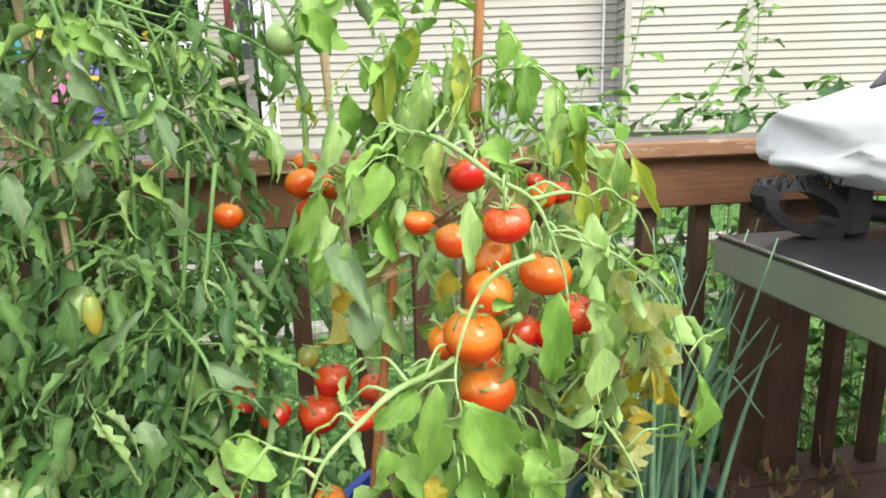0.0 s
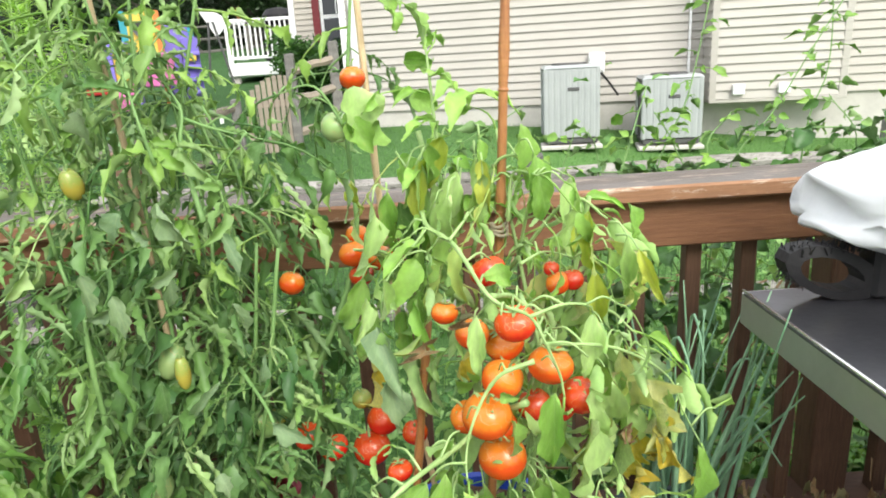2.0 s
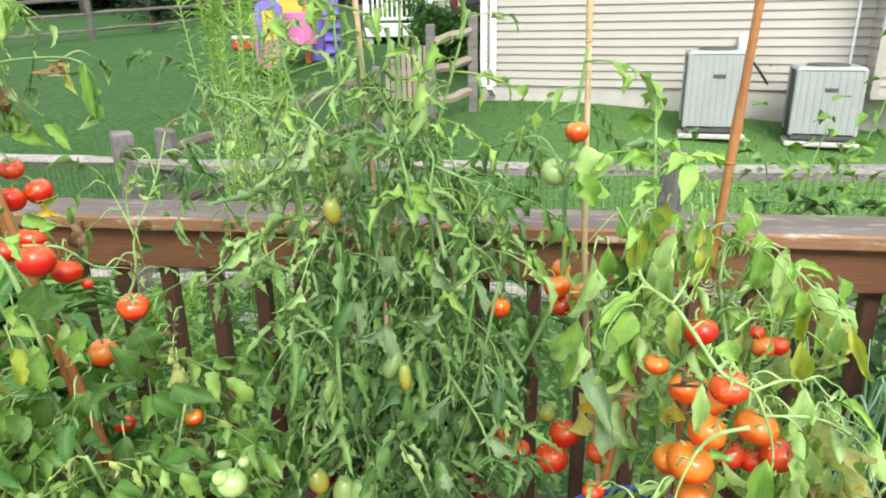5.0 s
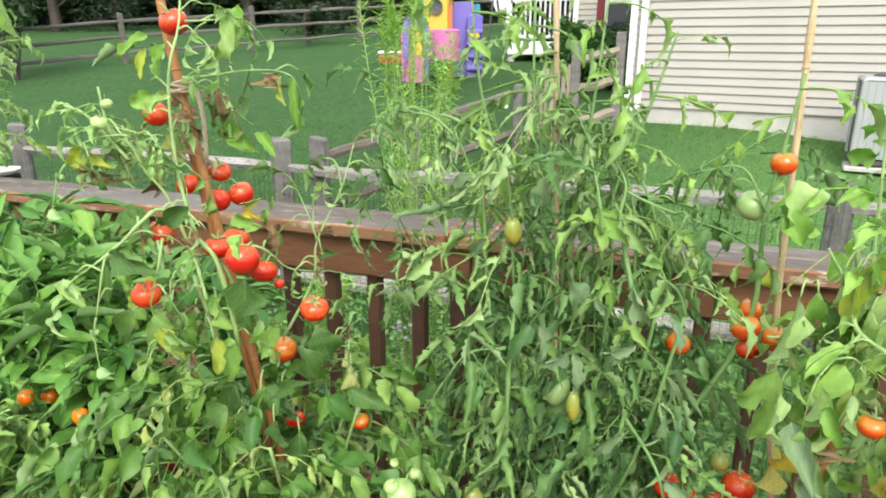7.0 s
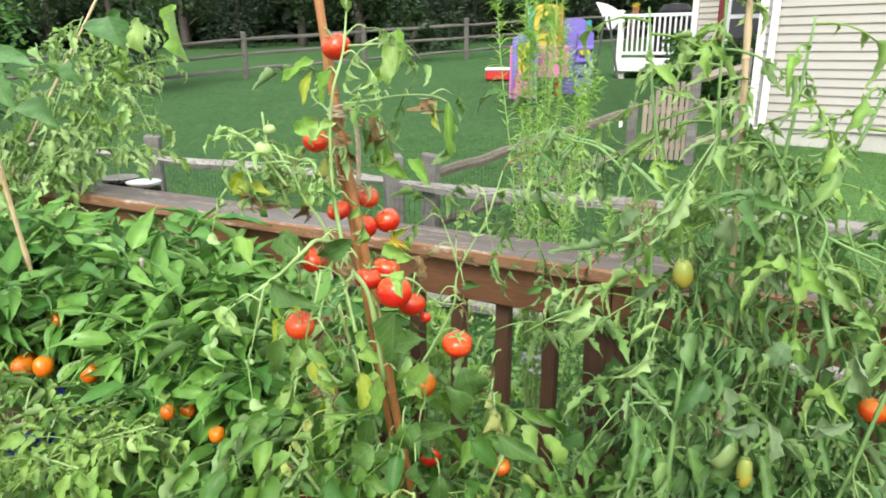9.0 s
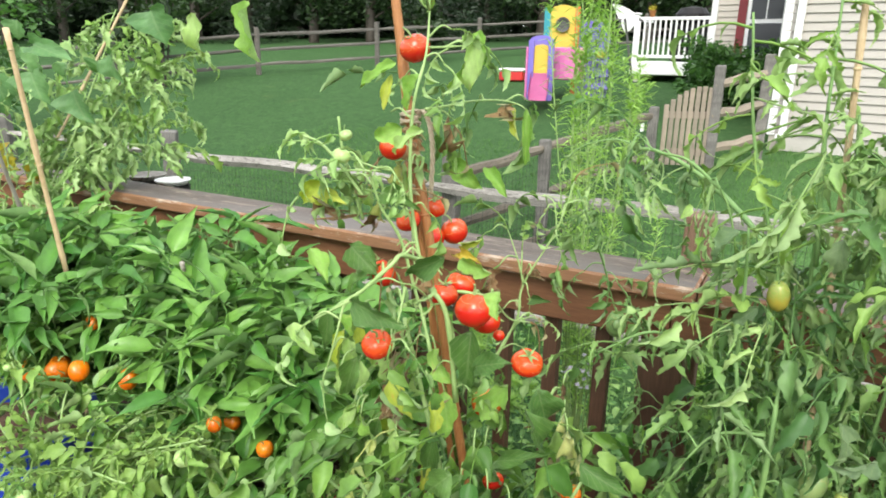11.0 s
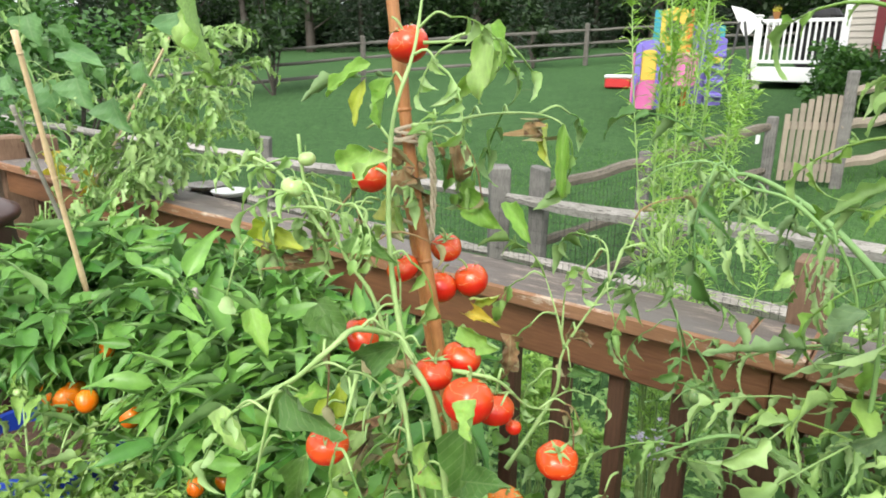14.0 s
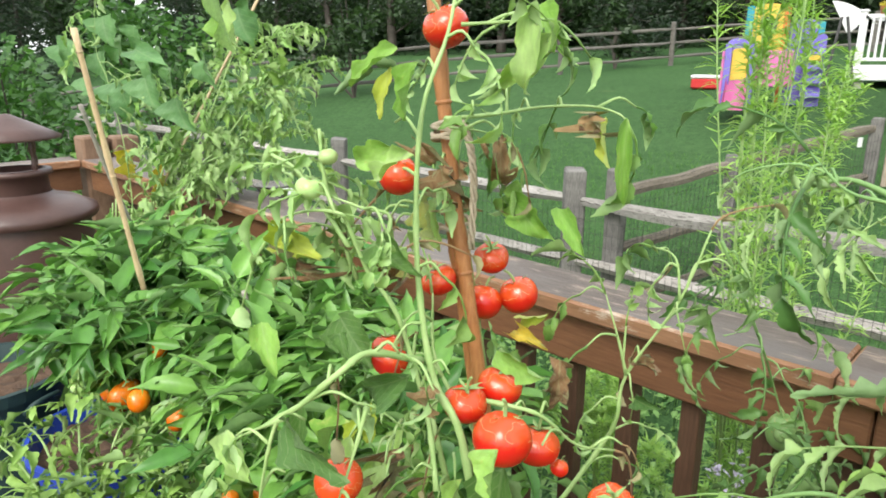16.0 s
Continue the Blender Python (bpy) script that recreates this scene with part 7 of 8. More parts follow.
    # a limp branch that hangs out over the rail
    p.leafy([(0.27, 1.56, 1.0), (0.19, 1.7, 1.14), (0.07, 1.848, 1.227), (-0.05, 1.93, 1.285), (-0.148, 1.984, 1.301), (-0.2, 1.97, 1.26)], cu + lu[-4:], 0.045, (0.6, 0.95), -0.6, 0.0075, 0.004, 0.35)
    p.leafy([(-0.148, 1.984, 1.301), (-0.22, 1.98, 1.32), (-0.3, 1.96, 1.3), (-0.34, 1.95, 1.26)], sm, 0.035, (0.5, 0.8), -0.3, 0.003, 0.0015)
    # the taller shoot at the second stake
    stem([(0.683, 1.580, 1.341), (0.634, 1.606, 1.304), (0.612, 1.601, 1.250)], 0.003, 0.002)
    lt = tomato_leaves("lit", 660, 4, length=0.12, leaf=0.06, ratio=0.42, pairs=2, rows=9, teeth=0.18, droop=0.6, hang=0.6)
    p.leafy([(0.5, 1.5, 0.6), (0.66, 1.51, 0.95), (0.67, 1.52, 1.2), (0.7, 1.53, 1.45)], lt + lv[:2], 0.05, (0.6, 1.0), 0.05, 0.007, 0.003)
    p.stem([(0.67, 1.52, 1.2), (0.62, 1.52, 1.28), (0.55, 1.52, 1.27)], 0.004, 0.003)


def tall_tomato():
    p = Plant("tomato_plant", (-0.22, 1.3, 0.34), "leggy tomato plant with clusters of split ripe red fruit", "tomato plant", 23)
    hang, fruit, stem = p.hang, p.fruit, p.stem
    p.twig = (tomato_leaves("mix", 740, 3, length=0.08, leaf=0.045, ratio=0.5, pairs=2, teeth=0.1, droop=0.7, hang=0.7, curl=1.2) + tomato_leaves("pale", 745, 3, length=0.07, leaf=0.04, ratio=0.45, pairs=2, teeth=0.1, droop=0.8, hang=0.9, curl=1.6) + tomato_leaves("dead", 748, 1, length=0.06, leaf=0.035, ratio=0.4, pairs=1, teeth=0.1, droop=1.2, hang=1.3, curl=2.2), 0.05, (0.45, 0.95))
    hang((-0.367, 1.140, 1.514), (-0.416, 1.113, 1.480), 0.021, "lit")
    hang((-0.311, 1.114, 1.500), (-0.333, 1.108, 1.451), 0.026, "lit")
    hang((-0.379, 1.143, 1.495), (-0.376, 1.118, 1.447), 0.017, "yel")
    hang((-0.290, 1.260, 1.546), (-0.285, 1.250, 1.469), 0.035, "pale")
    hang((-0.284, 1.289, 1.529), (-0.336, 1.271, 1.469), 0.030, "pale")
    hang((-0.334, 1.319, 1.562), (-0.293, 1.313, 1.524), 0.038, "lit")
    hang((-0.316, 1.345, 1.544), (-0.282, 1.327, 1.500), 0.016, "lit")
    hang((-0.329, 1.097, 1.420), (-0.360, 1.078, 1.399), 0.033, "lit")
    hang((-0.281, 1.074, 1.423), (-0.325, 1.057, 1.389), 0.024, "pale")
    hang((-0.359, 1.168, 1.416), (-0.343, 1.148, 1.393), 0.027, "dead")
    hang((-0.362, 1.304, 1.415), (-0.339, 1.273, 1.314), 0.035, "dead")
    hang((-0.267, 1.350, 1.444), (-0.265, 1.348, 1.387), 0.035, "dead")
    hang((-0.259, 1.370, 1.437), (-0.247, 1.344, 1.388), 0.023, "yel")
    hang((-0.240, 1.386, 1.435), (-0.235, 1.368, 1.333), 0.021, "lit")
    hang((-0.380, 1.298, 1.404), (-0.371, 1.284, 1.392), 0.012, "dead")
    hang((-0.357, 1.322, 1.333), (-0.303, 1.306, 1.298), 0.041, "lit")
    hang((-0.293, 1.330, 1.330), (-0.240, 1.304, 1.297), 0.023, "lit")
    hang((-0.356, 1.339, 1.349), (-0.341, 1.296, 1.335), 0.041, "lit")
    hang((-0.194, 0.989, 1.264), (-0.262, 0.973, 1.223), 0.028, "dark")
    hang((-0.373, 1.108, 1.315), (-0.309, 1.097, 1.296), 0.041, "dark")
    hang((-0.438, 1.107, 1.214), (-0.379, 1.092, 1.181), 0.045, "dark")
    hang((-0.459, 1.067, 1.329), (-0.498, 1.054, 1.295), 0.038, "yel")
    hang((-0.484, 1.068, 1.309), (-0.418, 1.051, 1.299), 0.031, "yel")
    hang((-0.460, 1.065, 1.290), (-0.416, 1.053, 1.268), 0.047, "dead")
    hang((-0.441, 1.007, 1.235), (-0.400, 0.991, 1.196), 0.030, "lit")
    hang((-0.437, 0.955, 1.130), (-0.396, 0.941, 1.090), 0.029, "pale")
    hang((-0.329, 0.959, 1.186), (-0.245, 0.943, 1.164), 0.034, "dark")
    hang((-0.279, 1.205, 1.189), (-0.225, 1.197, 1.178), 0.032, "lit")
    hang((-0.337, 1.324, 1.178), (-0.290, 1.302, 1.193), 0.021, "yel")
    hang((-0.345, 1.312, 1.158), (-0.287, 1.302, 1.168), 0.022, "yelw")
    hang((-0.371, 1.057, 1.228), (-0.344, 1.042, 1.210), 0.020, "dark")
    hang((-0.270, 1.318, 1.141), (-0.257, 1.299, 1.075), 0.036, "dead")
    hang((-0.254, 1.520, 1.087), (-0.256, 1.507, 1.047), 0.042, "dead")
    hang((-0.290, 1.108, 1.180), (-0.276, 1.091, 1.154), 0.026, "dead")
    hang((-0.122, 1.012, 1.222), (-0.122, 0.995, 1.190), 0.029, "lit")
    hang((-0.244, 1.472, 1.037), (-0.201, 1.455, 1.041), 0.024, "dark")
    hang((-0.230, 1.158, 1.085), (-0.233, 1.142, 0.983), 0.056, "dark")
    hang((-0.372, 1.058, 1.128), (-0.414, 1.042, 1.084), 0.039, "lit")
    hang((-0.358, 1.007, 1.067), (-0.382, 0.990, 0.985), 0.030, "dark")
    hang((-0.298, 1.011, 1.045), (-0.253, 0.993, 0.995), 0.029, "yel")
    hang((-0.198, 1.106, 1.049), (-0.141, 1.087, 1.081), 0.037, "dark")
    hang((-0.159, 1.155, 1.005), (-0.221, 1.139, 0.932), 0.048, "lit")
    hang((-0.142, 1.258, 0.952), (-0.115, 1.258, 0.876), 0.065, "dark")
    hang((-0.125, 1.154, 0.970), (-0.085, 1.166, 0.874), 0.039, "dark")
    hang((-0.166, 1.125, 0.874), (-0.075, 1.102, 0.925), 0.029, "dark")
    hang((-0.196, 1.026, 0.899), (-0.234, 0.997, 0.861), 0.044, "dark")
    hang((-0.035, 1.177, 0.883), (0.055, 1.164, 0.851), 0.034, "dark")
    hang((-0.446, 1.054, 1.118), (-0.446, 1.039, 1.047), 0.024, "dark")
    fruit((-0.386, 1.232, 1.537), 0.0262, "red")
    fruit((-0.380, 1.152, 1.381), 0.023, "red")
    fruit((-0.416, 1.060, 1.375), 0.0145, "grn")
    fruit((-0.436, 1.100, 1.401), 0.011, "grn")
    fruit((-0.406, 1.343, 1.241), 0.0245, "red")
    fruit((-0.401, 1.235, 1.236), 0.0235, "red")
    fruit((-0.399, 1.319, 1.185), 0.0265, "red")
    fruit((-0.368, 1.357, 1.193), 0.027, "red")
    fruit((-0.416, 1.160, 1.165), 0.0185, "red")
    fruit((-0.399, 1.149, 1.157), 0.022, "red")
    fruit((-0.276, 1.206, 1.145), 0.026, "red")
    fruit((-0.282, 1.155, 1.141), 0.0255, "red")
    fruit((-0.221, 1.144, 1.129), 0.0305, "red")
    fruit((-0.235, 1.224, 1.078), 0.028, "red")
    fruit((-0.320, 1.010, 1.098), 0.0245, "red")
    fruit((-0.192, 1.332, 0.961), 0.0305, "red")
    fruit((-0.219, 1.250, 1.044), 0.011, "red")
    fruit((-0.572, 1.413, 0.674), 0.031, "red")
    fruit((-0.644, 1.393, 0.651), 0.028, "red")
    fruit((-0.597, 1.443, 0.679), 0.022, "red")
    fruit((-0.265, 1.313, 0.863), 0.03, "ora")
    fruit((-0.077, 1.300, 0.730), 0.02, "ora")
    fruit((-0.238, 1.300, 0.701), 0.022, "red")
    fruit((0.103, 1.094, 0.746), 0.026, "grn")
    fruit((0.127, 1.100, 0.788), 0.01, "grn")
    fruit((0.088, 1.100, 0.800), 0.008, "grn")
    fruit((0.091, 1.080, 0.766), 0.014, "grn")
    stem([(-0.254, 1.154, 0.948), (-0.262, 1.128, 1.117), (-0.301, 1.128, 1.168), (-0.322, 1.129, 1.241), (-0.338, 1.137, 1.335), (-0.338, 1.147, 1.450), (-0.337, 1.184, 1.528), (-0.349, 1.215, 1.595)], 0.0059, 0.0040)
    stem([(-0.281, 1.109, 1.055), (-0.307, 1.125, 1.113), (-0.322, 1.128, 1.148), (-0.340, 1.110, 1.241), (-0.360, 1.088, 1.291), (-0.367, 1.070, 1.342), (-0.365, 1.059, 1.356), (-0.419, 1.060, 1.350), (-0.471, 1.057, 1.332), (-0.503, 1.056, 1.300)], 0.0040, 0.0026)
    stem([(-0.280, 1.087, 1.216), (-0.283, 1.025, 1.244), (-0.279, 0.987, 1.239), (-0.314, 0.967, 1.201), (-0.340, 0.959, 1.179), (-0.347, 0.947, 1.136), (-0.367, 0.946, 1.075)], 0.0046, 0.0033)
    stem([(-0.329, 0.959, 1.186), (-0.402, 0.955, 1.139)], 0.0033, 0.0026)
    stem([(-0.336, 1.431, 0.833), (-0.297, 1.486, 0.933), (-0.273, 1.481, 0.991), (-0.268, 1.489, 1.060), (-0.209, 1.510, 1.185), (-0.188, 1.539, 1.283)], 0.0050, 0.0033)
    stem([(-0.268, 1.489, 1.060), (-0.281, 1.480, 1.118), (-0.309, 1.485, 1.178)], 0.0033, 0.0020)
    stem([(-0.209, 1.510, 1.185), (-0.222, 1.513, 1.242), (-0.265, 1.528, 1.248)], 0.0026, 0.0020)
    stem([(-0.295, 1.150, 1.149), (-0.245, 1.186, 1.140), (-0.219, 1.211, 1.127), (-0.205, 1.261, 1.076), (-0.184, 1.313, 1.054)], 0.0040, 0.0026)
    stem([(-0.330, 1.173, 1.443), (-0.341, 1.263, 1.442), (-0.329, 1.341, 1.447), (-0.293, 1.392, 1.447), (-0.254, 1.393, 1.439), (-0.244, 1.399, 1.425)], 0.0030, 0.0020)
    stem([(-0.353, 1.221, 1.538), (-0.318, 1.258, 1.541), (-0.305, 1.302, 1.545)], 0.0026, 0.0020)
    stem([(-0.344, 1.195, 1.432), (-0.375, 1.282, 1.419), (-0.360, 1.301, 1.412)], 0.0020, 0.0013)
    stem([(-0.355, 1.089, 1.292), (-0.353, 1.115, 1.343), (-0.371, 1.093, 1.355), (-0.394, 1.072, 1.367)], 0.0033, 0.0026)
    stem([(-0.267, 1.007, 1.203), (-0.267, 0.991, 1.165), (-0.274, 0.977, 1.120)], 0.0030, 0.0020)
    stem([(-0.282, 1.205, 0.981), (-0.281, 1.174, 1.089), (-0.346, 1.174, 1.164), (-0.365, 1.188, 1.240)], 0.0040, 0.0033)
    p.drape((-0.42, 1.14, 0.98), (0.16, 0.08, 0.13), 22, ("pale", "lit", "yel", "pale", "dead"), (0.04, 0.08))
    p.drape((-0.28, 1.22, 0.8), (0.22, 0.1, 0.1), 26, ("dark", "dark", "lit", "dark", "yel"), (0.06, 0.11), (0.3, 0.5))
    p.drape((-0.44, 1.25, 1.3), (0.08, 0.05, 0.12), 10, ("dead", "dead", "pale", "pyel"), (0.04, 0.08), (0.3, 0.5))
    p.drape((-0.12, 1.34, 0.84), (0.06, 0.05, 0.12), 10, ("dead", "pyel", "pale"), (0.05, 0.09), (0.3, 0.5))
    lv = tomato_leaves("dark", 706, 2, length=0.16, leaf=0.08, ratio=0.5, pairs=2, rows=9, teeth=0.16, droop=0.4, hang=0.4, fold=0.7) + tomato_leaves("mix", 700, 5, length=0.15, leaf=0.075, ratio=0.5, pairs=2, rows=9, teeth=0.16, droop=0.5, hang=0.5, fold=0.7)
    lp = tomato_leaves("limp", 715, 3, length=0.13, leaf=0.075, ratio=0.38, pairs=2, rows=9, teeth=0.14, droop=0.8, hang=0.9, curl=1.2)
    dr = tomato_leaves("dead", 720, 2, length=0.1, leaf=0.05, ratio=0.4, pairs=2, teeth=0.1, droop=1.2, hang=1.2, curl=2.0)
    g = p.rng
    for k in range(7):
        a = k * 0.9
        dx, dy = 0.28 * math.cos(a), 0.2 * math.sin(a)
        p.leafy([(-0.22, 1.3, 0.36), (-0.28 + dx * 0.5, 1.26 + dy * 0.5, 0.55), (-0.32 + dx, 1.22 + dy, 0.75 + g.uniform(-0.1, 0.1))], lv + lp + dr[:1], 0.034, (0.6, 1.05), 0.0, 0.006, 0.003)
    p.leafy([(-0.3, 1.25, 0.6), (-0.36, 1.24, 0.85), (-0.4, 1.22, 1.05)], lv + dr, 0.06, (0.5, 0.8), -0.1, 0.006, 0.004)
    young = tomato_leaves("pale", 730, 4, length=0.06, leaf=0.032, ratio=0.5, pairs=2, teeth=0.1, droop=0.5, hang=0.5, curl=1.2)
    p.leafy([(-0.4, 1.1, 1.3), (-0.46, 1.08, 1.38), (-0.5, 1.07, 1.4)], young, 0.016, (0.7, 1.1), 0.3, 0.003, 0.002)
    p.leafy([(-0.42, 1.12, 1.26), (-0.44, 1.1, 1.36), (-0.45, 1.1, 1.43)], young, 0.02, (0.7, 1.1), 0.3, 0.003, 0.002)
    p.leafy([(-0.38, 1.3, 1.1), (-0.44, 1.32, 1.3), (-0.46, 1.3, 1.5)], lv, 0.07, (0.4, 0.6), -0.2, 0.005, 0.003)
    p.leafy([(-0.2, 1.3, 0.5), (-0.05, 1.2, 0.62), (0.06, 1.1, 0.68), (0.12, 1.05, 0.64)], lv, 0.05, (0.6, 0.9), 0, 0.005, 0.003)
    fill(p, lv + lv + lv + lp, (-0.27, 1.17, 0.7), (0.36, 0.2, 0.24), 75, (0.7, 1.1), 0.0)
    p.thicket("thicket_green", (-0.25, 1.26, 0.62), (0.42, 0.24, 0.27), 150, (0.7, 1.1), 9, length=0.13, leaf=0.07, ratio=0.5, pairs=2, teeth=0.06, droop=0.5, hang=0.5)


def pepper_leaf_meshes():
    out = []
    for i in range(6):
        rng = random.Random(800 + i)
        V, Fc = [], []
        for k in range(7):
            a = 2.4 * k + rng.uniform(-0.4, 0.4)
            d = (math.cos(a), math.sin(a), rng.uniform(-0.6, 0.7))
            st = Vector(d) * 0.025
            tube([Vector((0, 0, 0.004 * k)), st + Vector((0, 0, 0.004 * k))], 0.0016, 0.0012, 4, V, Fc)
            L = rng.uniform(0.07, 0.14)
            leaflet(V, Fc, aim(st + Vector((0, 0, 0.004 * k)), d, rng.uniform(-0.9, 0.9)), L, L * rng.uniform(0.29, 0.37), rng, 0.0, rng.uniform(0.2, 0.6), rng.uniform(0.1, 1.0), 8, 0.9, 0.05, point=0.6, twist=0.8)
        out.append(two_sided("shoot", V, Fc, LEAF["pepper"]))
    return out


PEPPER_LEAVES = pepper_leaf_meshes()


def pepper(base, spread_, top, count, label, seed, fruits=()):
    p = Plant("pepper_plant", base, label, "pepper plant", seed, STEM_DARK)
    g = p.rng
    for at, r in fruits:
        p.fruit(at, r, "pep")
        p.trusses.append((Vector(at) + Vector((0.03, -0.08, 0.05)), r + 0.045))
    for k in range(count):
        a = 2.4 * k
        q = math.sqrt((k + 0.5) / count)
        x, y = base[0] + spread_[0] * q * math.cos(a), base[1] + spread_[1] * q * math.sin(a)
        z = top - 0.16 * q * q + g.uniform(-0.06, 0.05)
        mid = (base[0] + (x - base[0]) * 0.45, base[1] + (y - base[1]) * 0.45, base[2] + (z - base[2]) * 0.55)
        V, Fc = tube(smooth_line([base, mid, (x, y, z)], 4), 0.006, 0.0025, 6)
        link("stem", mesh_of("stem", V, Fc, STEM_DARK, smooth=True), p.ob)
        n = 8
        for j in range(n):
            s = 0.35 + 0.65 * j / (n - 1)
            pos = Vector(mid).lerp(Vector((x, y, z)), max(0, (s - 0.45) / 0.55)) if s > 0.45 else Vector(base).lerp(Vector(mid), s / 0.45)
            pos += Vector((g.uniform(-0.04, 0.04), g.uniform(-0.04, 0.04), g.uniform(-0.03, 0.03)))
            sc = g.uniform(0.9, 1.3)
            m = Matrix.Translation(pos) @ Euler((g.uniform(-0.5, 0.5), g.uniform(-0.5, 0.5), g.uniform(0, 6.28))).to_matrix().to_4x4() @ Matrix.Diagonal((sc, sc, sc, 1))
            if p.free(pos):
                link("shoot", g.choice(PEPPER_LEAVES), p.ob, m)
    return p


def peppers():
    p = pepper((-1.84, 1.4, 0.3), (0.4, 0.32), 0.95, 44, "bushy bright-green pepper plant with orange peppers", 24,
               (((-1.54, 1.205, 0.65), 0.034), ((-1.598, 1.25, 0.63), 0.032), ((-1.46, 1.22, 0.668), 0.027), ((-1.68, 1.25, 0.6), 0.03), ((-1.495, 1.3, 0.77), 0.022), ((-1.273, 1.239, 0.683), 0.026), ((-1.75, 1.25, 0.58), 0.034)))
    for k in range(46):
        g = p.rng
        pos = (-1.75 + g.uniform(-0.38, 0.38), 1.36 + g.uniform(-0.16, 0.2), 0.68 + g.uniform(-0.1, 0.16))
        sc = g.uniform(0.8, 1.15)
        if p.free(Vector(pos)):
            link("shoot", g.choice(PEPPER_LEAVES), p.ob, Matrix.Translation(pos) @ Euler((g.uniform(-0.5, 0.5), g.uniform(-0.5, 0.5), g.uniform(0, 6.28))).to_matrix().to_4x4() @ Matrix.Diagonal((sc, sc, sc, 1)))
    q = pepper((-0.95, 1.5, 0.34), (0.48, 0.3), 0.9, 50, "bushy bright-green pepper plant over a red tub", 25,
               (((-1.069, 1.3, 0.56), 0.02), ((-0.9, 1.24, 0.665), 0.019), ((-0.86, 1.15, 0.72), 0.017), ((-0.76, 1.2, 0.66), 0.019)))
    pepper((-1.38, 1.56, 0.02), (0.34, 0.28), 0.97, 36, "bushy bright-green pepper plant between two tubs", 29)
    for k in range(54):
        g = q.rng
        pos = (-0.98 + g.uniform(-0.34, 0.3), 1.26 + g.uniform(-0.08, 0.08), 0.46 + g.uniform(-0.16, 0.16))
        sc = g.uniform(0.8, 1.15)
        if q.free(Vector(pos)):
            link("shoot", g.choice(PEPPER_LEAVES), q.ob, Matrix.Translation(pos) @ Euler((g.uniform(-0.2, 0.7), g.uniform(-0.5, 0.5), g.uniform(0, 6.28))).to_matrix().to_4x4() @ Matrix.Diagonal((sc, sc, sc, 1)))


def small_tomato():
    p = Plant("tomato_plant", (-1.3, 1.0, 0.29), "small trailing tomato plant with tiny green fruit", "tomato plant", 26)
    sm = tomato_leaves("lit", 900, 4, length=0.12, leaf=0.06, ratio=0.5, pairs=2, teeth=0.2, rows=9, droop=0.4, hang=0.4, curl=0.9, fold=0.6) + tomato_leaves("mix", 905, 3, length=0.12, leaf=0.06, ratio=0.52, pairs=2, teeth=0.2, rows=9, droop=0.3, hang=0.2, curl=0.7, fold=0.5)
    g = p.rng
    for k in range(14):
        a = 0.57 * k
        dx, dy = 0.44 * math.cos(a), 0.26 * math.sin(a)
        z = 0.68 + g.uniform(-0.08, 0.08)
        p.leafy([(-1.3, 1.0, 0.31), (-1.28 + dx * 0.45, 1.04 + dy * 0.45, 0.6), (-1.25 + dx, 1.08 + dy, z)], sm, 0.026, (0.65, 1.05), 0.1, 0.004, 0.002)
        if k % 2:
            p.fruit((-1.25 + dx * 0.9, 1.06 + dy * 0.9, z - 0.05), g.uniform(0.013, 0.021), "grn")


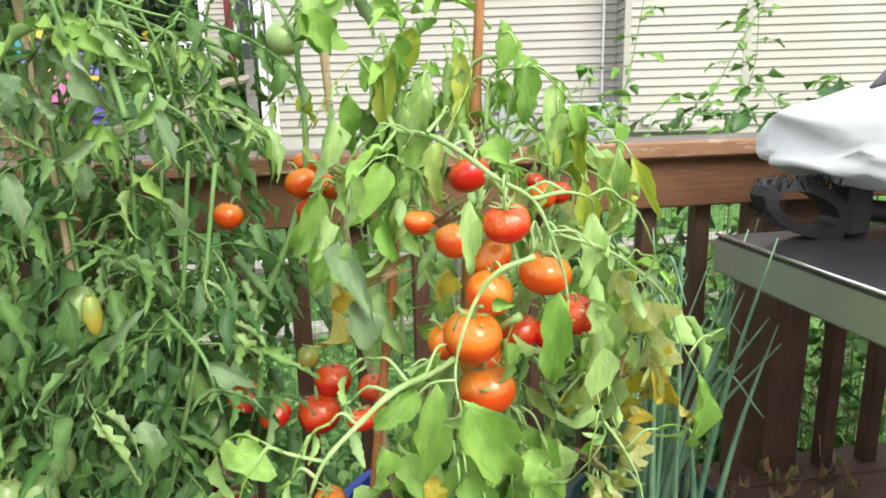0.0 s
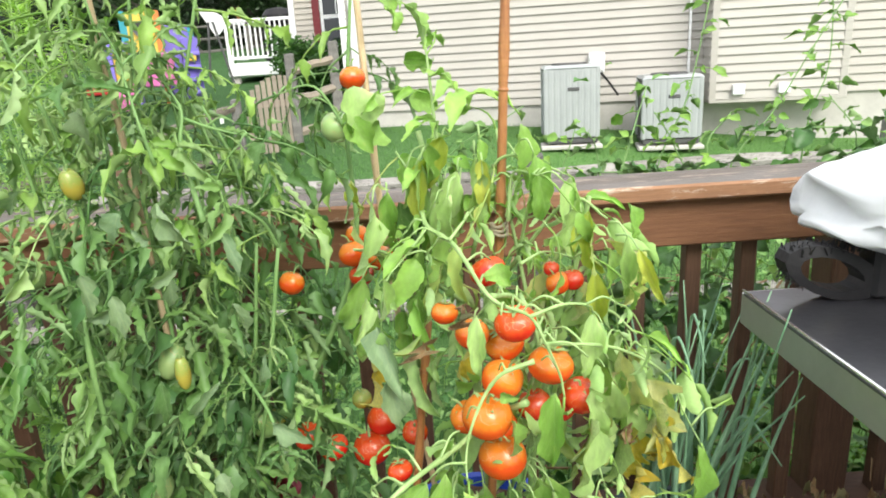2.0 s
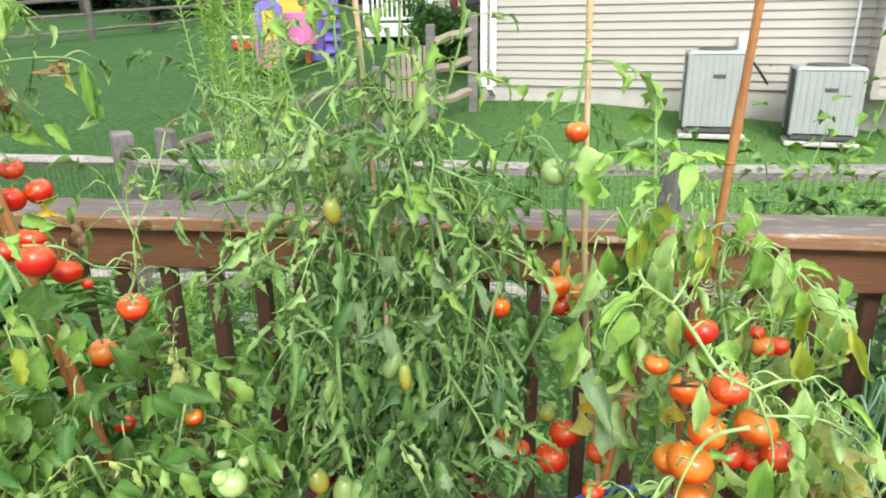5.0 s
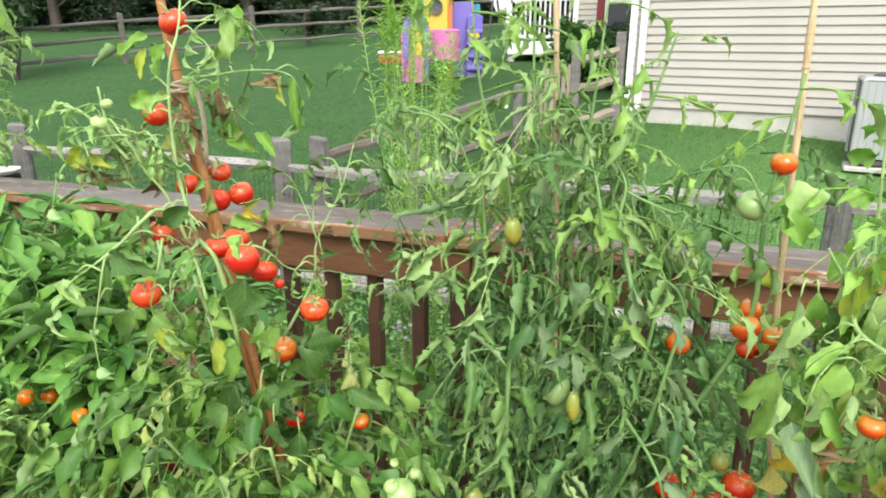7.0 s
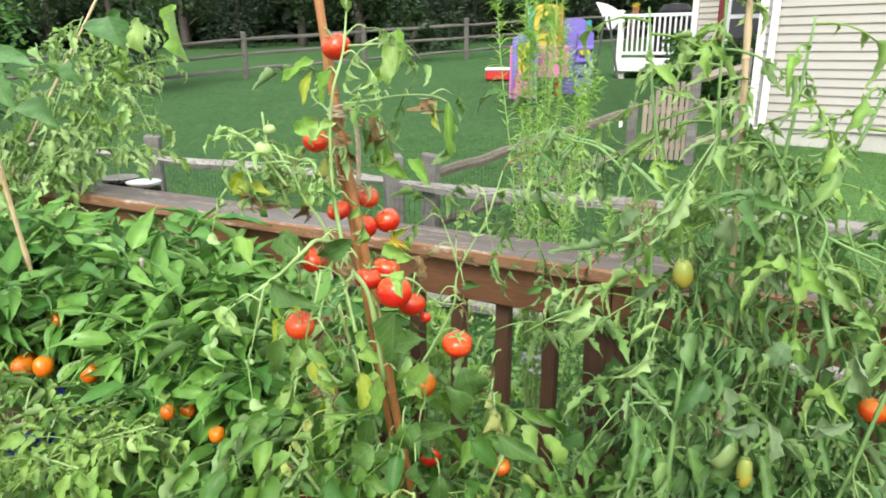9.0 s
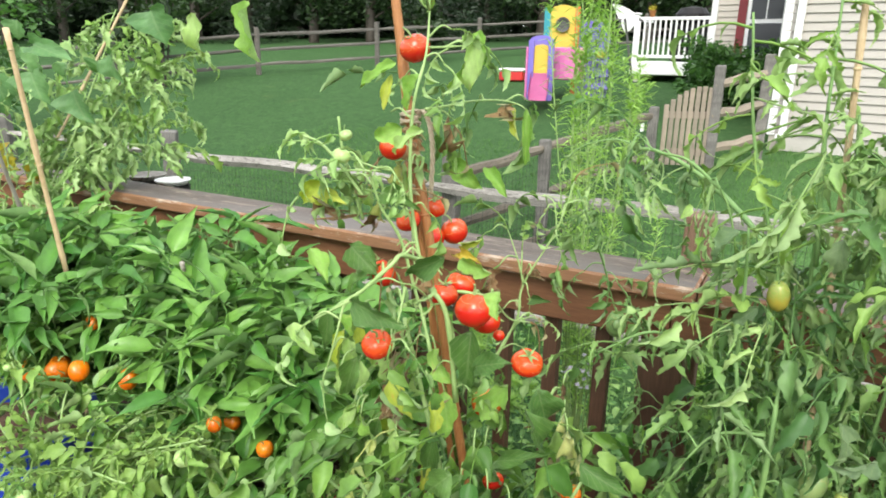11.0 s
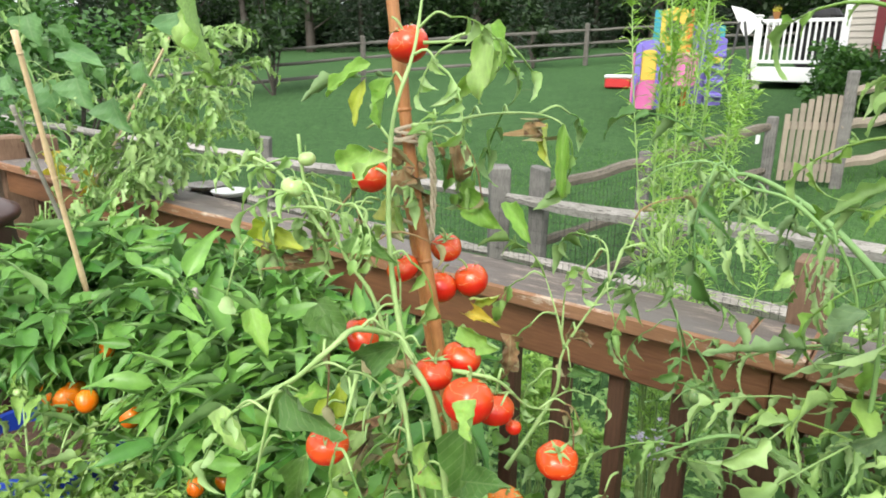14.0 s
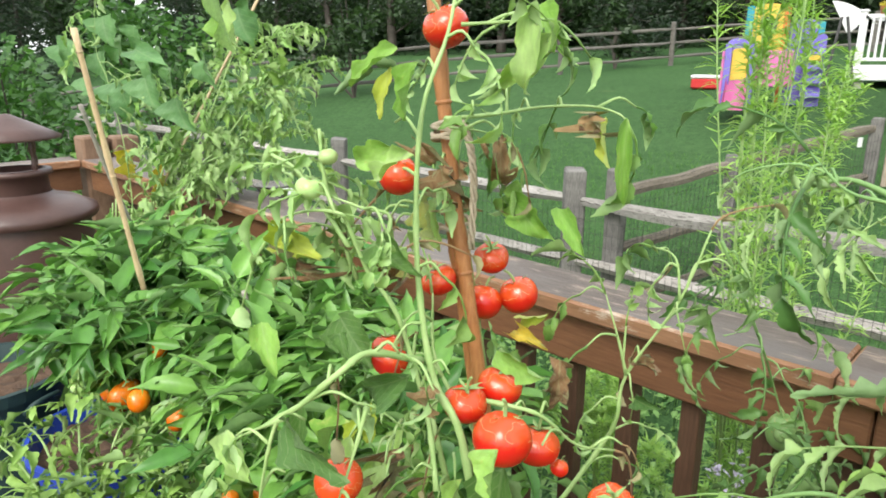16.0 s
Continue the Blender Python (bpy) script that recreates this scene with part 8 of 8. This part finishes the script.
def staked_vines():
    p = Plant("climbing_vine", (-2.34, 1.58, 0.34), "climbing vine and tomato leaves on leaning stakes", "climbing plant", 27)
    hang, fruit, stem = p.hang, p.fruit, p.stem
    curly = dict(teeth=0.34, rows=9, point=0.2, curl=1.3)
    lv = tomato_leaves("lit", 1000, 2, length=0.13, leaf=0.066, ratio=0.6, pairs=3, droop=0.7, hang=0.5, fold=0.8, **curly) + tomato_leaves("pale", 1008, 3, length=0.12, leaf=0.062, ratio=0.56, pairs=3, droop=0.9, hang=0.8, fold=1.0, **curly) + tomato_leaves("grey", 1005, 4, length=0.14, leaf=0.068, ratio=0.58, pairs=3, droop=0.5, hang=0.4, fold=0.8, **curly)
    g = p.rng
    # nothing grows across the slender stake
    for k in range(12):
        p.trusses.append((Vector((-2.46, 1.61, 0.86)).lerp(Vector((-2.24, 2.06, 1.73)), k / 11) + Vector((0.03, -0.05, 0)), 0.075))
    for k in range(6):
        a = 0.9 * k
        dx, dy = 0.2 * math.cos(a), 0.08 * math.sin(a)
        p.leafy([(-2.34, 1.58, 0.36), (-2.34 + dx, 1.6 + dy, 0.7), (-2.3 + dx * 1.2, 1.62 + dy, 0.96 + g.uniform(-0.1, 0.1))], lv, 0.04, (0.6, 1.1), 0.0, 0.005, 0.003)
    # the tall shoots tied to the slender stake, leaning out over the railing
    for x1, y1, x2, y2, z2, r in ((-2.42, 1.78, -2.4, 2.0, 1.4, 0.005), (-2.36, 1.85, -2.3, 2.1, 1.66, 0.006), (-2.3, 1.9, -2.22, 2.2, 1.5, 0.006), (-2.26, 1.86, -2.12, 2.2, 1.3, 0.005), (-2.42, 1.86, -2.38, 2.15, 1.68, 0.005), (-2.2, 1.84, -2.04, 2.12, 1.14, 0.004)):
        p.leafy([(-2.36, 1.64, 0.86), (x1, y1, 1.14), (x2, y2, z2)], lv, 0.031, (0.8, 1.2), 0.0, r, 0.0025, 0.25)
    for pts in (((-2.27, 2.16, 1.42), (-2.2, 2.28, 1.48), (-2.13, 2.4, 1.51)), ((-2.3, 2.1, 1.5), (-2.22, 2.2, 1.62), (-2.13, 2.26, 1.64)), ((-2.27, 2.1, 1.4), (-2.14, 2.14, 1.36), (-2.05, 2.16, 1.2))):
        p.leafy(pts, lv[:6], 0.02, (0.55, 0.95), 0.1, 0.004, 0.002)
    for k in range(5):
        p.leafy([(-2.3, 1.6, 0.5), (-2.3 + 0.1 * k, 1.62, 0.8), (-2.26 + 0.12 * k, 1.64, 0.98 + g.uniform(-0.06, 0.06))], lv, 0.03, (0.6, 1.0), 0, 0.004, 0.002)
    p.twig = (lv[3:], 0.05, (0.6, 1.0))
    hang((-2.416, 1.600, 1.648), (-2.366, 1.585, 1.556), 0.097, "bean")
    hang((-2.268, 1.600, 1.575), (-2.282, 1.585, 1.506), 0.077, "bean")
    hang((-2.858, 1.600, 1.568), (-2.808, 1.585, 1.455), 0.106, "bean")
    hang((-2.481, 1.600, 1.533), (-2.429, 1.585, 1.443), 0.093, "bean")
    hang((-2.682, 1.600, 1.441), (-2.619, 1.585, 1.368), 0.073, "bean")
    hang((-2.326, 1.600, 1.434), (-2.289, 1.585, 1.309), 0.134, "bean")
    hang((-2.113, 1.600, 1.449), (-2.070, 1.585, 1.349), 0.114, "bean")
    hang((-2.064, 1.600, 1.523), (-2.081, 1.585, 1.432), 0.106, "bean")
    hang((-1.895, 1.600, 1.391), (-1.856, 1.585, 1.291), 0.122, "bean")
    hang((-1.694, 1.600, 1.509), (-1.651, 1.585, 1.442), 0.089, "bean")
    hang((-1.911, 1.600, 1.480), (-1.919, 1.585, 1.413), 0.081, "bean")
    hang((-2.144, 1.600, 1.611), (-2.152, 1.585, 1.552), 0.069, "bean")
    hang((-1.485, 1.600, 1.633), (-1.449, 1.585, 1.549), 0.122, "bean")
    hang((-1.868, 1.694, 1.479), (-1.897, 1.683, 1.438), 0.084, "bean")
    hang((-2.767, 1.610, 1.572), (-2.798, 1.560, 1.499), 0.088, "bean")
    hang((-2.608, 1.591, 1.406), (-2.584, 1.579, 1.374), 0.085, "bean")
    hang((-2.339, 1.595, 1.19), (-2.37, 1.58, 1.07), 0.055, "yelw")
    hang((-2.30, 1.6, 1.17), (-2.32, 1.585, 1.08), 0.04, "yelw")
    hang((-2.42, 1.745, 1.11), (-2.46, 1.73, 0.96), 0.05, "yelw")
    hang((-2.4, 1.75, 1.07), (-2.43, 1.74, 0.98), 0.04, "yelw")
    hang((-0.981, 1.298, 1.601), (-0.957, 1.285, 1.516), 0.045, "pale")
    hang((-1.890, 1.490, 1.534), (-1.733, 1.474, 1.499), 0.067, "bean")
    hang((-1.881, 1.441, 1.532), (-1.916, 1.420, 1.501), 0.053, "bean")
    hang((-0.618, 1.085, 1.606), (-0.607, 1.071, 1.519), 0.050, "lit")
    fruit((-2.255, 1.76, 0.842), 0.036, "grn")
    fruit((-2.215, 1.75, 0.905), 0.028, "grn")
    fruit((-2.18, 1.75, 0.87), 0.022, "grn")
    stem([(-2.365, 1.588, 0.639), (-2.309, 1.583, 1.126), (-2.364, 1.575, 1.417), (-2.402, 1.562, 1.529), (-2.366, 1.565, 1.693), (-2.298, 1.554, 1.801)], 0.0026, 0.0020)
    stem([(-2.364, 1.575, 1.417), (-2.265, 1.643, 1.455), (-2.143, 1.672, 1.424)], 0.0026, 0.0020)


def green_onions():
    p = Plant("green_onions", (1.33, 1.55, 0.19), "clump of tall blue-green onion leaves in a pot", "green onions", 28)
    g = p.rng
    for k in range(32):
        a = g.uniform(0, 6.28)
        r = g.uniform(0.0, 0.14)
        b = Vector((1.33 + r * math.cos(a), 1.55 + r * math.sin(a), 0.2))
        lean = Vector((g.uniform(-0.1, 0.2), g.uniform(-0.12, 0.1), 0))
        h = g.uniform(0.36, 0.74)
        pts = [b, b + lean * 0.45 + Vector((0, 0, h * 0.5)), b + lean + Vector((0, 0, h * g.uniform(0.85, 1.0)))]
        if k % 9 == 0:
            pts.append(pts[-1] + Vector((lean.x * 0.5, lean.y * 0.5 - 0.05, -0.06)))
        V, Fc = tube(smooth_line(pts, 5), g.uniform(0.006, 0.0105), 0.0012, 8)
        link("onion_leaf", mesh_of("onion_leaf", V, Fc, LEAF["onion"], smooth=True), p.ob)


tomato_with_round_fruit()
plum_tomato()
tall_tomato()
peppers()
small_tomato()
staked_vines()
green_onions()


# ---- growth between the deck and the fence ----
def undergrowth():
    rng = random.Random(77)
    V, Fc = [], []
    for i in range(9000):
        x = rng.uniform(-4.6, 4.2)
        y = rng.uniform(2.15, 4.8)
        lush = 0.55 + 0.6 * soft_step(0.6, 1.8, x) + 0.35 * noise.noise((x, y, 3))
        z = -0.8 + abs(rng.gauss(0, 0.42)) * max(0.25, lush) + (0.25 * soft_step(0.9, 1.6, x) if y < 3.2 else 0)
        L = rng.uniform(0.04, 0.09)
        a = rng.uniform(0, 6.28)
        leaflet(V, Fc, aim((x, y, z), (math.cos(a), math.sin(a), rng.uniform(-0.4, 0.6))), L, L * rng.uniform(0.35, 0.7), rng, 0.0, 0.3, 0.6, 3)
        if i % 6 == 0:
            tube([Vector((x, y, -0.8)), Vector((x + 0.02, y, z))], 0.003, 0.002, 3, V, Fc)
    ob = link("undergrowth", mesh_of("undergrowth", V, Fc, LEAF["weed"], smooth=True))
    tagged(ob, "tangle of green weeds behind the railing", "weeds", kind="stuff")
    # dry twigs low down on the shaded side
    V, Fc = [], []
    for i in range(240):
        p = Vector((rng.uniform(1.1, 3.2), rng.uniform(2.15, 3.2), rng.uniform(-0.75, 0.4)))
        d = Vector((rng.gauss(0, 1), rng.gauss(0, 0.6), rng.gauss(0, 0.5))).normalized() * rng.uniform(0.15, 0.4)
        tube(smooth_line([p, p + d * 0.5 + Vector((0, 0, 0.03)), p + d], 2), 0.005, 0.002, 4, V, Fc)
    ob = link("twigs", mesh_of("twigs", V, Fc, STEM_DRY))
    tagged(ob, "dry brown twigs tangled behind the railing", "twigs", kind="stuff")
    # grass blades on the near lawn
    V, Fc = [], []
    for i in range(26000):
        y = 4.9 + 5.0 * rng.random() ** 1.6
        x = rng.uniform(-7.5, 6.0)
        z = ground_z(x, y)
        h = rng.uniform(0.03, 0.07) * (2.2 if y < 5.3 else 1)
        a = rng.uniform(0, 6.28)
        w = Vector((math.cos(a), math.sin(a), 0)) * 0.004
        lean = Vector((rng.gauss(0, 0.4) * h, rng.gauss(0, 0.4) * h, h))
        k = len(V)
        b = Vector((x, y, z))
        V += [b - w, b + w, b + lean]
        Fc.append((k, k + 1, k + 2))
    ob = link("grass", mesh_of("grass", V, Fc, LEAF["grass"]))
    tagged(ob, "short green grass blades by the fence", "grass", kind="stuff")


undergrowth()


def climbing_vine(pts, seed, kind, size, spacing, label, r=0.005):
    p = Plant("climbing_vine", pts[0], label, "vine", seed, STEM_DARK)
    ms = [compound_mesh(LEAF[kind], seed * 3 + i, length=0.05, leaf=size, ratio=0.85 if kind == "ivy" else 0.62, pairs=1, teeth=0.0, droop=0.3, curl=0.4, fold=0.3, hang=0.3) for i in range(3)]
    p.leafy(pts, ms, spacing, (0.7, 1.2), 0.2, r, 0.002, 0.15)


# thin upright vines catching the light in front of the house
for k, pts in enumerate((((1.55, 2.5, -0.8), (1.6, 2.6, 0.7), (1.75, 2.65, 1.15), (1.85, 2.7, 1.6)), ((1.75, 2.4, -0.8), (1.8, 2.5, 0.7), (2.05, 2.6, 1.1), (2.4, 2.7, 1.6)),
                         ((2.2, 2.6, -0.8), (2.2, 2.7, 0.8), (2.3, 2.75, 1.2), (2.32, 2.8, 1.5)), ((2.6, 2.5, -0.8), (2.6, 2.6, 0.8), (2.62, 2.7, 1.15)),
                         ((1.35, 2.7, -0.8), (1.3, 2.8, 0.6), (1.4, 2.85, 1.05)), ((3.0, 2.6, -0.8), (2.95, 2.7, 0.8), (3.1, 2.75, 1.3)))):
    climbing_vine(pts, 60 + k, "vine", 0.04, 0.05, "thin light-green vine climbing above the railing", 0.004)
# leafy vines gathering just above the railing
for k in range(11):
    g = random.Random(700 + k)
    x = 0.95 + 0.19 * k
    climbing_vine(((x, 2.45, -0.8), (x + g.uniform(-0.1, 0.1), 2.5, 0.6), (x + g.uniform(-0.15, 0.2), 2.5 + g.uniform(-0.1, 0.15), 0.95), (x + g.uniform(-0.3, 0.3), 2.55, 1.02 + g.uniform(0, 0.2))),
                  720 + k, "vine" if k % 3 else "weed", 0.046, 0.05, "leafy green vine gathering above the railing", 0.004)
# broad dark leaves lying along the rail
for k, pts in enumerate((((1.6, 2.3, -0.8), (1.7, 2.25, 0.5), (2.0, 2.3, 0.92), (2.6, 2.35, 0.98)), ((2.2, 2.35, -0.8), (2.1, 2.3, 0.6), (1.8, 2.35, 0.9), (1.35, 2.4, 0.93)),
                         ((2.6, 2.4, -0.8), (2.5, 2.4, 0.6), (2.3, 2.45, 0.98), (1.9, 2.5, 1.02)), ((3.0, 2.4, -0.8), (2.9, 2.3, 0.7), (2.5, 2.3, 1.0), (2.2, 2.28, 1.08)),
                         ((1.5, 2.2, -0.8), (1.5, 2.22, 0.2), (1.45, 2.3, 0.6)), ((1.35, 2.25, -0.8), (1.35, 2.25, 0.1), (1.5, 2.3, 0.5)), ((1.7, 2.2, -0.8), (1.65, 2.2, 0.1), (1.6, 2.25, 0.55)), ((2.1, 2.25, -0.8), (2.1, 2.25, 0.2), (2.0, 2.3, 0.6)), ((2.3, 2.25, -0.8), (2.3, 2.25, 0.3), (2.2, 2.3, 0.75)), ((1.2, 2.4, -0.8), (1.2, 2.4, 0.1), (1.3, 2.4, 0.5)), ((1.8, 2.5, -0.8), (1.8, 2.5, 0.2), (1.6, 2.5, 0.7)), ((1.9, 2.2, -0.8), (1.9, 2.22, 0.2), (1.75, 2.3, 0.62)))):
    climbing_vine(pts, 80 + k, "ivy", 0.058, 0.042, "broad dark-green vine leaves along the railing")


def feathery_weed(x, y, top, seed, wide=0.13, count=30, label="tall feathery light-green weed behind the railing"):
    p = Plant("goldenrod", (x, y, -0.8), label, "weed", seed)
    g = p.rng
    V, Fc = [], []
    for k in range(count):
        dx = g.gauss(0, wide)
        tx, ty = x + dx, y + g.uniform(-0.18, 0.18)
        h = -0.8 + (top + 0.8) * max(0.5, 1.02 - 1.1 * abs(dx)) * g.uniform(0.8, 1.0)
        line = smooth_line([(x + g.uniform(-0.06, 0.06), y, -0.8), (x + dx * 0.45 + g.uniform(-0.04, 0.04), (y + ty) / 2, h * 0.35), (tx, ty, h * 0.85), (tx + g.uniform(-0.07, 0.07), ty + g.uniform(-0.07, 0.07), h)], 8)
        sv, sf = tube(line, 0.0035, 0.0012, 5)
        link("stem", mesh_of("stem", sv, sf, STEM, smooth=True), p.ob)
        for i in range(6, len(line) - 1):
            for j in range(11):
                a = g.uniform(0, 6.28)
                L = g.uniform(0.03, 0.08) * (1.2 - 0.65 * i / len(line))
                leaflet(V, Fc, aim(line[i].lerp(line[i + 1], g.random()), (math.cos(a), math.sin(a), g.uniform(0.1, 1.0))), L, 0.0078, g, 0, 0.2, g.uniform(-0.4, 1.4), 2)
    tagged(link("foliage", mesh_of("foliage", V, Fc, LEAF["feather"]), p.ob), "feathery narrow leaves", kind="stuff")


feathery_weed(-0.41, 2.45, 2.1, 31, 0.07, 22)
feathery_weed(0.1, 2.6, 0.85, 32, 0.2, 22, "soft low green weeds behind the railing")
feathery_weed(-0.95, 2.7, 0.55, 33, 0.2, 18, "soft low green weeds behind the railing")


def wildflowers(x, y, top, seed):
    p = Plant("wildflower", (x, y, -0.8), "small pale lavender wildflowers behind the railing", "wildflower", seed)
    g = p.rng
    V, Fc = [], []
    for k in range(7):
        a = g.uniform(0, 6.28)
        leaflet(V, Fc, aim((0, 0, 0), (math.cos(a), math.sin(a), 0.5)), 0.009, 0.006, g, 0, 0.2, 0.3, 3)
    bm = bmesh.new()
    corners = [bm.verts.new(v) for v in V]
    for f in Fc:
        bm.faces.new([corners[i] for i in f])
    bmesh.ops.remove_doubles(bm, verts=bm.verts, dist=0.0005)
    bloom = finish(bm, "bloom", FLOWER, smooth=True)
    for k in range(6):
        tip = Vector((x + g.uniform(-0.05, 0.05), y + g.uniform(-0.05, 0.05), top + g.uniform(-0.04, 0.04)))
        sv, sf = tube(smooth_line([(x + g.uniform(-0.02, 0.02), y, -0.8), (x, y, 0.1), tip], 5), 0.0025, 0.001, 5)
        link("stem", mesh_of("stem", sv, sf, STEM, smooth=True), p.ob)
        for j in range(5):
            q = tip + Vector((g.gauss(0, 0.014), g.gauss(0, 0.014), g.gauss(0, 0.012)))
            link("bloom", bloom, p.ob, Matrix.Translation(q) @ Euler((g.uniform(-0.8, 0.8), g.uniform(-0.8, 0.8), g.uniform(0, 6))).to_matrix().to_4x4())


wildflowers(-0.3, 2.12, 0.58, 41)


def fence_tag():
    t = thing("tag", (-1.35, 7.55, 0.8), "small white plastic tag wired to the fence", "tag")
    m = Matrix.Translation((-1.31, 7.5, 0.8)) @ Matrix.Rotation(1.27, 4, "Z")
    link("plate", finish(box((0.07, 0.006, 0.085), (0, 0, 0), 0.002), "plate", WHITE), t, m)


fence_tag()


def fallen_leaves():
    g = random.Random(55)
    for k in range(16):
        x, y = g.uniform(1.5, 2.2), 1.93 - abs(g.gauss(0, 0.1))
        leaf = thing("fallen_leaf", (x, y, 0.0), "curled dry brown leaf lying on the deck", "leaf", "fallen leaves on the deck")
        L = g.uniform(0.05, 0.09)
        m = aim((x, y, 0.03), (math.cos(k * 2.4), math.sin(k * 2.4), -0.15), g.uniform(-0.3, 0.3), (L * 0.6, L, L * 0.5))
        mesh = g.choice(BLADES["dead"])
        low = min((m @ v.co).z for v in mesh.vertices)
        link("blade", mesh, leaf, Matrix.Translation((0, 0, 0.001 - low)) @ m)


fallen_leaves()


# ---- deck boards, laid last ----
def lay_boards():
    boards = [finish(box((8.4, 0.136, 0.028), (0, 0, 0), 0.004), "deck_board", DECKING) for _ in range(1)]
    for k in range(34):
        link("deck_board", boards[0], DECK, Matrix.Translation((0.12, 1.98 - 0.142 * k, -0.014)))


lay_boards()
